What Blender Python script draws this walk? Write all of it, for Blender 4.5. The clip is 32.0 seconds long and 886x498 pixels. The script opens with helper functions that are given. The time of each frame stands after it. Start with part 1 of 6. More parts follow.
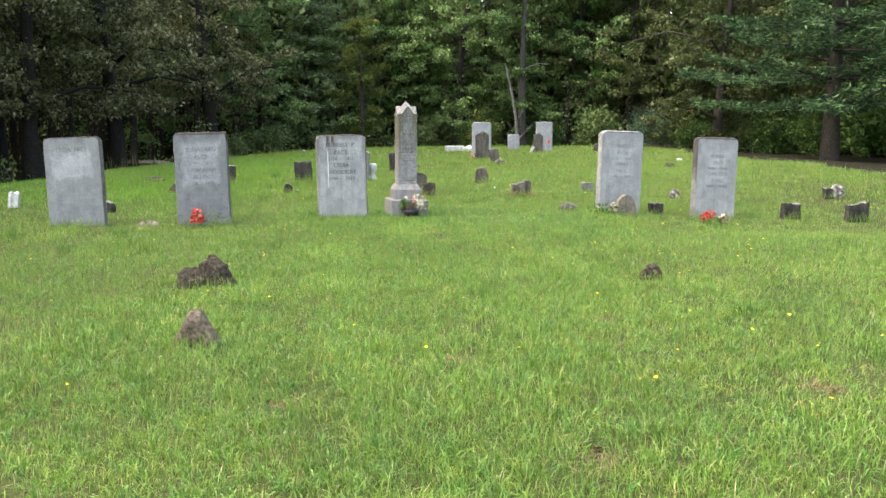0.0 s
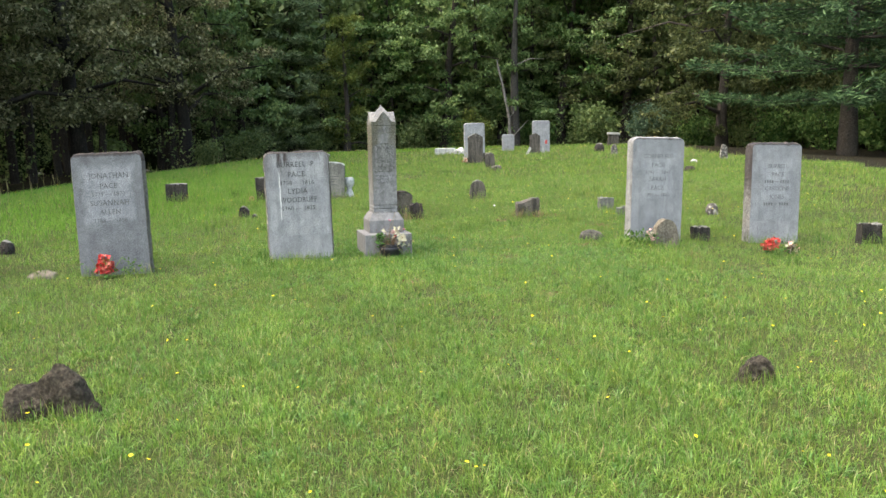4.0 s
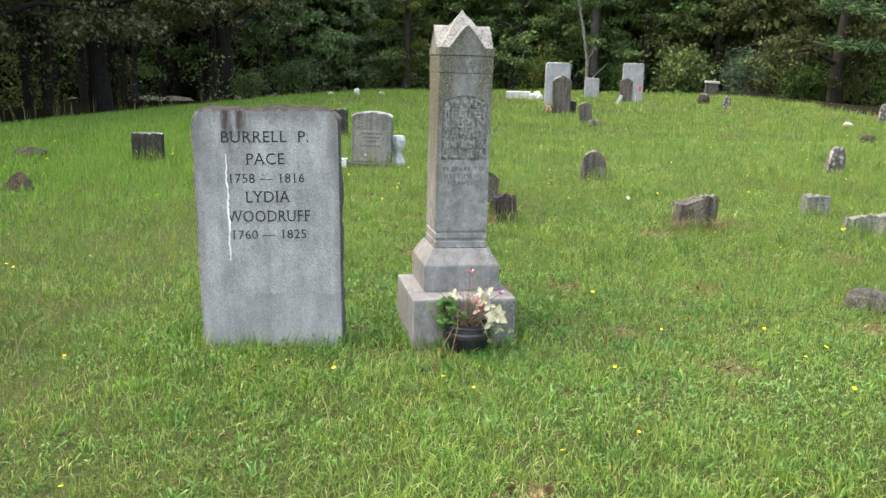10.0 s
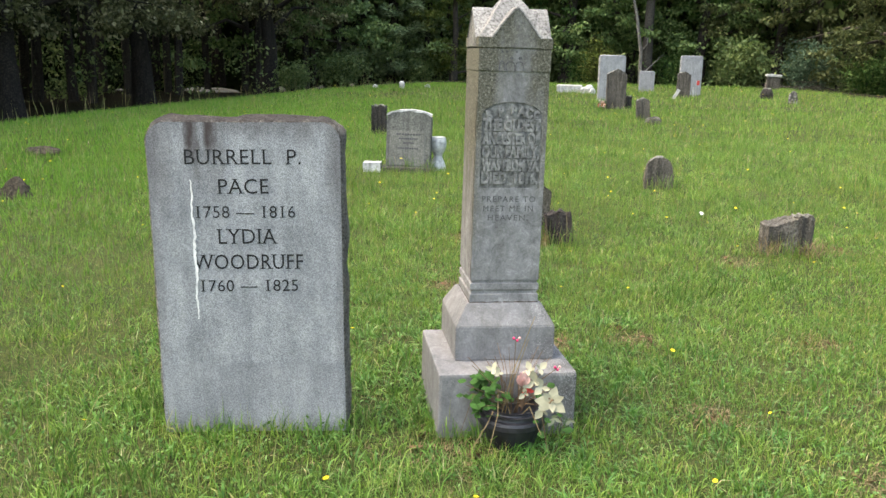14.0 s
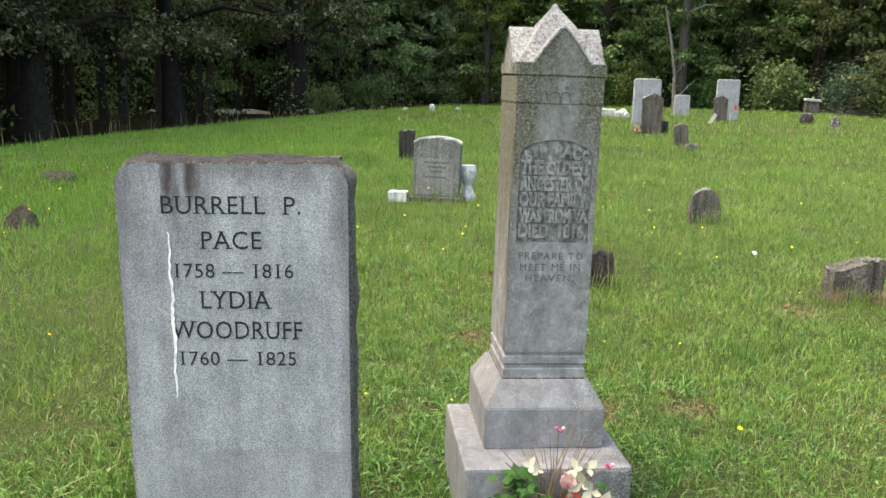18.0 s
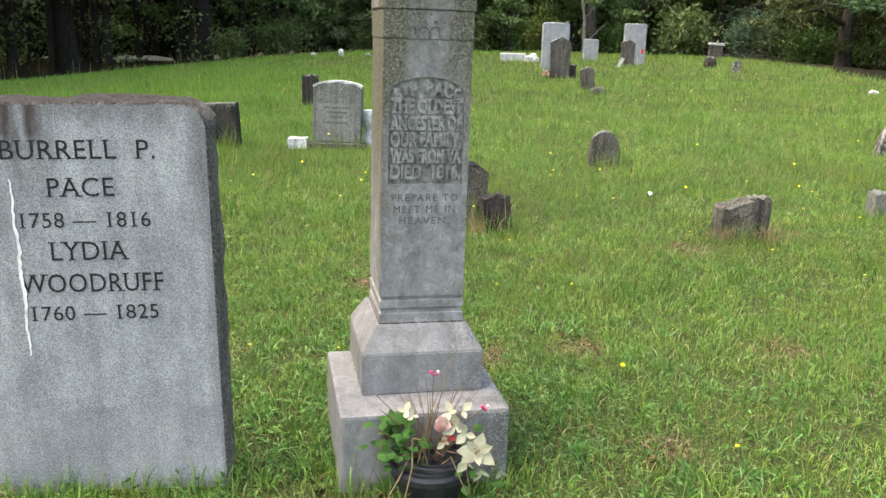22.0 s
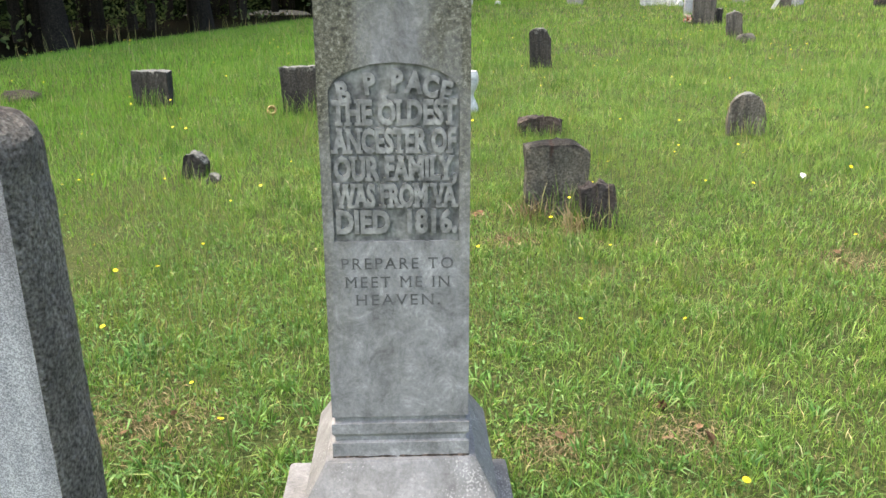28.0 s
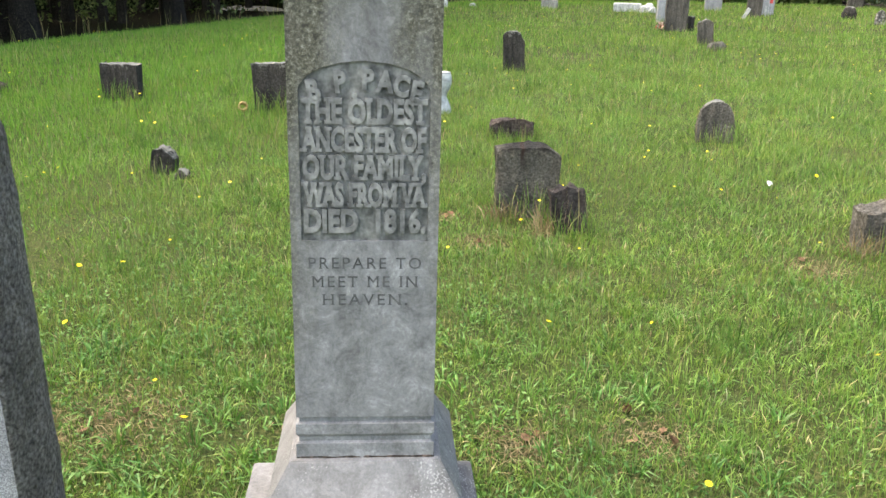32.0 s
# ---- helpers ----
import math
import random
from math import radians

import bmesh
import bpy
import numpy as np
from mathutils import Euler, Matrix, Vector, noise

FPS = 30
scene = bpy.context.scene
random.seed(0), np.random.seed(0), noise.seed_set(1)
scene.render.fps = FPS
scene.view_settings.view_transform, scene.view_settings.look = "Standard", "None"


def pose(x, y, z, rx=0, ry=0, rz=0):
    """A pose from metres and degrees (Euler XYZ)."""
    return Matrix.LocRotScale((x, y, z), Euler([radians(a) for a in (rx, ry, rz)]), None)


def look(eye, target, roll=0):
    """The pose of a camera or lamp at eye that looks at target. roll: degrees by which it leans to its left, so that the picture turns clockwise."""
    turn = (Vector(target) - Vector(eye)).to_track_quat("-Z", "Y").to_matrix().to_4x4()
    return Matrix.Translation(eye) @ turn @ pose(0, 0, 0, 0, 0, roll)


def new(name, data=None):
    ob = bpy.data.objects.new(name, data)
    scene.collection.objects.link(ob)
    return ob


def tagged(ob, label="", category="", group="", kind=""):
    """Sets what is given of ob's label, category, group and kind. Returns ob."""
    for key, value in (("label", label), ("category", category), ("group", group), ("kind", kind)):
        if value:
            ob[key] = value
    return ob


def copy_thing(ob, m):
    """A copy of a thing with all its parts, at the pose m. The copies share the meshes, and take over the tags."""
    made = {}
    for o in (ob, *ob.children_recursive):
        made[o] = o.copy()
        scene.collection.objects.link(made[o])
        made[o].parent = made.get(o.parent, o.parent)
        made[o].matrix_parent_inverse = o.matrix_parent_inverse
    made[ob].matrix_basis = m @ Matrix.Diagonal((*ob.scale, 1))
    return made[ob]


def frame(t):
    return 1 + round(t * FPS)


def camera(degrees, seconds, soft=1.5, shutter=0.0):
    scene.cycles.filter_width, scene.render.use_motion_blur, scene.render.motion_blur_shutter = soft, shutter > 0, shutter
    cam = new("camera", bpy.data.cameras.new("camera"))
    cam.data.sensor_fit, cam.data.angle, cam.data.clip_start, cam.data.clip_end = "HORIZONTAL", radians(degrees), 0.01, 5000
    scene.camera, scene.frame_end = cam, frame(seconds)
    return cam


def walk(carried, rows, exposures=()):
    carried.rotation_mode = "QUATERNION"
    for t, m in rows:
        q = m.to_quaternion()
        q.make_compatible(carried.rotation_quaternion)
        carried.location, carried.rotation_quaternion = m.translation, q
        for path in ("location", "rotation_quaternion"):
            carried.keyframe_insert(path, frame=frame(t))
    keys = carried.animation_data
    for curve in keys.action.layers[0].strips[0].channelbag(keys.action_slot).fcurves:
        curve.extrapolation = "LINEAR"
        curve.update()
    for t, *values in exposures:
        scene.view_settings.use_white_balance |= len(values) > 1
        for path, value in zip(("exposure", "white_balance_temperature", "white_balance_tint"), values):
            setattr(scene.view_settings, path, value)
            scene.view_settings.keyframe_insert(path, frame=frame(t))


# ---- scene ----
cam = camera(54.9, 32.0)
PATH = [
    (0, (0.417, -2.635, 0.981), (0.311, -0.658, 0.701), -0.1),
    (0.5, (0.443, -2.332, 0.944), (0.356, -0.355, 0.653), -0.9),
    (1, (0.427, -1.982, 0.984), (0.341, -0.009, 0.667), -1.2),
    (1.5, (0.365, -1.659, 1.058), (0.268, 0.308, 0.709), -2.4),
    (2, (0.37, -1.34, 1.052), (0.259, 0.629, 0.722), -3.1),
    (2.5, (0.367, -0.943, 1.075), (0.229, 1.04, 0.851), -2.5),
    (4.5, (0.234, 0.457, 1.16), (0.155, 2.433, 0.864), -1.0),
    (5, (0.104, 0.834, 1.206), (-0.001, 2.813, 0.938), -0.2),
    (5.5, (0.135, 1.253, 1.202), (-0.048, 3.23, 0.959), 0.2),
    (6, (0.091, 1.664, 1.177), (-0.078, 3.642, 0.94), 0.0),
    (6.5, (0.003, 2.167, 1.171), (-0.116, 4.139, 0.864), -0.2),
    (7, (-0.03, 2.626, 1.189), (-0.167, 4.603, 0.92), -0.0),
    (7.5, (-0.117, 3.111, 1.191), (-0.273, 5.098, 1.026), 1.2),
    (8, (-0.161, 3.533, 1.149), (-0.304, 5.519, 0.964), 1.6),
    (8.5, (-0.193, 3.952, 1.145), (-0.339, 5.92, 0.82), 1.8),
    (9, (-0.268, 4.329, 1.14), (-0.407, 6.294, 0.797), 2.0),
    (9.5, (-0.316, 4.714, 1.114), (-0.442, 6.67, 0.719), 1.6),
    (10, (-0.344, 5.068, 1.103), (-0.556, 7.011, 0.679), 1.2),
    (10.5, (-0.413, 5.423, 1.093), (-0.619, 7.362, 0.651), 1.8),
    (11, (-0.412, 5.73, 1.091), (-0.6, 7.665, 0.621), 0.8),
    (11.5, (-0.372, 5.97, 1.112), (-0.585, 7.9, 0.635), 1.4),
    (12, (-0.382, 6.024, 1.123), (-0.614, 7.941, 0.601), 2.3),
    (12.5, (-0.402, 6.037, 1.13), (-0.631, 7.988, 0.759), 2.1),
    (13, (-0.435, 6.05, 1.112), (-0.695, 7.999, 0.75), 2.0),
    (13.5, (-0.431, 6.066, 1.116), (-0.751, 7.999, 0.717), 1.4),
    (15.5, (-0.451, 6.371, 1.114), (-0.762, 8.283, 0.615), 1.0),
    (16, (-0.471, 6.503, 1.104), (-0.701, 8.433, 0.632), 1.5),
    (16.5, (-0.439, 6.64, 1.117), (-0.65, 8.587, 0.712), 1.2),
    (17, (-0.439, 6.691, 1.128), (-0.688, 8.64, 0.756), 0.8),
    (17.5, (-0.503, 6.659, 1.132), (-0.825, 8.598, 0.762), 1.3),
    (18, (-0.52, 6.629, 1.134), (-0.909, 8.55, 0.737), 1.5),
    (18.5, (-0.522, 6.634, 1.114), (-0.982, 8.529, 0.671), 2.0),
    (19, (-0.514, 6.652, 1.105), (-0.981, 8.526, 0.586), 2.4),
    (19.5, (-0.524, 6.665, 1.1), (-0.985, 8.528, 0.538), 2.4),
    (20, (-0.523, 6.659, 1.1), (-0.995, 8.516, 0.526), 2.5),
    (20.5, (-0.517, 6.653, 1.1), (-0.982, 8.512, 0.529), 2.2),
    (21, (-0.502, 6.651, 1.103), (-0.846, 8.542, 0.55), 2.3),
    (21.5, (-0.479, 6.667, 1.1), (-0.745, 8.576, 0.567), 1.7),
    (22, (-0.398, 6.717, 1.107), (-0.59, 8.641, 0.596), 1.5),
    (22.5, (-0.315, 6.828, 1.102), (-0.469, 8.76, 0.61), 1.3),
    (23, (-0.301, 7.097, 1.131), (-0.401, 9.031, 0.633), 0.9),
    (23.5, (-0.312, 7.336, 1.142), (-0.392, 9.272, 0.647), 0.6),
    (24, (-0.31, 7.582, 1.117), (-0.566, 9.501, 0.616), -0.5),
    (24.5, (-0.289, 7.799, 1.074), (-0.715, 9.673, 0.522), -1.0),
    (25, (-0.296, 7.85, 1.073), (-0.792, 9.684, 0.45), -1.8),
    (25.5, (-0.282, 7.831, 1.098), (-0.842, 9.686, 0.602), -2.8),
    (27.5, (-0.239, 7.81, 1.116), (-0.766, 9.659, 0.566), -1.1),
    (28, (-0.245, 7.821, 1.104), (-0.748, 9.653, 0.479), -0.6),
    (28.5, (-0.247, 7.824, 1.106), (-0.732, 9.649, 0.447), 0.0),
    (29, (-0.241, 7.825, 1.118), (-0.705, 9.653, 0.452), 0.1),
    (29.5, (-0.245, 7.818, 1.158), (-0.706, 9.693, 0.636), -0.3),
    (30, (-0.237, 7.801, 1.175), (-0.708, 9.704, 0.776), -0.3),
    (30.5, (-0.236, 7.804, 1.146), (-0.696, 9.704, 0.724), -0.2),
    (31, (-0.238, 7.815, 1.121), (-0.689, 9.694, 0.608), 0.3),
    (31.5, (-0.237, 7.819, 1.11), (-0.679, 9.678, 0.52), 0.9),
    (32, (-0.242, 7.826, 1.103), (-0.678, 9.675, 0.48), 1.1),
]
EXPOSURES = [(0.0, 2.73, 8200, 7), (1.0, 2.53, 8200, 7), (2.0, 2.50, 8200, 7), (5.0, 2.60, 8200, 7), (8.0, 2.71, 8200, 7), (11.0, 2.55, 8200, 7), (19.0, 2.52, 8200, 7), (25.0, 2.61, 8200, 7), (28.0, 2.71, 8200, 7), (29.0, 2.69, 8200, 7), (30.5, 2.74, 8200, 7), (32.0, 2.67, 8200, 7)]
walk(cam, [(t, look(eye, target, roll)) for t, eye, target, roll in PATH], EXPOSURES)

# ---- light: bright overcast sky, soft sun from the left ----
SUN_EL, SUN_AZ = radians(61), radians(-102)          # azimuth from +y towards +x
world = bpy.data.worlds.new("sky")
scene.world = world
world.use_nodes = True
wn = world.node_tree.nodes
sky = wn.new("ShaderNodeTexSky")
sky.sky_type, sky.sun_disc = "NISHITA", False
sky.sun_elevation, sky.sun_rotation = SUN_EL, SUN_AZ
sky.air_density, sky.dust_density, sky.ozone_density = 1.0, 3.0, 1.0
wn["Background"].inputs["Strength"].default_value = 0.15
world.node_tree.links.new(sky.outputs[0], wn["Background"].inputs["Color"])
sun = new("sun", bpy.data.lights.new("sun", "SUN"))
sun.data.energy, sun.data.angle, sun.data.color = 0.5, radians(40), (0.86, 0.94, 1.1)
sun_way = Vector((math.sin(SUN_AZ) * math.cos(SUN_EL), math.cos(SUN_AZ) * math.cos(SUN_EL), math.sin(SUN_EL)))
sun.matrix_world = look(tuple(sun_way * 40), (0, 0, 0))

rng = np.random.default_rng(7)


# ---- materials ----
def material(name, rough=0.8, spec=0.3):
    m = bpy.data.materials.new(name)
    m.use_nodes = True
    b = m.node_tree.nodes["Principled BSDF"]
    b.inputs["Roughness"].default_value = rough
    b.inputs["Specular IOR Level"].default_value = spec
    return m, m.node_tree, b


def node(nt, kind, **values):
    n = nt.nodes.new(kind)
    for k, v in values.items():
        n.inputs[k.replace("_", " ")].default_value = v
    return n


def ramp(nt, source, stops):
    r = nt.nodes.new("ShaderNodeValToRGB")
    e = r.color_ramp.elements
    e[0].position, e[0].color = stops[0][0], (*stops[0][1], 1)
    e[1].position, e[1].color = stops[-1][0], (*stops[-1][1], 1)
    for p, c in stops[1:-1]:
        e.new(p).color = (*c, 1)
    nt.links.new(source, r.inputs[0])
    return r.outputs[0]


def mixed(nt, fac, a, b, mode="MIX"):
    m = nt.nodes.new("ShaderNodeMix")
    m.data_type, m.blend_type = "RGBA", mode
    for sock, v in ((m.inputs["Factor"], fac), (m.inputs["A"], a), (m.inputs["B"], b)):
        if isinstance(v, (int, float)):
            sock.default_value = v
        elif isinstance(v, tuple):
            sock.default_value = (*v, 1)
        else:
            nt.links.new(v, sock)
    return m.outputs["Result"]


def coords(nt, scale=(1, 1, 1)):
    t = nt.nodes.new("ShaderNodeTexCoord")
    mp = nt.nodes.new("ShaderNodeMapping")
    mp.inputs["Scale"].default_value = scale
    nt.links.new(t.outputs["Object"], mp.inputs[0])
    return mp.outputs[0]


def noisy(nt, scale, detail=4.0, stretch=(1, 1, 1), rough=0.55):
    n = node(nt, "ShaderNodeTexNoise", Scale=scale, Detail=detail, Roughness=rough)
    nt.links.new(coords(nt, stretch), n.inputs["Vector"])
    return n.outputs["Fac"]


def bump(nt, b, height, strength, distance=0.01):
    n = node(nt, "ShaderNodeBump", Strength=strength, Distance=distance)
    nt.links.new(height, n.inputs["Height"])
    nt.links.new(n.outputs[0], b.inputs["Normal"])


def sums(nt, op, a, b=0.0, clamp=False):
    m = nt.nodes.new("ShaderNodeMath")
    m.operation, m.use_clamp = op, clamp
    for sock, v in ((m.inputs[0], a), (m.inputs[1], b)):
        if isinstance(v, (int, float)):
            sock.default_value = v
        else:
            nt.links.new(v, sock)
    return m.outputs[0]


def stone_material(name, dark, mid, light, speck=220.0, blotch=5.0, streak=0.35, rough=0.85, bump_by=0.25, relief=0.0, extra=None):
    m, nt, b = material(name, rough, 0.25)
    lo, hi = (0.39, 0.61) if speck > 250 else (0.3, 0.72)
    fine = ramp(nt, noisy(nt, speck, 2.0), [(lo, dark), (0.5, mid), (hi, light)])
    big = ramp(nt, noisy(nt, blotch, 7.0, rough=0.65), [(0.3, (0.62, 0.62, 0.63)), (0.7, (1.15, 1.14, 1.1))])
    col = mixed(nt, 0.8, fine, big, "MULTIPLY")
    run = ramp(nt, noisy(nt, 9.0, 8.0, (1.8, 1.8, 0.22), 0.7), [(0.36, (0.45, 0.45, 0.45)), (0.5, (0.9, 0.9, 0.9)), (0.64, (1.35, 1.34, 1.3))])
    col = mixed(nt, streak, col, run, "MULTIPLY")
    if extra:
        col = extra(nt, col)
    nt.links.new(col, b.inputs["Base Color"])
    height = noisy(nt, speck * 0.6, 5.0)
    if relief:
        height = sums(nt, "ADD", height, sums(nt, "MULTIPLY", noisy(nt, 26.0, 7.0, rough=0.7), relief))
    bump(nt, b, height, bump_by, 0.004 + 0.003 * relief)
    return m


def pale_top(nt, col):
    """Ragged pale lichen along a stone's upper edge; faces that point up are paled too."""
    t = nt.nodes.new("ShaderNodeTexCoord")
    sep = nt.nodes.new("ShaderNodeSeparateXYZ")
    nt.links.new(t.outputs["Generated"], sep.inputs[0])
    patch = sums(nt, "MULTIPLY", sums(nt, "SUBTRACT", noisy(nt, 22.0, 7.0, rough=0.7), 0.5), 0.6)
    grown = sums(nt, "MULTIPLY", sums(nt, "SUBTRACT", sums(nt, "ADD", sep.outputs["Z"], patch), 0.95), 10.0, True)
    up = nt.nodes.new("ShaderNodeSeparateXYZ")
    nt.links.new(t.outputs["Normal"], up.inputs[0])
    crown = sums(nt, "MULTIPLY", sums(nt, "ADD", sums(nt, "SUBTRACT", up.outputs["Z"], 0.55), patch), 5.0, True)
    grown = sums(nt, "MAXIMUM", grown, sums(nt, "MULTIPLY", crown, 0.85))
    return mixed(nt, sums(nt, "MULTIPLY", grown, 0.8), col, (0.24, 0.24, 0.22))


def dark_rim(nt, col):
    """A blackened ragged rim round a mossy face, with one rusty run from the top."""
    t = nt.nodes.new("ShaderNodeTexCoord")
    sep = nt.nodes.new("ShaderNodeSeparateXYZ")
    nt.links.new(t.outputs["Generated"], sep.inputs[0])
    wander = sums(nt, "MULTIPLY", sums(nt, "SUBTRACT", noisy(nt, 16.0, 7.0, rough=0.7), 0.5), 0.22)
    x = sums(nt, "ABSOLUTE", sums(nt, "SUBTRACT", sep.outputs["X"], 0.5))
    edge = sums(nt, "MAXIMUM", x, sums(nt, "SUBTRACT", sep.outputs["Z"], 0.46))
    rim = sums(nt, "MULTIPLY", sums(nt, "SUBTRACT", sums(nt, "ADD", edge, wander), 0.44), 14.0, True)
    col = mixed(nt, rim, col, (0.022, 0.02, 0.018))
    run = sums(nt, "ABSOLUTE", sums(nt, "ADD", sums(nt, "SUBTRACT", sep.outputs["X"], 0.4), sums(nt, "MULTIPLY", wander, 0.5)))
    run = sums(nt, "MULTIPLY", sums(nt, "SUBTRACT", 0.05, run), 25.0, True)
    run = sums(nt, "MULTIPLY", run, sums(nt, "MULTIPLY", sums(nt, "SUBTRACT", sep.outputs["Z"], 0.72), 5.0, True))
    return mixed(nt, run, col, (0.034, 0.02, 0.016))


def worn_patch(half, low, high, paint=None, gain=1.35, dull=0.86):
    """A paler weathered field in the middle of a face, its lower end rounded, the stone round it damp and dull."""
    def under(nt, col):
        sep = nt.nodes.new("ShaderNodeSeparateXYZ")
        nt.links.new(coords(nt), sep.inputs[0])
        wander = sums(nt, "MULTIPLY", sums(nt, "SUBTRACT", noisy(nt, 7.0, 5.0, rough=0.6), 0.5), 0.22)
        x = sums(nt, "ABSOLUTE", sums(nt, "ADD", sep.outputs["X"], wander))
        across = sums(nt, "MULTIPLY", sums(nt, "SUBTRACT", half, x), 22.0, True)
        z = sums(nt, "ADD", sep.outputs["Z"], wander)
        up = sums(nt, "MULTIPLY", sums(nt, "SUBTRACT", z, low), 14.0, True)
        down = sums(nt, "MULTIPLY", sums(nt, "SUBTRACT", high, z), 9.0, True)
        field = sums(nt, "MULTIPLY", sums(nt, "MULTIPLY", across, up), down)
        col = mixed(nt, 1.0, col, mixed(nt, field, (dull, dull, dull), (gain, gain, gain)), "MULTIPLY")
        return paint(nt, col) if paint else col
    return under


def run_stains(top, runs, grime=0.03):
    """Brown water stains running down from the stone's top, and a grimy upper rim."""
    def paint(nt, col):
        sep = nt.nodes.new("ShaderNodeSeparateXYZ")
        nt.links.new(coords(nt), sep.inputs[0])
        wander = sums(nt, "MULTIPLY", sums(nt, "SUBTRACT", noisy(nt, 30.0, 6.0, (1, 1, 0.35), 0.7), 0.5), 0.06)
        x = sums(nt, "ADD", sep.outputs["X"], wander)
        z = sums(nt, "ADD", sep.outputs["Z"], sums(nt, "MULTIPLY", wander, 1.2))
        total = sums(nt, "MULTIPLY", sums(nt, "ADD", sums(nt, "SUBTRACT", z, top), grime), 1 / grime, True)
        total = sums(nt, "MULTIPLY", total, 0.8)
        for x0, half, length, strength in runs:
            across = sums(nt, "SUBTRACT", 1.0, sums(nt, "DIVIDE", sums(nt, "ABSOLUTE", sums(nt, "SUBTRACT", x, x0)), half), True)
            down = sums(nt, "MULTIPLY", sums(nt, "ADD", sums(nt, "SUBTRACT", z, top), length), 2.0 / length, True)
            one = sums(nt, "MULTIPLY", sums(nt, "MULTIPLY", sums(nt, "POWER", across, 0.4), down), strength)
            total = sums(nt, "MAXIMUM", total, one)
        return mixed(nt, total, col, (0.048, 0.036, 0.035))
    return paint


GRANITE = stone_material("grey_granite", (0.19, 0.2, 0.215), (0.29, 0.302, 0.324), (0.42, 0.432, 0.455), 260, 6, 0.32, extra=run_stains(1.19, [(-0.3, 0.04, 0.3, 0.3), (0.28, 0.05, 0.24, 0.25)]))
GRANITE_STAINED = stone_material("stained_granite", (0.16, 0.167, 0.181), (0.256, 0.266, 0.286), (0.38, 0.39, 0.413), 420, 6, 0.34,
                                 extra=run_stains(1.128, [(-0.178, 0.024, 0.17, 1.0), (-0.114, 0.026, 0.16, 1.0), (-0.16, 0.012, 0.26, 0.7), (-0.1, 0.04, 0.36, 0.3), (-0.3, 0.06, 0.4, 0.5), (0.05, 0.05, 0.08, 0.45), (0.31, 0.04, 0.4, 0.5), (0.2, 0.04, 0.1, 0.5), (-0.15, 0.09, 0.3, 0.2), (0.0, 0.3, 0.07, 0.4), (-0.345, 0.06, 1.5, 0.32), (0.345, 0.05, 1.5, 0.32)], 0.035))
GRANITE_FAR = stone_material("far_pale_granite", (0.19, 0.2, 0.215), (0.28, 0.292, 0.312), (0.4, 0.412, 0.435), 120, 6, 0.3)
# darker blue-grey granite with a paler worn field in the middle
GRANITE_DARKER = stone_material("darker_granite", (0.106, 0.114, 0.128), (0.16, 0.171, 0.19), (0.238, 0.25, 0.272), 260, 6, 0.2, extra=worn_patch(0.25, 0.5, 1.12, run_stains(1.18, [(-0.2, 0.05, 0.1, 0.3)], 0.014)))
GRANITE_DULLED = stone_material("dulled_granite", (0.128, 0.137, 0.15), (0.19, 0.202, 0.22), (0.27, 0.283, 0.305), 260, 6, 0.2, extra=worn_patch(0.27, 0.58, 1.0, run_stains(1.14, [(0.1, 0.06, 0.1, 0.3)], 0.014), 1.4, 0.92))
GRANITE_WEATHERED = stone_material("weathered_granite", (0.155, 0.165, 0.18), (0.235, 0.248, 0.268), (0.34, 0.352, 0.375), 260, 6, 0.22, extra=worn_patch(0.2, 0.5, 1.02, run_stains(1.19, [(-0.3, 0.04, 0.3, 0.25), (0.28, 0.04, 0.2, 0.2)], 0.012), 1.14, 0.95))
LETTER_FAINT = stone_material("faint_letter", (0.07, 0.072, 0.077), (0.105, 0.108, 0.115), (0.16, 0.164, 0.174), 300, 8, 0.1)
GRANITE_BAND = stone_material("damp_granite", (0.18, 0.186, 0.2), (0.258, 0.266, 0.285), (0.34, 0.35, 0.37), 260, 5, 0.3)
GRANITE_EDGE = stone_material("rock_faced_granite", (0.135, 0.138, 0.143), (0.262, 0.266, 0.274), (0.44, 0.445, 0.455), 140, 9, 0.5, 0.9, 0.9, 2.5)
GRANITE_DARK_EDGE = stone_material("weathered_granite_edge", (0.115, 0.107, 0.098), (0.3, 0.283, 0.26), (0.52, 0.5, 0.47), 130, 16, 0.5, 0.9, 1.0, 6.0, run_stains(1.118, [(0.0, 0.5, 0.12, 0.45)], 0.03))
GRANITE_RUSTY_EDGE = stone_material("rust_streaked_granite_edge", (0.13, 0.13, 0.129), (0.265, 0.264, 0.262), (0.42, 0.418, 0.413), 90, 14, 0.4, 0.9, 0.9, 5.0, run_stains(1.08, [(-0.325, 0.05, 0.6, 0.85)], 0.01))
# dark tones put the shade of cut letters into letters set on the face
LETTER = stone_material("incised_letter_shade", (0.008, 0.008, 0.009), (0.014, 0.014, 0.015), (0.03, 0.03, 0.032), 300, 8, 0.1)
LETTER_WORN = stone_material("worn_letter_shade", (0.055, 0.055, 0.058), (0.085, 0.085, 0.09), (0.13, 0.13, 0.137), 300, 8, 0.1)


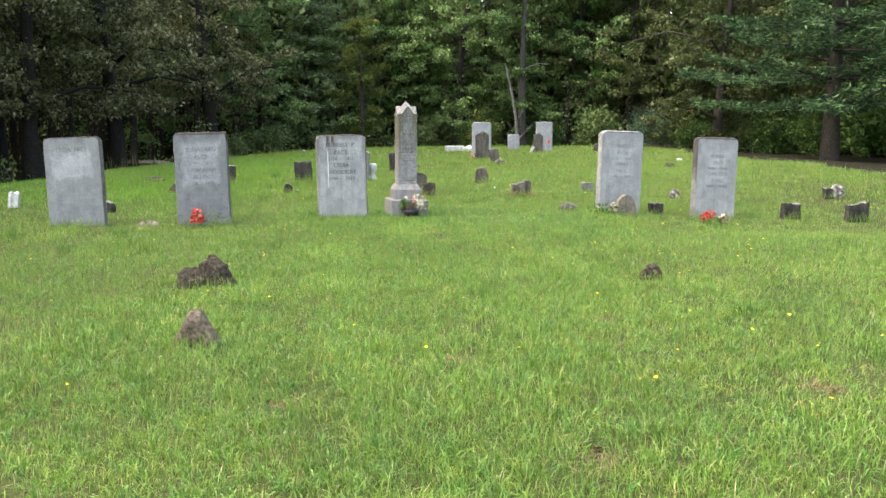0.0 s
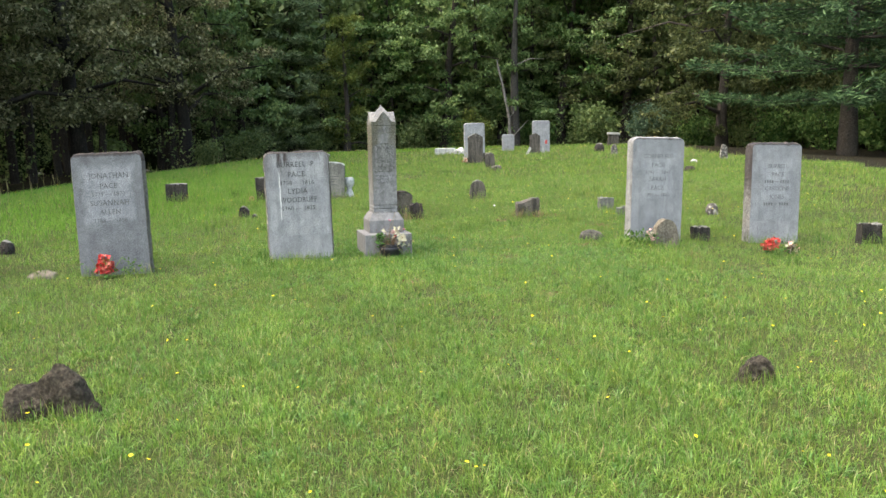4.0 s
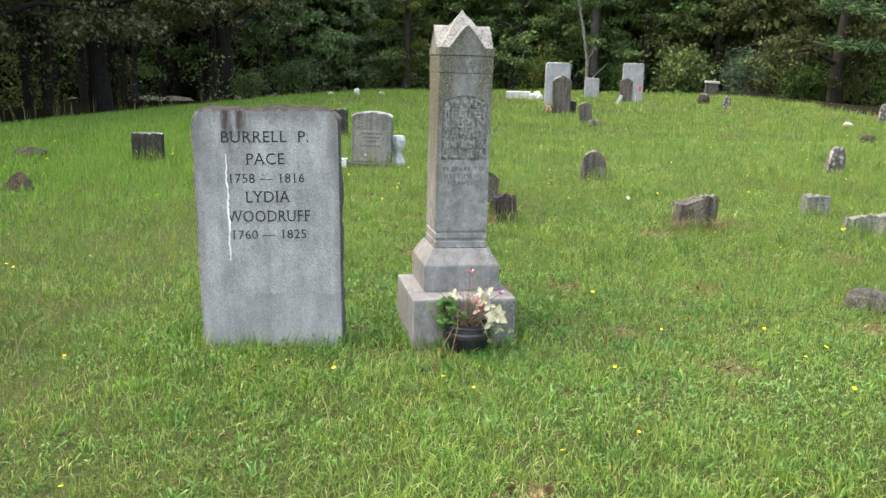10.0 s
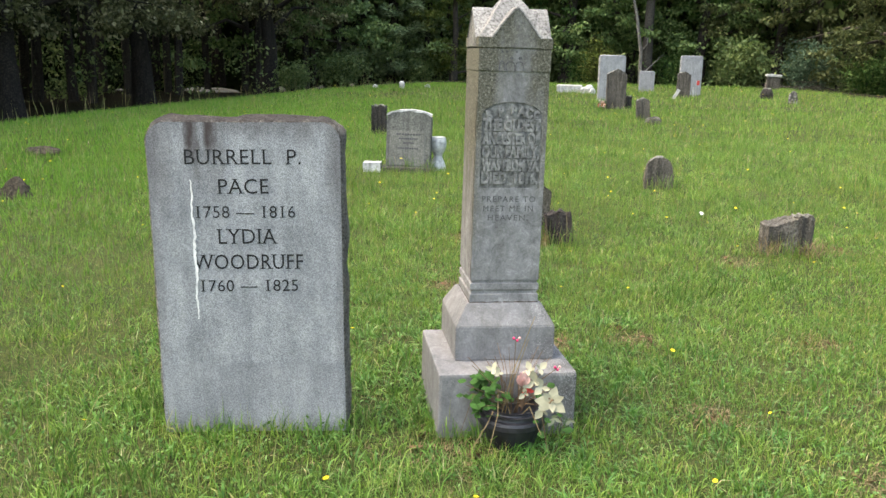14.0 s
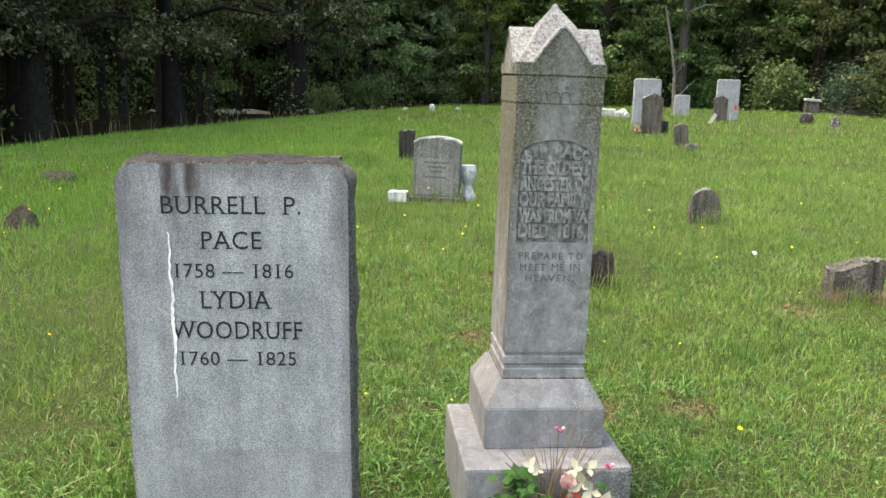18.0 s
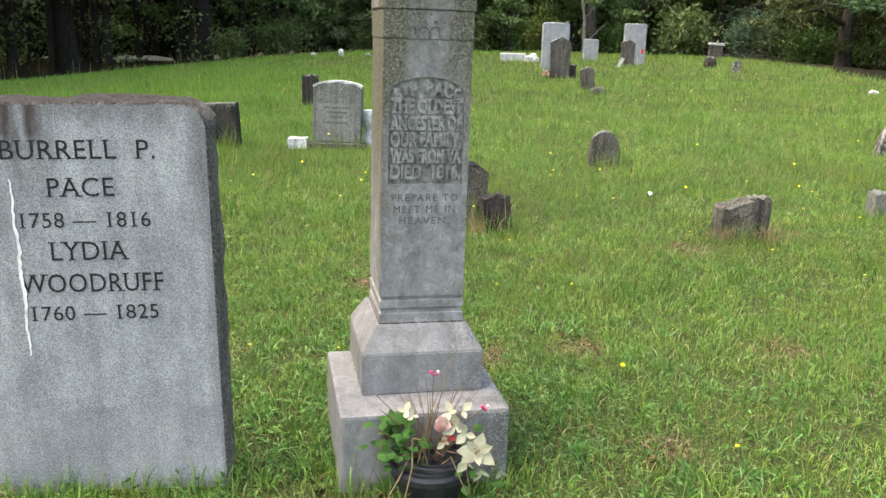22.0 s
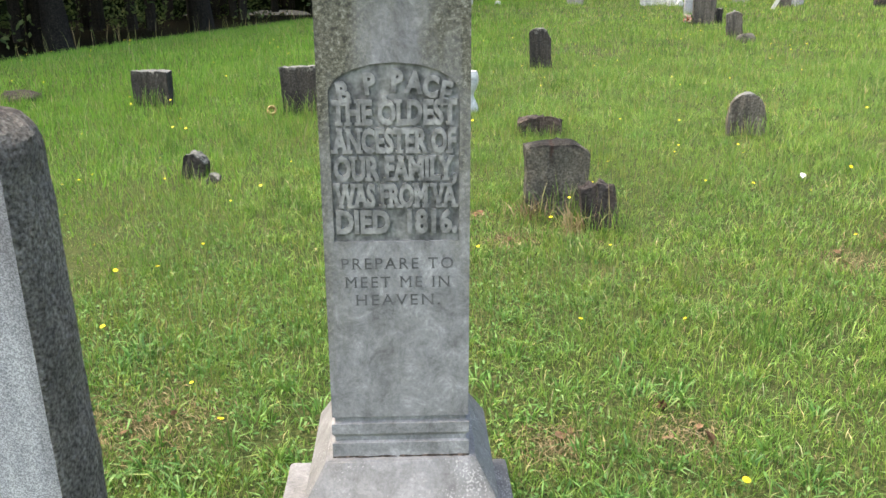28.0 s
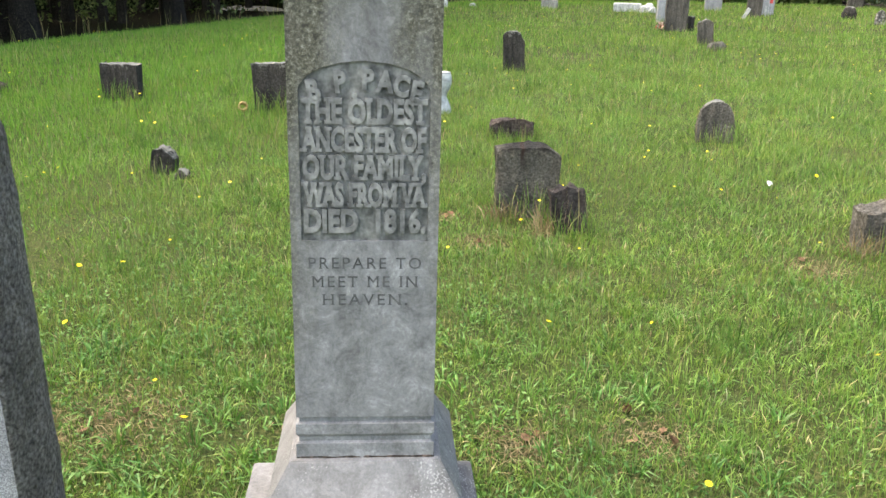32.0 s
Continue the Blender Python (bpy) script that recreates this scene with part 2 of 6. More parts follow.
def marble_material(name, lichen=False, tone=1.0, mottle=1.0):
    """Mottled grey marble; lichen and grime grow over the shaft's upper part."""
    m, nt, b = material(name, 0.8, 0.2)
    n = node(nt, "ShaderNodeTexNoise", Scale=19.0, Detail=14.0, Roughness=0.82, Distortion=0.5)
    nt.links.new(coords(nt), n.inputs["Vector"])
    tones = [0.215 + (v - 0.215) * mottle for v in (0.128, 0.195, 0.24, 0.32, 0.44)]
    col = ramp(nt, n.outputs["Fac"], [(p, (tone * v, tone * v * 0.995, tone * v * 1.01)) for p, v in zip((0.38, 0.47, 0.54, 0.6, 0.7), tones)])
    speck = ramp(nt, noisy(nt, 190.0, 3.0), [(0.35, (0.72, 0.72, 0.72)), (0.6, (1.12, 1.12, 1.12))])
    col = mixed(nt, 0.4, col, speck, "MULTIPLY")
    grime = ramp(nt, noisy(nt, 9.0, 9.0, (2.0, 2.0, 0.55), 0.72), [(0.36, (0.5, 0.49, 0.46)), (0.52, (1.0, 1.0, 1.0))])
    col = mixed(nt, 0.45, col, grime, "MULTIPLY")
    if not lichen:
        # white crust in small chips, thickest towards one end; stone darker at that end
        sep = nt.nodes.new("ShaderNodeSeparateXYZ")
        nt.links.new(coords(nt), sep.inputs[0])
        lean = sums(nt, "MULTIPLY", sums(nt, "SUBTRACT", sep.outputs["X"], 0.02), 0.6, True)
        darkened = sums(nt, "MULTIPLY", sums(nt, "SUBTRACT", sums(nt, "ADD", sep.outputs["X"], sums(nt, "MULTIPLY", noisy(nt, 14.0, 6.0, rough=0.7), 0.2)), 0.2), 7.0, True)
        chips = sums(nt, "ADD", noisy(nt, 260.0, 3.0, rough=0.55), sums(nt, "MULTIPLY", sums(nt, "SUBTRACT", noisy(nt, 12.0, 4.0), 0.55), 0.5))
        chips = sums(nt, "MULTIPLY", sums(nt, "SUBTRACT", sums(nt, "ADD", chips, lean), 0.64), 12.0, True)
        col = mixed(nt, darkened, col, mixed(nt, 1.0, col, (0.56, 0.54, 0.52), "MULTIPLY"))
        col = mixed(nt, sums(nt, "MULTIPLY", chips, 0.6), col, (0.4, 0.4, 0.39))
    if lichen:
        sep = nt.nodes.new("ShaderNodeSeparateXYZ")
        nt.links.new(coords(nt), sep.inputs[0])
        tall = sums(nt, "MULTIPLY", noisy(nt, 10.0, 9.0, (1.6, 1.6, 0.28), 0.7), 0.6)
        sides = sums(nt, "MULTIPLY", sums(nt, "ABSOLUTE", sums(nt, "SUBTRACT", sep.outputs["X"], 0.012)), 2.6)
        span = node(nt, "ShaderNodeMapRange", From_Min=0.9, From_Max=1.16)
        nt.links.new(sums(nt, "ADD", sums(nt, "ADD", tall, sides), sums(nt, "MULTIPLY", sep.outputs["Z"], 0.6)), span.inputs["Value"])
        grow = ramp(nt, noisy(nt, 130.0, 12.0, rough=0.85), [(0.41, (0.024, 0.022, 0.016)), (0.48, (0.07, 0.066, 0.045)), (0.54, (0.12, 0.115, 0.083)), (0.61, (0.27, 0.26, 0.22))])
        col = mixed(nt, sums(nt, "MULTIPLY", span.outputs[0], 0.92), col, grow)
    nt.links.new(col, b.inputs["Base Color"])
    bump(nt, b, sums(nt, "ADD", noisy(nt, 120.0, 6.0), noisy(nt, 18.0, 6.0)), 0.45, 0.004)
    return m


MARBLE, MARBLE_SHAFT = marble_material("weathered_marble", False, 0.86, 0.55), marble_material("lichened_marble_shaft", True, 0.92, 0.9)
JOINT = stone_material("crumbled_mortar", (0.02, 0.016, 0.013), (0.045, 0.036, 0.03), (0.2, 0.15, 0.13), 120, 40, 0.1)
MARBLE_PALE = stone_material("pale_marble_cap", (0.08, 0.078, 0.072), (0.225, 0.223, 0.218), (0.315, 0.315, 0.311), 130, 8, 0.6, 0.75, 0.35)
MARBLE_LETTER = stone_material("raised_marble_letter", (0.11, 0.11, 0.108), (0.195, 0.195, 0.193), (0.29, 0.29, 0.286), 60, 18, 0.5, 0.8, 0.3)
# panel ground darkened for grime and for shade between the raised letters
MARBLE_PANEL = stone_material("dirty_shaded_marble", (0.08, 0.08, 0.077), (0.15, 0.15, 0.146), (0.25, 0.25, 0.242), 60, 18, 0.5, 0.85, 0.5)
# dark tone for shade in the cut verse; letters lie on the plate
MARBLE_CUT = stone_material("cut_marble_letter_shade", (0.05, 0.05, 0.052), (0.08, 0.08, 0.082), (0.12, 0.12, 0.122), 60, 12, 0.2)
MARBLE_MOSSY = stone_material("lichened_marble", (0.075, 0.073, 0.066), (0.155, 0.153, 0.145), (0.25, 0.25, 0.24), 90, 16, 0.8, 0.9, 0.6)
WHITE_STONE = stone_material("white_marble", (0.3, 0.31, 0.3), (0.46, 0.47, 0.465), (0.6, 0.61, 0.6), 30, 12, 0.3, 0.6, 0.15)
FIELDSTONE = stone_material("brown_fieldstone", (0.03, 0.025, 0.019), (0.068, 0.057, 0.044), (0.135, 0.116, 0.09), 45, 9, 0.3, 0.95, 1.0, 4.0)
BROWNSTONE = stone_material("brown_streaked_stone", (0.052, 0.047, 0.041), (0.1, 0.092, 0.081), (0.17, 0.158, 0.141), 80, 9, 1.0, 0.95, 0.9, 3.0, pale_top)
DARKSTONE = stone_material("dark_lichened_stone", (0.021, 0.019, 0.018), (0.04, 0.037, 0.034), (0.075, 0.07, 0.065), 90, 9, 1.0, 0.95, 0.9, 3.0, pale_top)
GREYSTONE = stone_material("weathered_grey_stone", (0.05, 0.049, 0.042), (0.092, 0.09, 0.077), (0.155, 0.152, 0.13), 90, 9, 0.8, 0.95, 0.9, 3.0)
MOSSSTONE = stone_material("mossy_blackened_stone", (0.052, 0.048, 0.04), (0.1, 0.094, 0.079), (0.17, 0.161, 0.138), 90, 9, 0.6, 0.95, 0.9, 3.0, dark_rim)
PURPLESTONE = stone_material("purple_brown_stone", (0.03, 0.025, 0.024), (0.055, 0.046, 0.044), (0.1, 0.087, 0.084), 80, 9, 1.0, 0.95, 0.9, 3.0)
REDSTONE = stone_material("reddish_brown_stone", (0.04, 0.03, 0.026), (0.072, 0.056, 0.049), (0.13, 0.108, 0.097), 80, 9, 1.0, 0.95, 0.9, 3.0)
TANFIELD = stone_material("warm_brown_fieldstone", (0.07, 0.055, 0.04), (0.14, 0.112, 0.085), (0.22, 0.18, 0.14), 45, 9, 0.3, 0.95, 1.0, 3.0)
TANSTONE = stone_material("tan_sandstone", (0.09, 0.076, 0.06), (0.15, 0.132, 0.106), (0.22, 0.2, 0.165), 40, 9, 0.2, 0.95, 0.6)
STUMPSTONE = stone_material("pale_purplish_stone", (0.066, 0.06, 0.052), (0.118, 0.109, 0.095), (0.2, 0.188, 0.168), 80, 9, 1.0, 0.95, 0.9, 3.0)
PALESTONE = stone_material("pale_greenish_stone", (0.09, 0.094, 0.082), (0.15, 0.155, 0.14), (0.23, 0.235, 0.215), 70, 8, 0.4, 0.9, 0.5)
PALEST = stone_material("pale_lichened_stone", (0.16, 0.165, 0.155), (0.26, 0.265, 0.25), (0.4, 0.405, 0.385), 40, 9, 0.5, 0.9, 0.5)
PATCHY = stone_material("patchy_white_stone", (0.045, 0.042, 0.042), (0.095, 0.09, 0.086), (0.42, 0.415, 0.39), 16, 14, 0.5, 0.95, 0.6)
CLAY = stone_material("dull_clay", (0.2, 0.13, 0.05), (0.36, 0.25, 0.11), (0.45, 0.34, 0.18), 40, 12, 0.2)
CHALK = stone_material("white_streak", (0.6, 0.6, 0.6), (0.75, 0.75, 0.74), (0.85, 0.85, 0.84), 60, 12, 0.2)


def plain(name, colour, rough=0.6, spread=0.25, spec=0.3, scale=25.0):
    m, nt, b = material(name, rough, spec)
    lo = tuple(c * (1 - spread) for c in colour)
    hi = tuple(min(1, c * (1 + spread)) for c in colour)
    nt.links.new(ramp(nt, noisy(nt, scale, 3.0), [(0.3, lo), (0.7, hi)]), b.inputs["Base Color"])
    return m


def leaf_material(name, stops, patch=0.45, through_light=0.3, rough=0.65, patch_scale=0.5, spec=0.12, hue=0.0):
    """Leaves or blades: each one its own tone, with broad patches over the whole."""
    m, nt, b = material(name, rough, spec)
    geo = nt.nodes.new("ShaderNodeNewGeometry")
    col = ramp(nt, geo.outputs["Random Per Island"], stops)
    big = ramp(nt, noisy(nt, patch_scale, 3.0), [(0.32, (0.52, 0.6, 0.48)), (0.68, (1.28, 1.22, 1.12))])
    col = mixed(nt, patch, col, big, "MULTIPLY")
    if hue:
        # tufts of bluer, yellower and browner growth
        tint = ramp(nt, noisy(nt, hue, 3.0, rough=0.6), [(0.3, (0.72, 0.98, 1.0)), (0.46, (0.95, 1.05, 0.95)), (0.58, (1.12, 1.08, 0.82)), (0.72, (1.34, 1.0, 0.86))])
        col = mixed(nt, 0.75, col, tint, "MULTIPLY")
    nt.links.new(col, b.inputs["Base Color"])
    if through_light:
        tr = nt.nodes.new("ShaderNodeBsdfTranslucent")
        nt.links.new(col, tr.inputs["Color"])
        mix = node(nt, "ShaderNodeMixShader", Fac=through_light)
        nt.links.new(b.outputs[0], mix.inputs[1])
        nt.links.new(tr.outputs[0], mix.inputs[2])
        nt.links.new(mix.outputs[0], nt.nodes["Material Output"].inputs["Surface"])
    return m


GRASS = leaf_material("grass_blades", [(0.0, (0.036, 0.085, 0.013)), (0.22, (0.088, 0.182, 0.03)), (0.6, (0.162, 0.285, 0.058)),
                                       (0.91, (0.236, 0.35, 0.095)), (0.945, (0.31, 0.3, 0.14)), (1.0, (0.43, 0.37, 0.24))], 0.5, 0.25, 0.5, 0.9, 0.3, 7.0)
CRABGRASS = leaf_material("crabgrass_blades", [(0.0, (0.045, 0.12, 0.022)), (0.5, (0.095, 0.215, 0.045)), (0.93, (0.15, 0.285, 0.07)), (1.0, (0.25, 0.28, 0.12))], 0.4, 0.25, 0.45, 1.3, 0.4, 7.0)
WISPY = leaf_material("wispy_grass", [(0.0, (0.1, 0.178, 0.036)), (0.5, (0.17, 0.256, 0.058)), (0.8, (0.225, 0.265, 0.088)), (1.0, (0.27, 0.205, 0.125))], 0.45, 0.3, 0.6, 1.1, 0.2, 5.0)
# fresh green, brightened so that the sunlit band is in the colour
LUSH_SUNLIT = leaf_material("fresh_sunlit_grass", [(0.0, (0.068, 0.19, 0.018)), (0.5, (0.135, 0.3, 0.034)), (1.0, (0.22, 0.4, 0.066))], 0.35, 0.3, 0.5, 0.7, 0.25)
CLOVER = leaf_material("low_broad_leaves", [(0.0, (0.05, 0.13, 0.036)), (0.5, (0.115, 0.24, 0.072)), (1.0, (0.19, 0.32, 0.12))], 0.5, 0.25, 0.55, 1.3)
STALKS = leaf_material("seed_stalks", [(0.0, (0.17, 0.23, 0.08)), (0.6, (0.28, 0.28, 0.13)), (1.0, (0.36, 0.27, 0.17))], 0.3, 0.3, 0.7, 1.0)
OAK = leaf_material("oak_leaves", [(0.0, (0.07, 0.118, 0.042)), (0.5, (0.13, 0.2, 0.072)), (1.0, (0.23, 0.29, 0.115))], 0.6, 0.42, 0.5, 0.9, 0.35)
OAK_GREY = leaf_material("greyish_oak_leaves", [(0.0, (0.04, 0.046, 0.021)), (0.5, (0.108, 0.118, 0.057)), (0.85, (0.225, 0.226, 0.134)), (1.0, (0.37, 0.355, 0.245))], 0.75, 0.3, 0.6, 0.7, 0.12)
OLIVE = leaf_material("olive_oak_leaves", [(0.0, (0.034, 0.05, 0.02)), (0.5, (0.066, 0.088, 0.033)), (1.0, (0.145, 0.165, 0.07))], 0.6, 0.4, 0.55, 0.9, 0.2)
FRESH = leaf_material("fresh_hardwood_leaves", [(0.0, (0.074, 0.137, 0.048)), (0.5, (0.142, 0.24, 0.085)), (1.0, (0.29, 0.39, 0.16))], 0.6, 0.34, 0.5, 0.6, 0.3)
MAPLE = leaf_material("bright_leaves", [(0.0, (0.036, 0.086, 0.026)), (0.5, (0.072, 0.152, 0.045)), (1.0, (0.17, 0.26, 0.085))], 0.5, 0.36)
NEEDLE = leaf_material("pine_needles", [(0.0, (0.016, 0.04, 0.018)), (0.6, (0.038, 0.084, 0.036)), (1.0, (0.11, 0.185, 0.083))], 0.6, 0.25, 0.6, 1.2)
NEEDLE_SOFT = leaf_material("soft_pine_needles", [(0.0, (0.085, 0.135, 0.068)), (0.6, (0.19, 0.265, 0.14)), (1.0, (0.34, 0.41, 0.25))], 0.6, 0.3, 0.6, 1.2)
CEDAR = leaf_material("cedar_foliage", [(0.0, (0.055, 0.085, 0.02)), (0.6, (0.115, 0.155, 0.035)), (1.0, (0.2, 0.22, 0.07))], 0.5, 0.4)
TEAL = leaf_material("blue_green_bush", [(0.0, (0.055, 0.105, 0.068)), (0.6, (0.115, 0.19, 0.13)), (1.0, (0.22, 0.3, 0.21))], 0.5, 0.4)
WEED = leaf_material("weed_leaves", [(0.0, (0.035, 0.085, 0.015)), (0.6, (0.07, 0.15, 0.03)), (1.0, (0.13, 0.22, 0.055))], 0.3, 0.3)
BARK = stone_material("bark", (0.015, 0.012, 0.01), (0.041, 0.035, 0.029), (0.09, 0.08, 0.067), 30, 5, 0.6, 0.95, 1.0)
# bark tone halved, so the wood's shade on these trunks is in the colour
SHADED_BARK = stone_material("shaded_bark", (0.008, 0.007, 0.006), (0.02, 0.017, 0.014), (0.042, 0.037, 0.031), 30, 5, 0.6, 0.95, 1.0)
GREYBARK = stone_material("pale_grey_bark", (0.034, 0.031, 0.027), (0.07, 0.065, 0.057), (0.125, 0.117, 0.105), 30, 5, 0.6, 0.95, 1.0)
DEADWOOD = stone_material("bare_dead_wood", (0.12, 0.11, 0.1), (0.22, 0.21, 0.19), (0.34, 0.33, 0.3), 30, 5, 0.4, 0.9, 0.6)


def ground_material():
    m, nt, b = material("turf", 0.95, 0.1)
    small = ramp(nt, noisy(nt, 75.0, 8.0, rough=0.7), [(0.34, (0.013, 0.02, 0.007)), (0.5, (0.047, 0.062, 0.02)), (0.6, (0.088, 0.09, 0.038)), (0.74, (0.18, 0.14, 0.086))])
    big = ramp(nt, noisy(nt, 0.8, 4.0), [(0.35, (0.75, 0.85, 0.7)), (0.7, (1.15, 1.1, 1.0))])
    nt.links.new(mixed(nt, 0.7, small, big, "MULTIPLY"), b.inputs["Base Color"])
    bump(nt, b, noisy(nt, 60.0, 6.0), 0.8, 0.03)
    return m


# brown litter, darkened so that the shade under the trees is in its colour
def shaded_litter_material():
    m, nt, b = material("shaded_leaf_litter", 0.95, 0.1)
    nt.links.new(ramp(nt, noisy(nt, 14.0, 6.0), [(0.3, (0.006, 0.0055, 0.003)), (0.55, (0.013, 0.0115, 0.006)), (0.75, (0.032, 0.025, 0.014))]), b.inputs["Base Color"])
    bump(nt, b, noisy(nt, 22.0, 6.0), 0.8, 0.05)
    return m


TURF, SHADED_LITTER = ground_material(), shaded_litter_material()
# one dark tone for the shade deep in the wood, not leaf colour
WOOD_SHADE = plain("wood_shade_tone", (0.02, 0.03, 0.012), 0.9, 0.7, 0.1, 2.2)
YELLOW = plain("yellow_petals", (0.75, 0.6, 0.02), 0.5, 0.15)
STEM = plain("green_stem", (0.1, 0.18, 0.04), 0.6)
PETAL_WHITE = plain("cream_silk_petals", (0.31, 0.3, 0.215), 0.7, 0.25)
PETAL_PINK = plain("pink_silk_petals", (0.6, 0.37, 0.34), 0.7, 0.2)
PETAL_RED = plain("faded_red_silk_petals", (0.5, 0.055, 0.05), 0.7, 0.35, 0.3, 40)
PETAL_CORAL = plain("coral_silk_petals", (0.55, 0.15, 0.12), 0.7, 0.25)
BERRY = plain("magenta_berries", (0.6, 0.04, 0.14), 0.4, 0.2)
POT = plain("black_plastic_pot", (0.016, 0.016, 0.02), 0.42, 0.5, 0.45)
TWIG = plain("dry_twigs", (0.14, 0.09, 0.055), 0.8, 0.4)
SILKLEAF = plain("silk_leaves", (0.03, 0.08, 0.018), 0.75, 0.5, 0.1)
PAPER = plain("white_scrap", (0.6, 0.6, 0.6), 0.7, 0.05)
DEADLEAF = plain("dead_leaf", (0.16, 0.095, 0.055), 0.85, 0.5, 0.15, 60)
STRAW = leaf_material("dry_grass", [(0.0, (0.15, 0.11, 0.06)), (0.6, (0.25, 0.19, 0.11)), (1.0, (0.34, 0.27, 0.17))], 0.3, 0.2, 0.8, 2.0)


# ---- building helpers ----
def smooth(x, a, b):
    t = np.clip((x - a) / (b - a), 0, 1)
    return t * t * (3 - 2 * t)


GROUND_Y = (-400, -10, 0, 3, 6, 9, 12, 15, 20, 30, 40, 60, 400)
GROUND_Z = (-0.6, -0.42, -0.38, -0.35, -0.31, -0.245, -0.19, -0.10, -0.06, -0.06, -0.08, -0.1, -0.3)


def ground_z(x, y):
    x, y = np.asarray(x, float), np.asarray(y, float)
    return np.interp(y, GROUND_Y, GROUND_Z) - 1.0 * smooth(-x, 6.5, 20) - 0.45 * smooth(x, 9, 18) - 0.5 * smooth(y, 46, 62) - 0.18 * smooth(x, 1.0, 4.2) * smooth(y, 6.5, 9.5) * (1 - smooth(y, 11.5, 16)) + 0.012 * np.sin(x * 1.3 + 0.4 * y) + 0.01 * np.sin(0.9 * y - 0.6 * x)


def floor_at(x, y):
    return float(ground_z(x, y))


def raw_mesh(name, verts, quads, mat, mats=None, index=None, shade=False):
    """A mesh from arrays of places and of four (or three) corner numbers."""
    verts, quads = np.asarray(verts, np.float32), np.asarray(quads, np.int32)
    me = bpy.data.meshes.new(name)
    n, k = quads.shape
    me.vertices.add(len(verts)), me.loops.add(n * k), me.polygons.add(n)
    me.vertices.foreach_set("co", verts.ravel())
    me.loops.foreach_set("vertex_index", quads.ravel())
    me.polygons.foreach_set("loop_start", np.arange(0, n * k, k, dtype=np.int32))
    me.polygons.foreach_set("loop_total", np.full(n, k, np.int32))
    for one in mats or [mat]:
        me.materials.append(one)
    if index is not None:
        me.polygons.foreach_set("material_index", np.asarray(index, np.int32))
    me.polygons.foreach_set("use_smooth", np.full(n, shade))
    me.update(calc_edges=True)
    return me


def part(name, bm, mat, parent=None, label="", shade=False):
    """Links a bmesh (or mesh) as one object under a thing or a part."""
    if isinstance(bm, bmesh.types.BMesh):
        me = bpy.data.meshes.new(name)
        bmesh.ops.recalc_face_normals(bm, faces=bm.faces)
        bm.to_mesh(me)
        bm.free()
        for p in me.polygons:
            p.use_smooth = shade
        me.materials.append(mat)
    else:
        me = bm
    ob = new(name, me)
    if parent:
        ob.parent = parent
    return tagged(ob, label)


def thing(name, m, label, category, group="", kind=""):
    ob = new(name)
    ob.empty_display_size = 0.1
    ob.matrix_world = m
    return tagged(ob, label, category, group, kind)


def box(bm, x0, x1, y0, y1, z0, z1, bevel=0.0):
    vs = [bm.verts.new((x, y, z)) for x in (x0, x1) for y in (y0, y1) for z in (z0, z1)]
    fs = [bm.faces.new([vs[i] for i in f]) for f in ((0, 1, 3, 2), (4, 6, 7, 5), (0, 4, 5, 1), (2, 3, 7, 6), (0, 2, 6, 4), (1, 5, 7, 3))]
    if bevel:
        edges = list({e for f in fs for e in f.edges})
        bmesh.ops.bevel(bm, geom=edges, offset=bevel, segments=2, profile=0.6, affect="EDGES")


def tube(path, radii, sides=7):
    """Arrays for a tapered tube along a path."""
    path = [Vector(p) for p in path]
    verts, quads = [], []
    for i, (p, r) in enumerate(zip(path, radii)):
        way = (path[min(i + 1, len(path) - 1)] - path[max(i - 1, 0)]).normalized()
        a = way.orthogonal().normalized() if i == 0 else (a - way * a.dot(way)).normalized()
        b = way.cross(a)
        verts += [tuple(p + (a * math.cos(2 * math.pi * s / sides) + b * math.sin(2 * math.pi * s / sides)) * r) for s in range(sides)]
    for i in range(len(path) - 1):
        for s in range(sides):
            q = (s + 1) % sides
            quads.append((i * sides + s, i * sides + q, (i + 1) * sides + q, (i + 1) * sides + s))
    return verts, quads


def joined(pieces):
    verts, quads, n = [], [], 0
    for v, q in pieces:
        verts += list(v)
        quads += [tuple(i + n for i in f) for f in q]
        n += len(v)
    return np.array(verts), np.array(quads)


def rough(bm, amount, scale, seed, keep_below=None):
    for v in bm.verts:
        if keep_below is not None and v.co.z < keep_below:
            continue
        v.co += noise.noise_vector(v.co * scale + Vector((seed * 3.1, seed * 1.7, seed))) * amount


def writing(text, size, depth=0.0015, spacing=1.0, bold=0.0):
    """Flat letters as a mesh, centred, standing up and facing -y."""
    cu = bpy.data.curves.new("letters", "FONT")
    cu.body, cu.size, cu.align_x, cu.align_y = text, size, "CENTER", "CENTER"
    cu.extrude, cu.space_character, cu.resolution_u, cu.offset = depth, spacing, 3, bold
    tmp = new("letters", cu)
    bpy.context.view_layer.update()
    me = bpy.data.meshes.new_from_object(tmp)
    bpy.data.objects.remove(tmp)
    bpy.data.curves.remove(cu)
    me.transform(pose(0, 0, 0, 90, 0, 0))
    return me


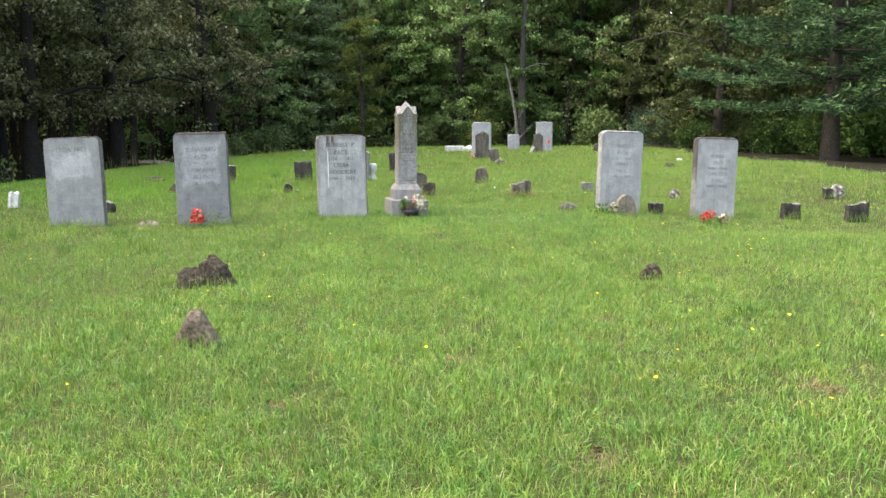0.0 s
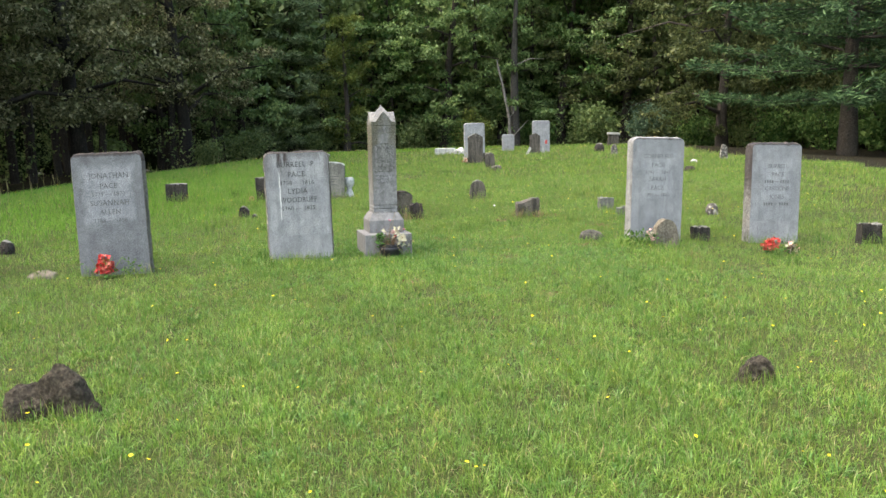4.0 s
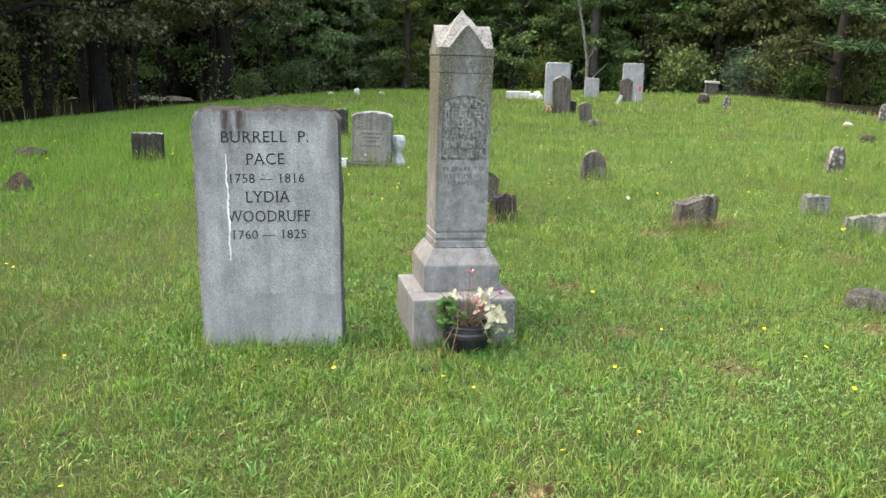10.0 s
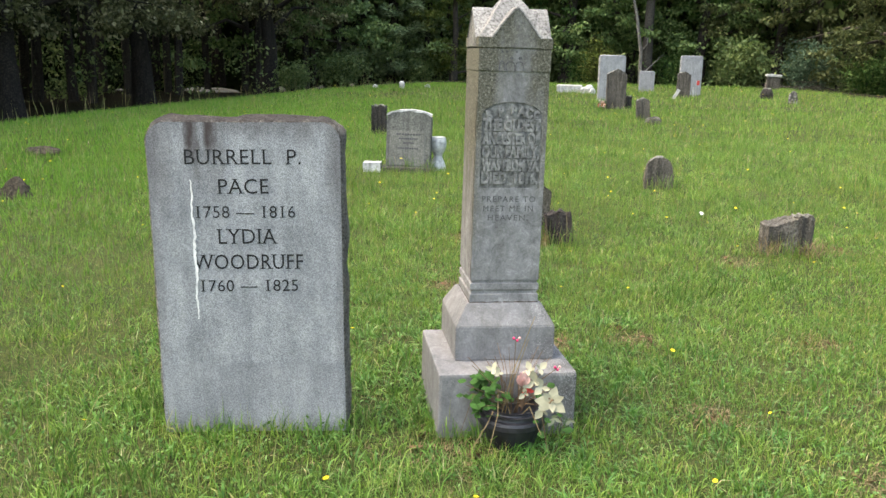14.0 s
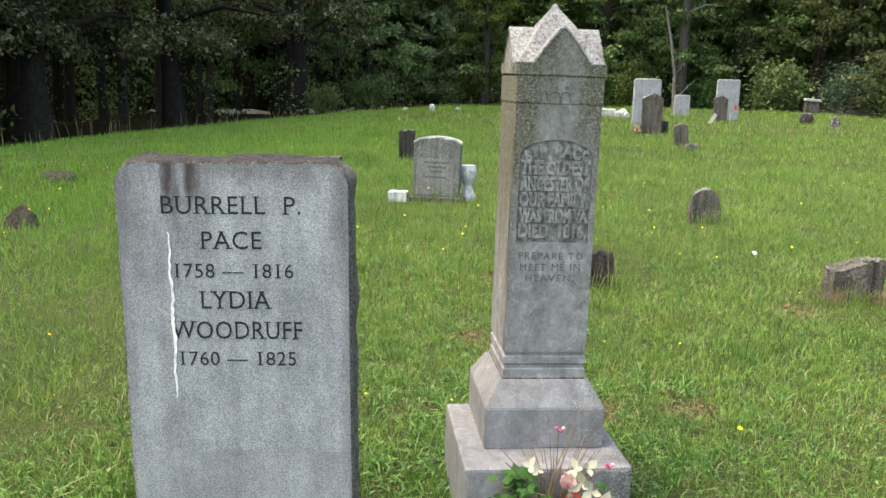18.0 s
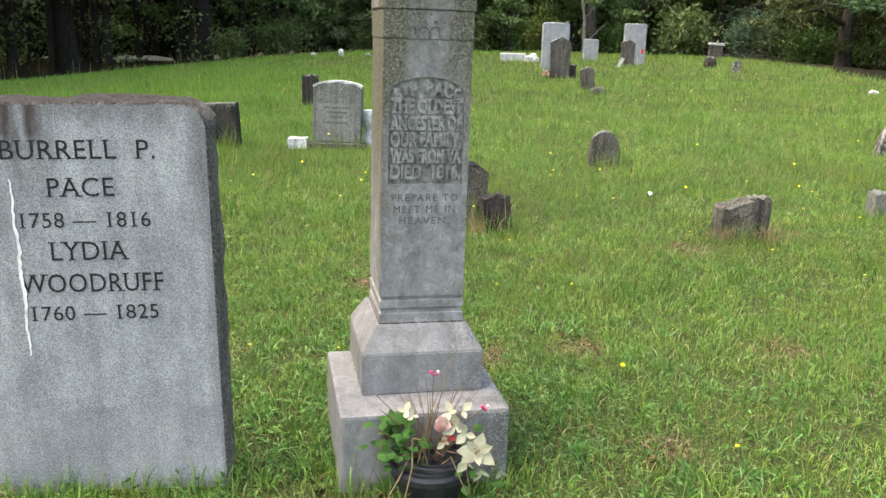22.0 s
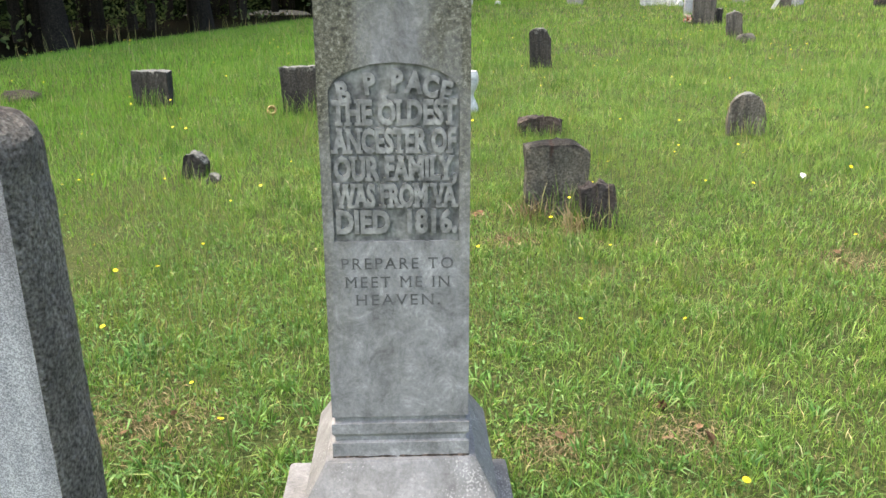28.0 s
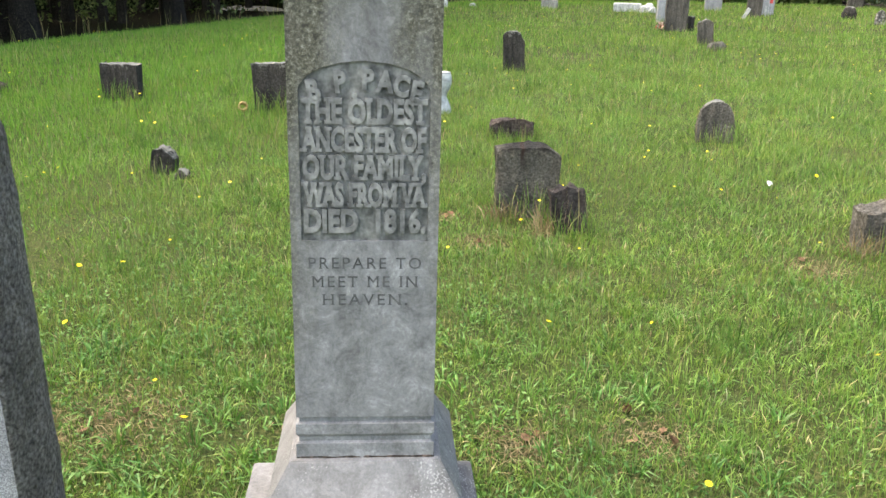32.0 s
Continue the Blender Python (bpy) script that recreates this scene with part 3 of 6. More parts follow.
def add_serifs(bm, size, serif):
    """Small bars across the flat ends of a letter's strokes."""
    zs, ys = [v.co.z for v in bm.verts], [v.co.y for v in bm.verts]
    lo, hi, y0, y1 = min(zs), max(zs), min(ys), max(ys)
    tall = hi - lo
    if tall < size * 0.45:
        return
    bars = []
    for end, way in ((lo, 1), (hi, -1)):
        xs = sorted(v.co.x for v in bm.verts if abs(v.co.z - end) < tall * 0.004)
        runs = []
        for x in xs:
            if runs and x - runs[-1][1] < tall * 0.17:
                runs[-1][1] = x
            else:
                runs.append([x, x])
        for a, b in runs:
            if b - a < tall * 0.05 or b - a > tall * 0.24:
                continue
            z = sorted((end, end + way * tall * serif[1]))
            bars.append((a - tall * serif[0], b + tall * serif[0], z[0], z[1]))
    for a, b, z0, z1 in bars:
        box(bm, a, b, y0 + 0.0001, y1 - 0.0001, z0 + 0.00005, z1 - 0.00005)


def inscribe(parent, text, size, x, z, y, mat, depth=0.0015, spacing=1.0, wide=1.0, label="", tilt=0.0, bold=0.0, fit=0.0, serif=(0.075, 0.055)):
    """Letters set one by one with cut serifs, so that each is a part of its own."""
    me = writing(text, size, depth, spacing, bold)
    if fit:
        xs = [v.co.x for v in me.vertices]
        wide = fit / (max(xs) - min(xs))
    me.transform(Matrix.Translation((x, y, z)) @ pose(0, 0, 0, 0, tilt, 0) @ Matrix.Diagonal((wide, 1, 1, 1)))
    bm = bmesh.new()
    bm.from_mesh(me)
    bpy.data.meshes.remove(me)
    bmesh.ops.remove_doubles(bm, verts=bm.verts, dist=0.00001)
    left = set(bm.verts)
    while left:
        group, todo = set(), [left.pop()]
        while todo:
            v = todo.pop()
            group.add(v)
            for e in v.link_edges:
                o = e.other_vert(v)
                if o in left:
                    left.discard(o)
                    todo.append(o)
        one, made = bmesh.new(), {}
        for v in group:
            made[v] = one.verts.new(v.co)
        for f in {f for v in group for f in v.link_faces}:
            one.faces.new([made[v] for v in f.verts])
        if not tilt:
            add_serifs(one, size, serif)
        part("letter", one, mat, parent, label)
    bm.free()


# ---- ground ----
def forest_edge(y):
    """How far to the left the open field reaches, by y."""
    return np.interp(y, (-30, 0, 8, 15, 24, 30, 36, 41, 45, 47), (-22, -16, -12, -10.8, -10.6, -10.4, -8.8, -6.4, -3.2, 0))


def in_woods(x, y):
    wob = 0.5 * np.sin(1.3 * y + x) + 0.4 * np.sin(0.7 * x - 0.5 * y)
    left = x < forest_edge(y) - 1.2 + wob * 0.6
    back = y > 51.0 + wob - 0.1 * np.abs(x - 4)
    # right limit reaches over grass in tree shade, coloured as litter
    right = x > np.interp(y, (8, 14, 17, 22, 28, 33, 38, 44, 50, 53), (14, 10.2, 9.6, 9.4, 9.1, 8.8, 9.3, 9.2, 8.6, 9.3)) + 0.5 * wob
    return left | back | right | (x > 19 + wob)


def build_ground():
    xs = np.concatenate([[-400, -150, -70, -40], np.arange(-26, 26.01, 0.5), [40, 70, 150, 400]])
    ys = np.concatenate([[-400, -120, -40, -15], np.arange(-6, 62.01, 0.5), [75, 110, 200, 400]])
    gx, gy = np.meshgrid(xs, ys)
    verts = np.stack([gx, gy, ground_z(gx, gy)], -1).reshape(-1, 3)
    n = len(xs)
    i, j = np.meshgrid(np.arange(n - 1), np.arange(len(ys) - 1))
    a = (j * n + i).ravel()
    quads = np.stack([a, a + 1, a + n + 1, a + n], -1)
    mid = verts[quads].mean(1)
    ob = new("ground", raw_mesh("ground", verts, quads, TURF, [TURF, SHADED_LITTER], in_woods(mid[:, 0], mid[:, 1]), True))
    tagged(ob, "mown green turf, with brown leaf litter darkened for the shade under the trees", "ground", kind="structure")


build_ground()


# ---- trees ----
def leaves(centres, size, spread_up=0.6, long=1.5, r=None):
    """Arrays for one folded leaf at each place."""
    r = r or rng
    n = len(centres)
    along = r.normal(size=(n, 3))
    along[:, 2] -= 0.35
    along /= np.linalg.norm(along, axis=1)[:, None]
    up = r.normal(size=(n, 3)) * (1 - spread_up) + np.array([0, 0, spread_up])
    side = np.cross(along, up)
    side /= np.linalg.norm(side, axis=1)[:, None] + 1e-9
    nrm = np.cross(side, along)
    s = (size * r.uniform(0.6, 1.35, n))[:, None]
    a = centres
    tip = a + along * s * long
    mid = a + along * s * long * 0.5 + nrm * s * 0.12
    verts = np.stack([a, mid + side * s * 0.42, tip, mid - side * s * 0.42], 1).reshape(-1, 3)
    return verts, np.arange(4 * n).reshape(-1, 4)


def clumped(r, lumps, per, radius, flat=0.7):
    c = np.repeat(lumps, per, 0)
    d = r.normal(size=c.shape) * radius * np.array([1, 1, flat])
    return c + d


def make_tree(name, seed, height, width, clear, count, leaf, mat, label, lean=0.06, group="trees at the wood's edge", bark=None):
    """A broad-leaved tree: a tapered trunk with limbs, and a crown of leaf clumps."""
    r = np.random.default_rng(seed)
    root = thing(name, Matrix(), label, "tree", group)
    off = r.normal(size=2) * lean * height
    girth = 0.016 * height + 0.05
    stem = [(off[0] * (k / 8) ** 1.5 + r.normal() * 0.05, off[1] * (k / 8) ** 1.5 + r.normal() * 0.05, height * 0.86 * k / 8 - (0.15 if k == 0 else 0)) for k in range(9)]
    pieces = [tube(stem, [girth * (1.35 if k == 0 else 1 - 0.1 * k) for k in range(9)], 8)]
    lumps = []
    limbs = int(17 + height)
    for k in range(limbs):
        f = (k + r.uniform(0, 0.6)) / limbs
        z = clear + (height * 0.93 - clear) * f
        p = np.array([np.interp(z, [s[2] for s in stem], [s[0] for s in stem]), np.interp(z, [s[2] for s in stem], [s[1] for s in stem]), min(z, height * 0.84)])
        reach = width * 0.5 * (0.35 + 0.65 * math.sin(math.pi * min(1, 0.18 + 0.8 * f) ** 0.8)) * r.uniform(0.75, 1.15)
        az = 2.4 * k + r.uniform(-0.5, 0.5)
        rise = r.uniform(-0.1, 0.35) * reach + 0.3 * f * reach
        tip = p + np.array([math.cos(az) * reach, math.sin(az) * reach, rise])
        mid = p + (tip - p) * 0.5 + np.array([0, 0, 0.12 * reach])
        if k % 2 == 0:
            pieces.append(tube([tuple(p), tuple(mid), tuple(tip)], [girth * 0.38 * (1.1 - f), girth * 0.22 * (1.1 - f), 0.012], 5))
        for s in np.linspace(0.3, 1.05, 7):
            lumps.append(p + (tip - p) * s + r.normal(size=3) * np.array([0.32, 0.32, 0.26]) * reach * 0.55)
    lumps = np.array(lumps)
    per = max(4, count // len(lumps))
    for k, (v, q) in enumerate(pieces):
        kind = "limb" if k else "trunk"
        part(kind, raw_mesh(kind, v, q, bark or BARK, shade=True), bark or BARK, root, "" if k else "dark rough bark" if bark else "grey-brown bark")
    pts = clumped(r, lumps, per, 0.1 + 0.016 * width, 0.42)
    pts = pts[pts[:, 2] > 0.25]
    v, q = leaves(pts, leaf, 0.58, 1.4, r)
    part("crown", raw_mesh("crown", v, q, mat), mat, root)
    return root


def make_pine(name, seed, height, width, clear, tiers, mat, label, needle=0.2, per_tuft=26, group="trees at the wood's edge"):
    """A pine: straight trunk, flat tiers of boughs, needle tufts along them."""
    r = np.random.default_rng(seed)
    root = thing(name, Matrix(), label, "tree", group)
    girth = 0.016 * height + 0.05
    pieces = [tube([(0, 0, height * k / 6 - (0.2 if k == 0 else 0)) for k in range(7)], [girth * (1.3 if k == 0 else 1 - k * 0.155) for k in range(7)], 10)]
    tufts = []
    for t in range(tiers):
        f = t / (tiers - 1)
        z = clear + (height * 0.97 - clear) * f
        reach = width * 0.5 * (1 - f) ** 0.75 + 0.3
        for k in range(8):
            az = 2 * math.pi * k / 8 + t * 0.7 + r.uniform(-0.3, 0.3)
            length = reach * r.uniform(0.7, 1.15)
            way = np.array([math.cos(az), math.sin(az), 0])
            side = np.array([-way[1], way[0], 0])
            droop = r.uniform(-0.12, 0.12)
            ends = [way * length * s + np.array([0, 0, z + length * (droop * s + 0.1 * s * s)]) for s in (0.03, 0.5, 1)]
            pieces.append(tube([tuple(e) for e in ends], [0.05 * (1.2 - f), 0.03 * (1.2 - f), 0.008], 4))
            for s in np.linspace(0.25, 1.05, max(4, int(length * 4.5))):
                base = way * length * s + np.array([0, 0, z + length * (droop * s + 0.1 * s * s)])
                w = 0.32 * length * (1.15 - s) + 0.1
                for _ in range(3):
                    tufts.append(base + side * r.uniform(-1, 1) * w + np.array([0, 0, r.normal() * 0.06]))
    v, q = joined(pieces)
    part("trunk", raw_mesh("trunk", v, q, BARK, shade=True), BARK, root, "dark rough bark")
    pts = np.repeat(np.array(tufts), per_tuft, 0)
    n = len(pts)
    pts = pts + r.normal(size=(n, 3)) * np.array([0.1, 0.1, 0.05])
    way = r.normal(size=(n, 3)) * np.array([1, 1, 0.5]) + np.array([0, 0, 0.15])
    way /= np.linalg.norm(way, axis=1)[:, None]
    side = np.cross(way, r.normal(size=(n, 3)))
    side /= np.linalg.norm(side, axis=1)[:, None]
    s = needle * r.uniform(0.6, 1.2, n)[:, None]
    verts = np.stack([pts, pts + way * s * 0.5 + side * s * 0.11, pts + way * s, pts + way * s * 0.5 - side * s * 0.11], 1).reshape(-1, 3)
    part("crown", raw_mesh("crown", verts, np.arange(4 * n).reshape(-1, 4), mat), mat, root, "tiers of soft needles")
    return root


def make_bush(name, seed, size, count, leaf, mat, label, category="shrub", group="shrubs at the wood's edge"):
    """A low shrub: several stems and an uneven mound of leaves."""
    r = np.random.default_rng(seed)
    root = thing(name, Matrix(), label, category, group)
    pieces, lumps = [], []
    for k in range(9):
        az, out = r.uniform(0, 6.28), r.uniform(0.2, 0.5)
        top = np.array([math.cos(az) * out * size[0], math.sin(az) * out * size[0], size[1] * r.uniform(0.55, 1.0)])
        pieces.append(tube([(top[0] * 0.1, top[1] * 0.1, -0.05), tuple(top * np.array([0.5, 0.5, 0.55])), tuple(top)], [0.03, 0.02, 0.006], 5))
        for s in np.linspace(0.25, 1, 5):
            lumps.append(top * np.array([s, s, s ** 0.8]) + r.normal(size=3) * 0.12 * size[0])
    for v, q in pieces:
        part("stem", raw_mesh("stem", v, q, BARK, shade=True), BARK, root)
    pts = clumped(r, np.array(lumps), max(3, count // len(lumps)), 0.14 * size[0], 0.8)
    pts = pts[pts[:, 2] > 0.02]
    v, q = leaves(pts, leaf, 0.5, 1.5, r)
    part("foliage", raw_mesh("foliage", v, q, mat), mat, root)
    return root


def plant(first, spots):
    """Sets the first tree and copies of it at spots of x, y, turn, size."""
    for k, (x, y, turn, size) in enumerate(spots):
        m = Matrix.Translation((x, y, floor_at(x, y))) @ Matrix.Rotation(turn, 4, "Z") @ Matrix.Diagonal((size, size, size, 1))
        if k == 0:
            first.matrix_world = m
            bpy.context.view_layer.update()
        else:
            c = copy_thing(first, Matrix())
            c.matrix_basis = m


plant(make_tree("oak_tree", 11, 13, 9.0, 2.0, 37000, 0.096, OAK_GREY, "large greyish-green oak with low hanging boughs", bark=SHADED_BARK),
      [(-15.8, 27.0, 0.3, 1.2), (-16.0, 34.5, 2.1, 1.3), (-17.0, 19.0, 4.0, 1.2)])
plant(make_tree("oak_tree", 12, 14, 8.0, 1.9, 33000, 0.096, OAK_GREY, "dense dull-green oak at the field's edge", bark=SHADED_BARK),
      [(-14.6, 43.0, 1.0, 1.25), (-19.0, 30.5, 3.0, 1.3), (-19.5, 23.0, 5.2, 1.2)])
plant(make_tree("hardwood_tree", 13, 14, 7.5, 1.3, 25000, 0.135, FRESH, "fresh green hardwood tree with a full crown"),
      [(-2.2, 61.5, 0.0, 1.3), (6.2, 63.0, 2.0, 1.35), (-13.0, 55.0, 3.3, 1.3)])
plant(make_tree("hardwood_tree", 14, 15, 8.5, 1.6, 25000, 0.135, FRESH, "tall fresh green hardwood behind the field"),
      [(2.0, 64.0, 0.5, 1.2), (26.0, 40.0, 1.2, 1.25), (-17.5, 49.0, 0.2, 1.25)])
plant(make_tree("oak_tree", 16, 14, 9.5, 1.5, 23000, 0.14, OLIVE, "spreading olive-green oak at the field's far corner"),
      [(14.3, 50.5, 4.1, 1.2), (11.0, 63.0, 2.7, 1.35), (20.5, 47, 1.0, 1.3), (18.5, 57, 5.0, 1.3)])
plant(make_tree("young_tree", 15, 10, 5.0, 0.6, 9000, 0.14, MAPLE, "young tree with lighter green leaves"),
      [(8.8, 66.0, 0.0, 1.7), (23.5, 33.5, 2.2, 1.0), (26.0, 27.0, 4.0, 1.1), (-6.0, 63.0, 1.0, 1.4), (22.5, 52.0, 3.0, 1.3)])
plant(make_pine("white_pine", 21, 14, 10.0, 1.9, 13, NEEDLE, "large white pine with tiers of soft boughs", 0.25, 11),
      [(15.6, 36.5, 0.2, 1.25)])
plant(make_pine("white_pine", 22, 15, 4.6, 0.6, 17, NEEDLE_SOFT, "tall feathery pine among the hardwoods", 0.3, 10),
      [(-11.8, 55.5, 1.0, 1.25), (-14.6, 59.0, 2.0, 1.4)])
plant(make_tree("red_cedar", 23, 7, 2.6, 0.3, 9000, 0.075, CEDAR, "narrow cedar with brownish green foliage", 0.0),
      [(-8.0, 54.0, 0.0, 1.35)])
plant(make_bush("shrub", 31, (1.6, 1.9), 3200, 0.085, TEAL, "rounded shrub with pale blue green leaves"),
      [(11.4, 57.0, 0.0, 1.45)])
plant(make_bush("shrub", 32, (1.9, 1.6), 2600, 0.1, MAPLE, "leafy bright green shrub under the trees"),
      [(14.0, 54.5, 0.0, 1.3), (17.5, 50.0, 2.0, 1.4), (20.5, 42.5, 1.0, 2.2), (21.5, 36.0, 3.0, 2.3), (21.0, 30.0, 4.0, 2.1), (4.4, 59.5, 5.0, 1.2),
       (-0.6, 58.5, 2.4, 1.2), (22.4, 25.0, 0.4, 1.5), (19.0, 46.5, 5.4, 1.4)])
plant(make_bush("shrub", 34, (1.6, 1.7), 2400, 0.075, CEDAR, "olive-brown feathery shrub behind a headstone"), [(0.1, 56.5, 0.5, 1.3)])
plant(make_bush("shrub", 33, (1.7, 1.4), 2200, 0.1, OAK, "low dark green shrub under the trees"),
      [(7.7, 56.5, 1.2, 1.75), (-12.6, 47.5, 3.0, 1.0), (-4.2, 58.5, 4.0, 1.3), (-9.8, 53.5, 5.0, 0.9), (-15.0, 17.0, 0.4, 0.9), (-13.4, 42.5, 2.6, 0.8)])


def far_woods():
    """Deeper woods behind the edge, too many to count."""
    r = np.random.default_rng(41)
    lumps, pieces = [], []
    edge = [(-22, 6), (-22.5, 16), (-22.5, 28), (-22, 40), (-19, 54), (-12, 64), (-2, 69), (8, 70), (19, 65), (26, 56), (31, 44), (32, 30), (31, 16)]
    line = np.array([np.array(edge[k]) + (np.array(edge[k + 1]) - np.array(edge[k])) * s for k in range(len(edge) - 1) for s in np.linspace(0, 1, 6, endpoint=False)])
    for x, y in line:
        for _ in range(4 if y > 58 else 3):
            px, py, h = x + r.normal() * 2.0, y + r.normal() * 2.0, r.uniform(12, 20)
            if py > 30 and 0.4 < px < 2.8:
                h = min(h, 12.0)
            pieces.append(tube([(px, py, -0.9), (px + r.normal() * 0.3, py, h * 0.5), (px + r.normal() * 0.5, py, h)], [0.2, 0.13, 0.03], 5))
            n = 56
            zz = r.uniform(0.3, h, n)
            rr = 2.7 * np.sin(np.pi * np.clip(zz / h * 0.8 + 0.18, 0, 1)) + 0.4
            aa = r.uniform(0, 6.28, n)
            lumps.append(np.stack([px + np.cos(aa) * rr, py + np.sin(aa) * rr, zz - 0.4], -1))
    k = r.uniform(0, len(line) - 1, 1300)
    low = line[k.astype(int)] + r.normal(size=(1300, 2)) * 1.2
    low = low[(low[:, 0] > -13) | (r.uniform(size=1300) < 0.25)]
    lumps.append(np.stack([low[:, 0], low[:, 1], r.uniform(-0.3, 3.2, len(low))], -1))
    lumps = np.concatenate(lumps)
    lumps = lumps[(lumps[:, 0] > -13) | (lumps[:, 2] > 3.4)]
    lumps = np.concatenate([lumps, lumps[lumps[:, 0] < -13]])
    pts = clumped(r, lumps, 8, 0.5, 0.7)
    v, q = leaves(pts, np.where(pts[:, 0] < -13, 0.25, 0.42), 0.5, 1.4, r)
    tv, tq = joined(pieces)
    verts, quads = np.concatenate([v, tv]), np.concatenate([q, tq + len(v)])
    index = np.concatenate([np.zeros(len(q)), np.ones(len(tq))])
    ob = new("far_woods", raw_mesh("far_woods", verts, quads, OAK, [OAK, BARK], index))
    tagged(ob, "deep shaded woods behind the field's edge", "woods", kind="stuff")


far_woods()


def wood_shade_sheet():
    """Dark backdrop sheet, coloured as the wood's shade, seen only through gaps between trees."""
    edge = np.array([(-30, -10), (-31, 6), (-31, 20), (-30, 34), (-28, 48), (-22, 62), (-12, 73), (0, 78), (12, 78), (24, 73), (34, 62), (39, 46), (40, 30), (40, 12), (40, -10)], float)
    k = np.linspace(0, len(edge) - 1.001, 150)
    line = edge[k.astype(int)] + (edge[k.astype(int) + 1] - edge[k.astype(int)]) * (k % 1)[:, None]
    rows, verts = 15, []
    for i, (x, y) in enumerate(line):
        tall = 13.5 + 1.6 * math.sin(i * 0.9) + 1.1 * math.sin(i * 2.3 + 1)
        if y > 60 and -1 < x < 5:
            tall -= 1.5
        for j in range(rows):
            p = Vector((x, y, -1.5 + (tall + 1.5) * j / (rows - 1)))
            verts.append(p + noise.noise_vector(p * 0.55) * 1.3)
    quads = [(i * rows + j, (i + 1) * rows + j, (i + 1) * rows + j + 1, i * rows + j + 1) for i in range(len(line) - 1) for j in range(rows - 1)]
    ob = new("wood_shade_sheet", raw_mesh("wood_shade_sheet", [tuple(v) for v in verts], quads, WOOD_SHADE))
    tagged(ob, "dark backdrop sheet standing for the deep shade of the wood", "woods", kind="stuff")


wood_shade_sheet()


def thicket():
    """A belt of saplings and brambles under the first trees."""
    r = np.random.default_rng(43)
    line = np.array([(-17.5, 10), (-17, 18), (-16.5, 27), (-16.2, 36), (-14.6, 46), (-11.5, 55), (-5, 61), (3, 62.5), (11, 62), (17, 56), (21.5, 48), (24, 38), (25, 28), (25, 18)])
    k = r.uniform(0, len(line) - 1.001, 900)
    a = line[k.astype(int)] + (line[k.astype(int) + 1] - line[k.astype(int)]) * (k % 1)[:, None] + r.normal(size=(900, 2)) * 0.9
    a = a[(a[:, 0] > -12.5) | (r.uniform(size=len(a)) < 0.12)]
    b = np.stack([r.uniform(-24.5, -21.0, 220), r.uniform(8, 54, 220)], -1)
    a = np.concatenate([a, b])
    h = r.uniform(0.05, 1, len(a)) ** 1.2 * 2.6
    pts = np.stack([a[:, 0], a[:, 1], ground_z(a[:, 0], a[:, 1]) + h], -1)
    v, q = leaves(clumped(r, pts, 32, 0.36, 0.8), 0.125, 0.5, 1.5, r)
    ob = new("thicket", raw_mesh("thicket", v, q, OAK))
    tagged(ob, "tangled green undergrowth below the trees", "undergrowth", kind="stuff")


thicket()


def dead_tree():
    root = thing("dead_tree", pose(2.6, 59.0, floor_at(2.6, 59.0)) @ Matrix.Scale(1.3, 4), "bare pale dead sapling leaning beside a trunk", "tree")
    pieces = [tube([(0.15, 0, -0.2), (0.1, 0, 2.2), (0.12, 0, 5.0), (0.3, 0.3, 9.0)], [0.26, 0.22, 0.17, 0.06], 8)]
    v, q = joined(pieces)
    part("trunk", raw_mesh("trunk", v, q, GREYBARK, shade=True), GREYBARK, root, "grey upright trunk")
    pieces = [tube([(-0.15, -0.4, -0.1), (-0.2, -0.4, 1.6), (-0.45, -0.4, 3.0), (-0.75, -0.4, 4.3), (-0.8, -0.4, 4.6)], [0.1, 0.085, 0.07, 0.05, 0.03], 6),
              tube([(-0.2, -0.4, 1.6), (0.05, -0.4, 1.9), (0.1, -0.4, 2.6)], [0.03, 0.025, 0.01], 5),
              tube([(-0.05, -0.3, 0.6), (0.5, -0.4, 1.2), (0.8, -0.4, 1.5)], [0.04, 0.025, 0.01], 5),
              tube([(0.12, 0, 4.3), (0.9, -0.5, 4.6), (1.6, -0.7, 4.55)], [0.04, 0.03, 0.012], 5)]
    v, q = joined(pieces)
    part("crown", raw_mesh("crown", v, q, DEADWOOD, shade=True), DEADWOOD, root, "pale bare branches")


dead_tree()


# ---- headstones ----
def slab_outline(w, h, r, z0, n=7, wob=0.0, seed=0):
    """Front outline of an upright slab with rounded upper corners, counter-clockwise."""
    hw = w / 2
    pts = [(-hw, z0), (hw, z0)]
    steps = 26
    pts += [(hw, z0 + (h - r - z0) * k / steps) for k in range(1, steps)]
    pts += [(hw - r + r * math.cos(a), h - r + r * math.sin(a)) for a in np.linspace(0, math.pi / 2, n)]
    pts += [(hw - r - (w - 2 * r) * k / 18, h) for k in range(1, 18)]
    pts += [(-hw + r + r * math.cos(a), h - r + r * math.sin(a)) for a in np.linspace(math.pi / 2, math.pi, n)]
    pts += [(-hw, h - r - (h - r - z0) * k / steps) for k in range(1, steps)]
    return pts


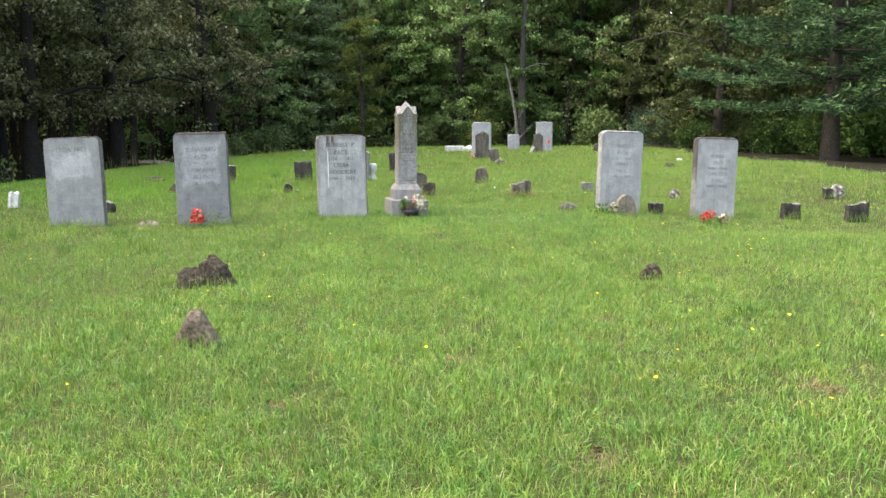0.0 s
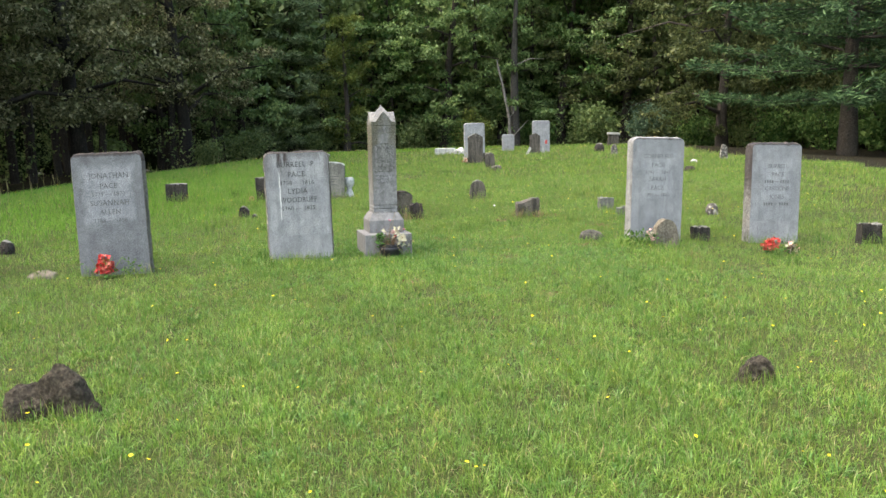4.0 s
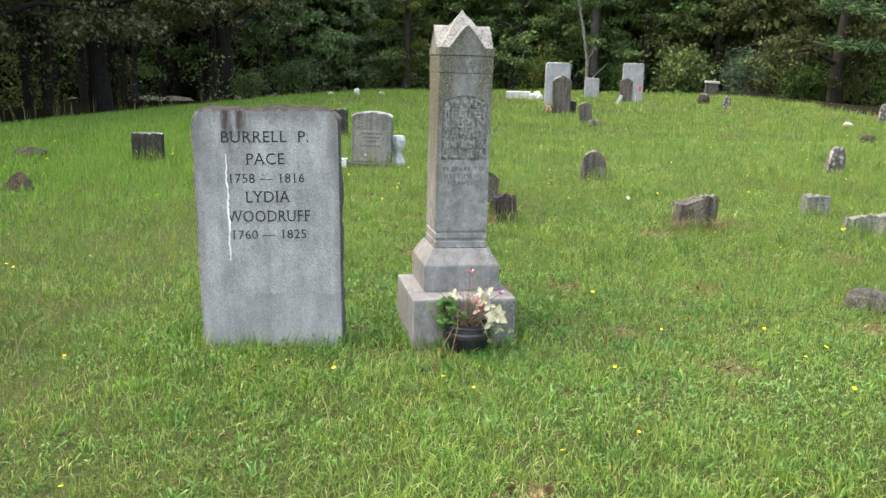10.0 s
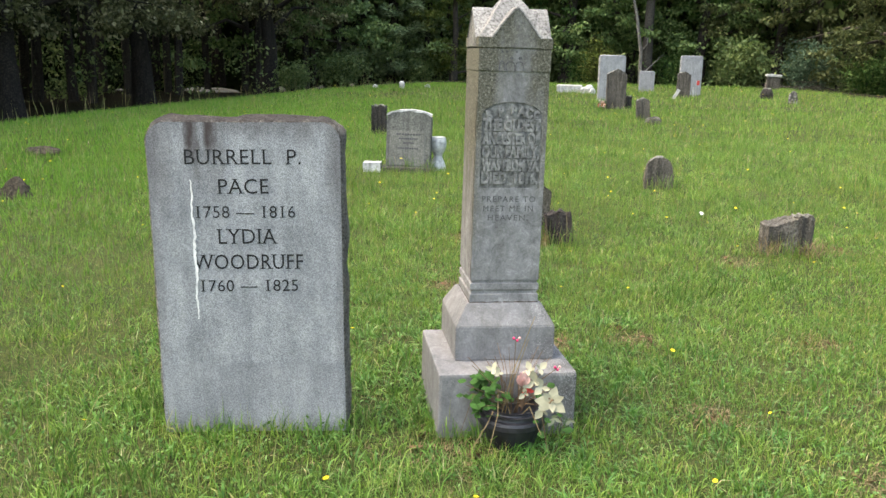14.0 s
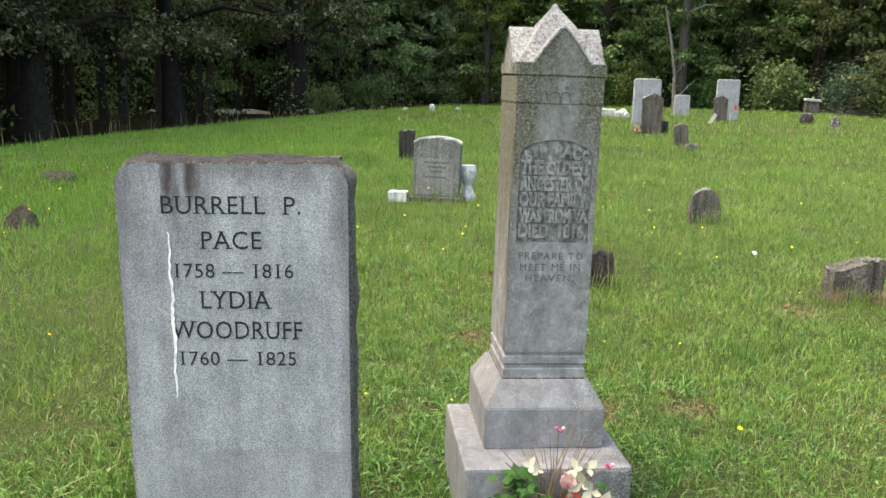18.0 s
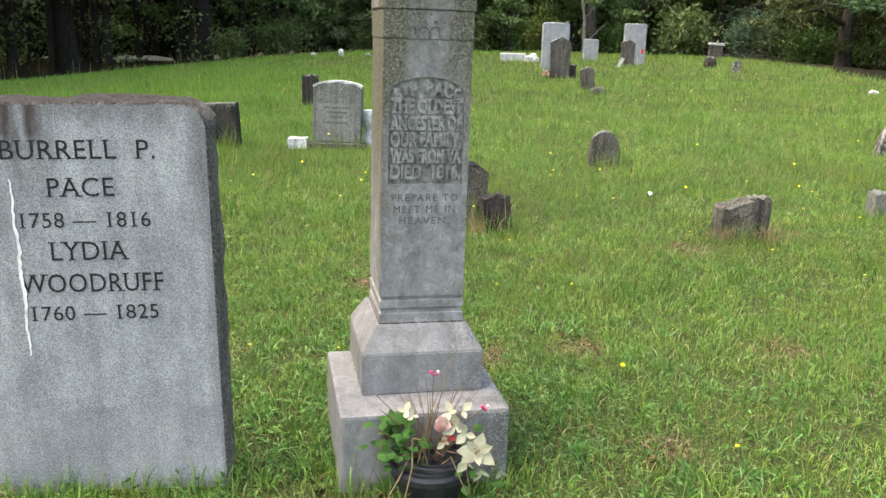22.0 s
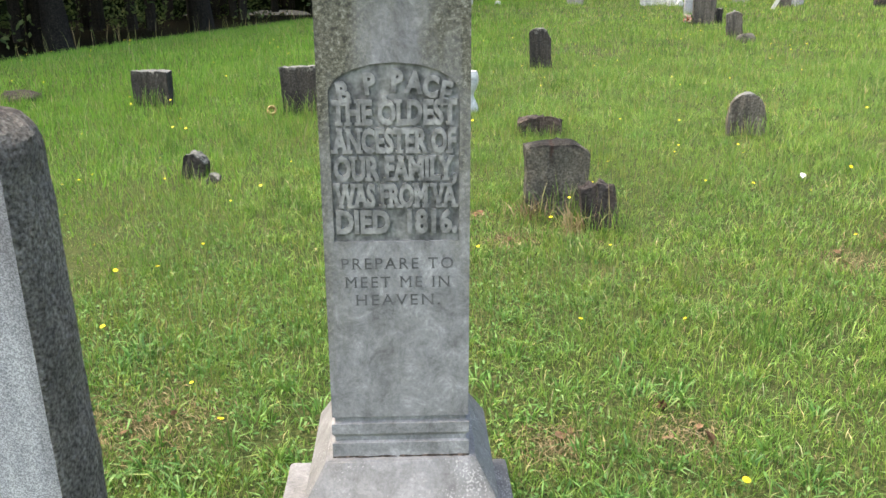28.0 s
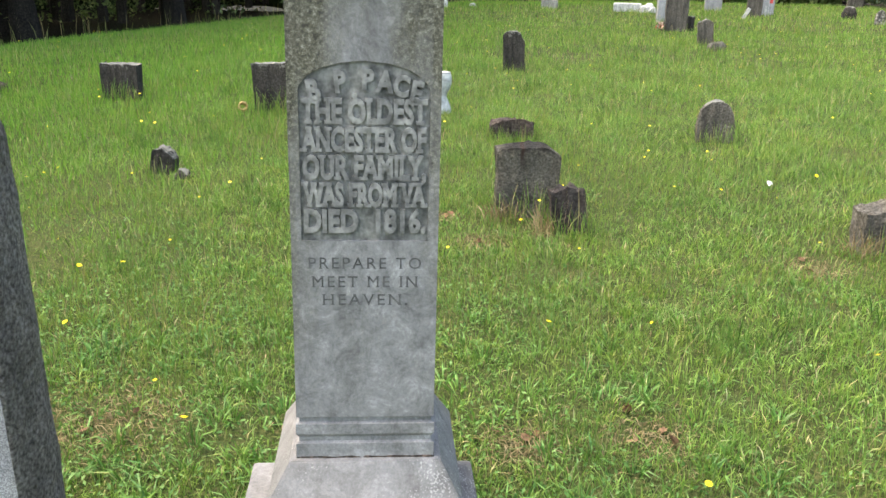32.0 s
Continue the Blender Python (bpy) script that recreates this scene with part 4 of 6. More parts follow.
def slab(w, h, t, r, z0=-0.25, bevel=0.006, ragged=0.004, seed=1):
    """An upright slab: flat dressed faces, ragged sides. Returns faces and sides as two bmeshes."""
    pts = slab_outline(w, h, r, z0)
    n = len(pts)
    cx, cz = 0, h / 2
    faces, sides = bmesh.new(), bmesh.new()

    def ring(bm, y, inset, jag):
        out = []
        for k, (x, z) in enumerate(pts):
            d = Vector((x - cx, 0, (z - cz) * w / h)).normalized()
            v = Vector((x, y, z)) - d * inset
            if jag:
                p = Vector((x, y, z))
                s = Vector((seed, seed, seed))
                v += noise.noise_vector(p * 15 + s) * jag * 1.2 + noise.noise_vector(p * 42 + s) * jag * 0.7
            out.append(bm.verts.new(v))
        return out

    for y in (-t / 2, t / 2):
        faces.faces.new(ring(faces, y, bevel, 0))
    inner = [(-t / 2 + bevel + (t - 2 * bevel) * k / 9, -ragged * math.sin(math.pi * k / 9), ragged * (0.35 + 0.75 * math.sin(math.pi * k / 9))) for k in range(10)]
    rows = [ring(sides, y, i, j) for y, i, j in [(-t / 2, bevel, 0)] + inner + [(t / 2, bevel, 0)]]
    for a, b in zip(rows, rows[1:]):
        for k in range(n):
            sides.faces.new((a[k], a[(k + 1) % n], b[(k + 1) % n], b[k]))
    return faces, sides


def headstone(x, y, yaw, w, top, t, lines, label, back=0.0, lean=0.0, edge=None, ink=None, band=0.3, seed=1, group="row of granite headstones", bars=(), skin=None):
    """A granite headstone on the turf. lines: words, letter size, place across, height above the foot."""
    z = floor_at(x, y)
    h = top - z
    root = thing("headstone", pose(x, y, z) @ pose(0, 0, 0, -back, lean, yaw), label, "headstone", group)
    faces, sides = slab(w, h, t, 0.068, ragged=0.009, seed=seed)
    face = part("face", faces, skin or GRANITE, root, "dressed grey granite face")
    part("edge", sides, edge or GRANITE_EDGE, root, "rock-faced granite edge")
    # letters lie on the face; their dark colour stands for shade in cuts
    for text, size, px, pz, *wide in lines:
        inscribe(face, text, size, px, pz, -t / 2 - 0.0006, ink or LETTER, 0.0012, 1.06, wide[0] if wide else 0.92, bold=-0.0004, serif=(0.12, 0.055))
    for pz in bars:
        for k in range(4):
            for px in (-0.15 + 0.032 * k, 0.055 + 0.032 * k):
                bm = bmesh.new()
                box(bm, px, px + 0.017, -t / 2 - 0.002, -t / 2 + 0.001, pz - 0.018, pz + 0.018)
                part("worn_numeral", bm, ink or LETTER, face)
        bm = bmesh.new()
        box(bm, -0.018, 0.03, -t / 2 - 0.002, -t / 2 + 0.001, pz - 0.003, pz + 0.003)
        part("dash", bm, ink or LETTER, face)
    if band:
        bm = bmesh.new()
        pts = [(-w / 2 + 0.012, -0.2), (w / 2 - 0.012, -0.2)]
        top_edge = [(w / 2 - 0.012 - (w - 0.024) * k / 16, band + 0.006 * math.sin(k * 1.3 + seed)) for k in range(17)]
        bm.faces.new([bm.verts.new((px, -t / 2 - 0.0012, pz)) for px, pz in pts + top_edge])
        part("smooth_band", bm, GRANITE_BAND, root, "smoother darker band at the foot")
    return root


burrell = headstone(-1.57, 8.905, 12.5, 0.655, 0.888, 0.15,
                    [("BURRELL  P.", 0.074, -0.006, 0.994, 0.97), ("PACE", 0.074, -0.008, 0.894, 0.96), ("1758 \u2013\u2013 1816", 0.06, -0.006, 0.806, 0.98),
                     ("LYDIA", 0.076, -0.004, 0.72, 0.92), ("WOODRUFF", 0.076, 0.0, 0.63, 0.84), ("1760 \u2013\u2013 1825", 0.06, -0.003, 0.545, 0.98)],
                    "grey granite headstone with dark incised names and a white streak", back=-0.4, lean=-0.9, edge=GRANITE_DARK_EDGE, band=0.26, seed=3, skin=GRANITE_STAINED)


def streaks(root):
    bm = bmesh.new()
    dice = np.random.default_rng(19)
    left = [(-0.186 + 0.0025 * math.sin(k * 0.45) + dice.uniform(-0.0018, 0.0018), 0.92 - 0.0105 * k) for k in range(48)]
    right = [(px + 0.0035 + 0.006 * max(0.0, math.sin(math.pi * k / 47)) ** 0.7 * dice.uniform(0.5, 1.3), pz) for k, (px, pz) in enumerate(left)]
    rows = [(bm.verts.new((a[0], -0.0776, a[1])), bm.verts.new((b[0], -0.0776, b[1]))) for a, b in zip(left, right)]
    for p, q in zip(rows, rows[1:]):
        bm.faces.new((p[0], p[1], q[1], q[0]))
    part("streak", bm, CHALK, root, "white run down the face")


streaks(burrell)
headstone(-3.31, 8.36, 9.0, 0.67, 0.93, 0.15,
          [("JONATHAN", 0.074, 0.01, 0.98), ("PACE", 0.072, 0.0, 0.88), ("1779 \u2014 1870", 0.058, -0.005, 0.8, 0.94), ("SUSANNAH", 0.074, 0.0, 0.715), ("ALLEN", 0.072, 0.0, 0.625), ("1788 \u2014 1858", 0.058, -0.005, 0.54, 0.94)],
          "leaning dull grey granite headstone with two worn names", 1.5, -1.1, GRANITE_DARK_EDGE, LETTER_WORN, 0, 5, skin=GRANITE_DARKER)
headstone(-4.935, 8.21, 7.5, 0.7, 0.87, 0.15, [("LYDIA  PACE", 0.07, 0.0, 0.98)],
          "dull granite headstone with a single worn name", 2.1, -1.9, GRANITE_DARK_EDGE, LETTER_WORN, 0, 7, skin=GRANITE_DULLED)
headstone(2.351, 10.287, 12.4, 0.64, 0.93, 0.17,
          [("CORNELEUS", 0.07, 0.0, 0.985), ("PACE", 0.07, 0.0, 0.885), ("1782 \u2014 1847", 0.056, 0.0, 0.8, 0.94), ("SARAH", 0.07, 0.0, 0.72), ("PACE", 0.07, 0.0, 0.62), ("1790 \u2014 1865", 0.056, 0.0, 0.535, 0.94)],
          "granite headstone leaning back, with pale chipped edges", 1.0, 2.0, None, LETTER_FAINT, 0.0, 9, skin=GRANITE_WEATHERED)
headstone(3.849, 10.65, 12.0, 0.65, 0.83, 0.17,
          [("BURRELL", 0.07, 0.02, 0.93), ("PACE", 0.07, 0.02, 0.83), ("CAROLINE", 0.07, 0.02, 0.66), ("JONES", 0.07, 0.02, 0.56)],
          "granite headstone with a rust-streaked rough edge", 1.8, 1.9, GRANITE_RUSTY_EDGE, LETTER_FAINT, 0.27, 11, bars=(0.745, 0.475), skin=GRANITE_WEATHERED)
headstone(2.96, 37.3, 8.0, 0.74, 1.26, 0.18, [], "pale grey granite headstone on the far rise", 0, 0, GRANITE_FAR, None, 0, 13, "far headstones", skin=GRANITE_FAR)
headstone(0.13, 31.0, 12.0, 0.73, 1.2, 0.18, [], "pale grey granite headstone behind a dark old stone", 0, 0, GRANITE_FAR, None, 0, 15, "far headstones", skin=GRANITE_FAR)
headstone(1.62, 39.4, 4.0, 0.55, 0.68, 0.14, [], "small grey granite headstone near a dead tree", 0, 0, GRANITE_FAR, None, 0, 17, "far headstones", skin=GRANITE_FAR)


# ---- marble monument ----
def prism(bm, rings):
    """Stacked square rings of half-width and height."""
    last = None
    for half, z in rings:
        now = [bm.verts.new((sx * half, sy * half, z)) for sx, sy in ((-1, -1), (1, -1), (1, 1), (-1, 1))]
        if last:
            for k in range(4):
                bm.faces.new((last[k], last[(k + 1) % 4], now[(k + 1) % 4], now[k]))
        else:
            bm.faces.new(now[::-1])
        last = now
    bm.faces.new(last)


def monument():
    root = thing("monument", pose(-0.746, 9.302, 0.0) @ pose(0, 0, 0, 0.0, 0.45, 17.5), "weathered grey marble gravestone shaft with a gabled cap", "monument")
    bm = bmesh.new()
    box(bm, -0.265, 0.243, -0.325, 0.192, -0.5, 0.008, 0.012)
    rough(bm, 0.004, 9, 2)
    part("plinth", bm, MARBLE, root, "rough square marble plinth")
    bm = bmesh.new()
    prism(bm, [(0.187, 0.008), (0.187, 0.138), (0.142, 0.215)])
    bmesh.ops.bevel(bm, geom=list(bm.edges), offset=0.003, segments=2, affect="EDGES")
    part("base", bm, MARBLE, root, "sloping marble base")
    bm = bmesh.new()
    prism(bm, [(0.130, 0.215), (0.130, 0.246), (0.1245, 0.249), (0.1245, 0.258), (0.130, 0.266), (0.130, 0.287), (0.1235, 0.29), (0.1235, 0.296), (0.1285, 0.302), (0.1285, 0.7),
               (0.1285, 0.99)])
    for v in bm.verts:
        if v.co.y < 0 and v.co.z > 0.3:
            v.co.y = -0.1225
    part("shaft", bm, MARBLE_SHAFT, root, "square marble shaft")
    bm = bmesh.new()
    box(bm, -0.1312, 0.1312, -0.1312, 0.1312, 0.2135, 0.2185, 0.001)
    bmesh.ops.subdivide_edges(bm, edges=[e for e in bm.edges if e.calc_length() > 0.2], cuts=24)
    rough(bm, 0.0022, 70, 6)
    part("joint", bm, JOINT, root, "dark crumbling mortar joint")
    bm = bmesh.new()
    prism(bm, [(0.1285, 0.99), (0.1285, 1.061), (0.1308, 1.064), (0.1308, 1.137), (0.129, 1.139), (0.129, 1.142), (0.1335, 1.145), (0.1335, 1.18)])
    upper = part("upper_shaft", bm, MARBLE_SHAFT, root, "lichened upper part of the shaft")
    # cap: a pyramid with a gable set into each side
    e, ridge, peak, half, flush = 1.178, 1.29, 1.356, 0.09, 0.1338
    bm = bmesh.new()
    prism(bm, [(0.1325, e), (0.1, e + 0.045), (0.05, e + 0.115), (0.012, peak - 0.016), (0.004, peak)])
    rough(bm, 0.002, 20, 5)
    part("cap", bm, MARBLE_PALE, root, "pale pyramid cap with lichen specks")
    rake = [(-half + half * f, e + (ridge - e) * (f + 0.025 * math.sin(math.pi * f)) - 0.006 * max(0.0, f - 0.85) / 0.15) for f in np.linspace(0, 1, 9)]
    rake += [(-x, z) for x, z in rake[-2::-1]]
    for k in range(4):
        turn = Matrix.Rotation(k * math.pi / 2, 3, "Z")
        bm = bmesh.new()
        outline = [(x * 0.93, e + (z - e) * 0.93) for x, z in rake]
        outline += [(outline[-1][0], 1.147), (outline[0][0], 1.147)]
        front = [bm.verts.new(turn @ Vector((x, -flush - 0.0012, z))) for x, z in outline]
        back = [bm.verts.new(turn @ Vector((x, -flush + 0.02, z))) for x, z in outline]
        bm.faces.new(front)
        for i in range(len(front)):
            j = (i + 1) % len(front)
            bm.faces.new((front[i], back[i], back[j], front[j]))
        part("gable_wall", bm, MARBLE_SHAFT if k == 0 else MARBLE_MOSSY, root, "dark lichened gable")
        bm = bmesh.new()
        rows = [[bm.verts.new(turn @ Vector(p)) for p in ((x * 0.93, -flush + 0.006, e + (z - e) * 0.93), (x * 0.94, -flush - 0.005, e + (z - e) * 0.945), (x * 1.02, -flush - 0.004, e + (z - e) * 1.01), (x * 1.02, 0, e + (z - e) * 1.01))] for x, z in rake]
        for p, q in zip(rows, rows[1:]):
            for i in range(3):
                bm.faces.new((p[i], q[i], q[i + 1], p[i + 1]))
        part("gable_roof", bm, MARBLE_PALE, root, "pale gable roof")
    for x0, x1 in ((-0.1295, -0.066), (0.058, 0.1295)):
        bm = bmesh.new()
        box(bm, x0, x1, -0.1325, -0.125, 1.066, 1.138, 0.002)
        rough(bm, 0.001, 40, 8)
        part("pilaster", bm, MARBLE_SHAFT, root, "flat lichened pilaster")
    # arches and holes are drawn in dark colour for the carving's shade
    for cx, wide in ((-0.047, 0.009), (-0.016, 0.0155), (0.0165, 0.0135)):
        path = [(cx + wide * math.cos(a), -0.1312, 1.08 + 0.018 * max(0.0, math.sin(a)) ** 0.7) for a in np.linspace(0, math.pi, 9)]
        v, q = tube([(cx + wide, -0.1312, 1.066)] + path + [(cx - wide, -0.1312, 1.066)], [0.0016] * 11, 5)
        part("carving", raw_mesh("carving", v, q, LETTER_WORN), LETTER_WORN, upper, "thin dark line for the shade in a carved arch")
    for cx, cz, rad in ((-0.013, 1.109, 0.005), (0.0185, 1.109, 0.006), (-0.047, 1.131, 0.0035), (-0.031, 1.131, 0.0035), (0.005, 1.131, 0.003)):
        bm = bmesh.new()
        bm.faces.new([bm.verts.new((cx + rad * 1.2 * math.cos(a), -0.1316, cz + rad * math.sin(a))) for a in np.linspace(0, 2 * math.pi, 10, endpoint=False)])
        part("carving", bm, LETTER_WORN, upper, "dark disc for the shade in a small worn hole")
    # sunken panel: its ground, and the flush front plate with an arched opening round it
    bm = bmesh.new()
    pts = [(-0.1225, 0.632), (0.1225, 0.632), (0.1225, 0.93)] + [(0.1225 * math.cos(a), 0.93 + 0.05 * math.sin(a)) for a in np.linspace(0.15, math.pi - 0.15, 9)] + [(-0.1225, 0.93)]
    bm.faces.new([bm.verts.new((x, -0.1242, z)) for x, z in pts])
    panel = part("panel", bm, MARBLE_PANEL, root, "darker sunken ground of the lettered panel")
    bm = bmesh.new()
    arc = np.linspace(0.15, math.pi - 0.15, 9)
    inner = [(-0.11, 0.648), (0.11, 0.648), (0.11, 0.912)] + [(0.11 * math.cos(a), 0.908 + 0.05 * math.sin(a)) for a in arc] + [(-0.11, 0.912)]
    outer = [(-0.1285, 0.302), (0.1285, 0.302), (0.1285, 0.912)] + [(0.1285 * (1 - k / 4), 0.992) for k in range(9)] + [(-0.1285, 0.912)]
    a = [bm.verts.new((x, -0.1295, z)) for x, z in inner]
    b = [bm.verts.new((x, -0.1295, z)) for x, z in outer]
    c = [bm.verts.new((x, -0.1238, z)) for x, z in inner]
    d = [bm.verts.new((x, -0.1, z)) for x, z in outer]
    n = len(a)
    for k in range(n):
        m = (k + 1) % n
        bm.faces.new((b[k], b[m], a[m], a[k]))
        bm.faces.new((a[k], a[m], c[m], c[k]))
        bm.faces.new((d[k], d[m], b[m], b[k]))
    plate = part("front_plate", bm, MARBLE_SHAFT, root, "polished front round the lettered panel")
    for text, z in (("THE OLDEST", 0.873), ("ANCESTER OF", 0.825), ("OUR FAMILY,", 0.777), ("WAS FROM VA", 0.729), ("DIED  1816.", 0.682)):
        inscribe(panel, text, 0.056, 0.0, z, -0.1265, MARBLE_LETTER, 0.0035, 1.0, fit=0.211, bold=0.0026, serif=(0.07, 0.14))
    for ch, off in zip("B.P.PACE", (-0.085, -0.061, -0.041, -0.017, 0.005, 0.034, 0.061, 0.086)):
        inscribe(panel, ch, 0.047, off, 0.926 - 2.6 * off * off - (0.013 if ch == "." else 0), -0.1265, MARBLE_LETTER, 0.0035, 1.0, 0.8, tilt=off * 130, bold=0.0024)
    for text, z, wide in (("PREPARE TO", 0.606, 0.198), ("MEET ME IN", 0.571, 0.185), ("HEAVEN.", 0.537, 0.15)):
        inscribe(plate, text, 0.03, 0.0, z, -0.1297, MARBLE_CUT, 0.0006, 1.25, fit=wide)


monument()


# ---- rough old stones ----
def old_stone(x, y, w, h, d, yaw, mat, label, shape="block", seed=1, lean=0.0, back=0.0, category="gravestone", group="old field stones", rag=0.03, name="old_gravestone", sink=0.0, ridged=1.0):
    """One rough stone set in the turf: block, arch, gable, shoulder, hump, peak, lump or slant."""
    z = floor_at(x, y) - sink
    bm = bmesh.new()
    depth_in = 0.08 + 0.15 * h
    crisp = shape in ("block", "slant", "arch", "hump", "gable", "shoulder")
    if crisp:
        made = bmesh.ops.create_cube(bm, size=2.0)
        bmesh.ops.subdivide_edges(bm, edges=list(bm.edges), cuts=11, use_grid_fill=True)
        ico = {"verts": list(bm.verts)}
    else:
        ico = bmesh.ops.create_icosphere(bm, subdivisions=4, radius=1.0)
    power = {"block": 18.0, "arch": 9.0, "hump": 9.0, "gable": 18.0, "shoulder": 18.0, "peak": 3.4, "lump": 2.6, "slant": 16.0}[shape]
    for v in ico["verts"]:
        c = v.co
        if crisp:
            c = c * 0.5 + c.normalized() * 0.5 * min(1.0, max(abs(t) for t in c) / c.length) ** -1
            c = v.co.lerp(c, 0.06)
        else:
            c = v.co
        k = 1.0 if crisp else (abs(c.x) ** power + abs(c.y) ** power + abs(c.z) ** power) ** (-1 / power)
        c = c * k
        u = (c.z + 1) / 2
        sx = 1.0
        zz = u
        if shape == "arch":
            zz = u * (0.56 + 0.44 * math.sqrt(max(0.0, 1 - min(1, abs(c.x)) ** 2.0)))
        elif shape == "hump":
            zz = u * (0.8 + 0.2 * math.sqrt(max(0.0, 1 - min(1, abs(c.x + 0.15)) ** 3)))
        elif shape == "shoulder":
            zz = u * (1 - 0.1 * max(0.0, -c.x - 0.35) ** 1.2 - 0.28 * max(0.0, c.x - 0.6))
        elif shape == "gable":
            zz = u * (1 - 0.1 * abs(c.x) ** 1.3)
        elif shape == "peak":
            sx = 1 - 0.84 * u ** 1.3
            c.y *= 1 - 0.5 * u
        elif shape == "slant":
            zz = u * (1 - 0.07 * (1 - c.x))
            sx = 1 - 0.05 * u
        v.co = Vector((c.x * w / 2 * sx, c.y * d / 2, -depth_in + (h + depth_in) * zz))
    off = Vector((seed * 5.3, seed * 2.9, seed * 7.7))
    for v in bm.verts:
        p = v.co
        if shape in ("block", "slant", "hump", "gable", "shoulder"):
            ridge = ridged * noise.noise(Vector((p.x * 34, p.y * 34, p.z * 3)) + off)
            p = p + Vector((0, 1 if p.y > 0 else -1, 0)) * ridge * 0.012
            if p.z > h * 0.75:
                p.z += (0.024 * ridged * noise.noise(Vector((p.x * 30, p.y * 9, 0)) + off) + 0.016 * ridge - 0.006) * min(1, h / 0.2)
        else:
            p = p + p.normalized() * noise.noise(p * 30 + off) * 0.006
        v.co = p + noise.noise_vector(p * (2.2 / max(w, 0.15)) + off) * rag * w * 1.6 + noise.noise_vector(p * (9 / max(w, 0.15)) + off) * rag * w * 0.5
    ob = part(name, bm, mat, None, shade=not crisp)
    ob.matrix_world = pose(x, y, z) @ pose(0, 0, 0, -back, lean, yaw)
    return tagged(ob, label, category, group)


old_stone(-1.4, 2.5, 0.38, 0.235, 0.24, 8, TANFIELD, "pointed warm brown fieldstone set in the grass", "peak", 1, rag=0.045)
old_stone(-1.91, 4.38, 0.48, 0.262, 0.22, -15, FIELDSTONE, "dark pointed fieldstone beside a lower one", "peak", 2, rag=0.09)
old_stone(-2.1, 4.36, 0.24, 0.15, 0.2, 20, FIELDSTONE, "low dark fieldstone leaning on its neighbour", "lump", 3, rag=0.1)
old_stone(1.845, 4.83, 0.33, 0.14, 0.18, 10, FIELDSTONE, "small brown fieldstone with a domed top", "peak", 4, lean=8, rag=0.07)
old_stone(0.93, 12.28, 0.22, 0.26, 0.15, 12, STUMPSTONE, "broken grey stone with a sloping top", "slant", 5, rag=0.04, ridged=0.5)
old_stone(1.085, 12.3, 0.115, 0.275, 0.12, 12, BROWNSTONE, "narrow dark stone against a broken one", "block", 6, rag=0.03)
old_stone(0.27, 14.58, 0.28, 0.315, 0.1, 4, BROWNSTONE, "small round-topped brown gravestone", "arch", 7, rag=0.02)
old_stone(-0.86, 12.42, 0.345, 0.4, 0.14, 14, MOSSSTONE, "broad mossy grey stone with a blackened rim and a chipped shoulder", "shoulder", 25, lean=1, rag=0.03, ridged=0.4)
old_stone(-0.58, 12.16, 0.18, 0.25, 0.08, 16, PURPLESTONE, "short purple-brown stone leaning against a mossy one", "block", 9, lean=-8, rag=0.015, ridged=1.2)
old_stone(-1.23, 14.28, 0.33, 0.15, 0.14, 8, REDSTONE, "low reddish-brown broken stone", "shoulder", 10, rag=0.06)
old_stone(-5.05, 14.98, 0.36, 0.335, 0.12, 6, DARKSTONE, "square dark lichened stone", "block", 11, rag=0.018, ridged=0.4)
old_stone(-3.36, 14.68, 0.34, 0.42, 0.14, 4, DARKSTONE, "tall square dark stone with a pale top", "block", 12, lean=-3, rag=0.018, ridged=0.4)
old_stone(-1.91, 18.6, 0.27, 0.49, 0.1, 8, DARKSTONE, "upright dark stone with a pale top edge", "hump", 13, lean=-3, rag=0.02, ridged=0.4)
old_stone(-3.5, 18.55, 0.22, 0.44, 0.1, 6, DARKSTONE, "dark stone behind a carved grey headstone", "block", 14, rag=0.02)
old_stone(-3.2, 12.58, 0.14, 0.16, 0.1, 10, DARKSTONE, "small dark leaning stone stub", "hump", 15, lean=10, rag=0.05)
old_stone(-3.02, 12.5, 0.13, 0.05, 0.1, 0, DARKSTONE, "low dark stone fragment in the grass", "lump", 16, rag=0.08)
old_stone(0.18, 27.35, 0.46, 0.95, 0.16, 8, BROWNSTONE, "tall dark streaked gravestone with a blunt gabled top", "gable", 17, rag=0.012)
old_stone(-0.06, 27.2, 0.12, 0.2, 0.12, 8, FIELDSTONE, "small stone at the foot of a dark gravestone", "lump", 18)
old_stone(0.5, 27.5, 0.13, 0.32, 0.1, 8, DARKSTONE, "narrow dark stone beside a taller one", "block", 19)
old_stone(2.6, 35.8, 0.43, 0.84, 0.14, 5, BROWNSTONE, "dark old gravestone with a blunt gabled top", "gable", 20, rag=0.012)
old_stone(0.6, 23.1, 0.25, 0.46, 0.12, 5, BROWNSTONE, "dark lichened stone with a pale top", "gable", 21, lean=-4, rag=0.025)
old_stone(0.74, 22.3, 0.3, 0.15, 0.2, 15, GREYSTONE, "low grey stone before a dark one", "lump", 22, rag=0.04)
capped = old_stone(7.3, 45.5, 0.56, 0.6, 0.2, 5, BROWNSTONE, "brown square stone with a pale cap slab", "block", 23, lean=3, rag=0.02, ridged=0.3)
slab_top = bmesh.new()
box(slab_top, -0.32, 0.32, -0.15, 0.15, 0.585, 0.69, 0.02)
rough(slab_top, 0.012, 7, 4)
part("cap_slab", slab_top, WHITE_STONE, capped, "pale flat cap slab")
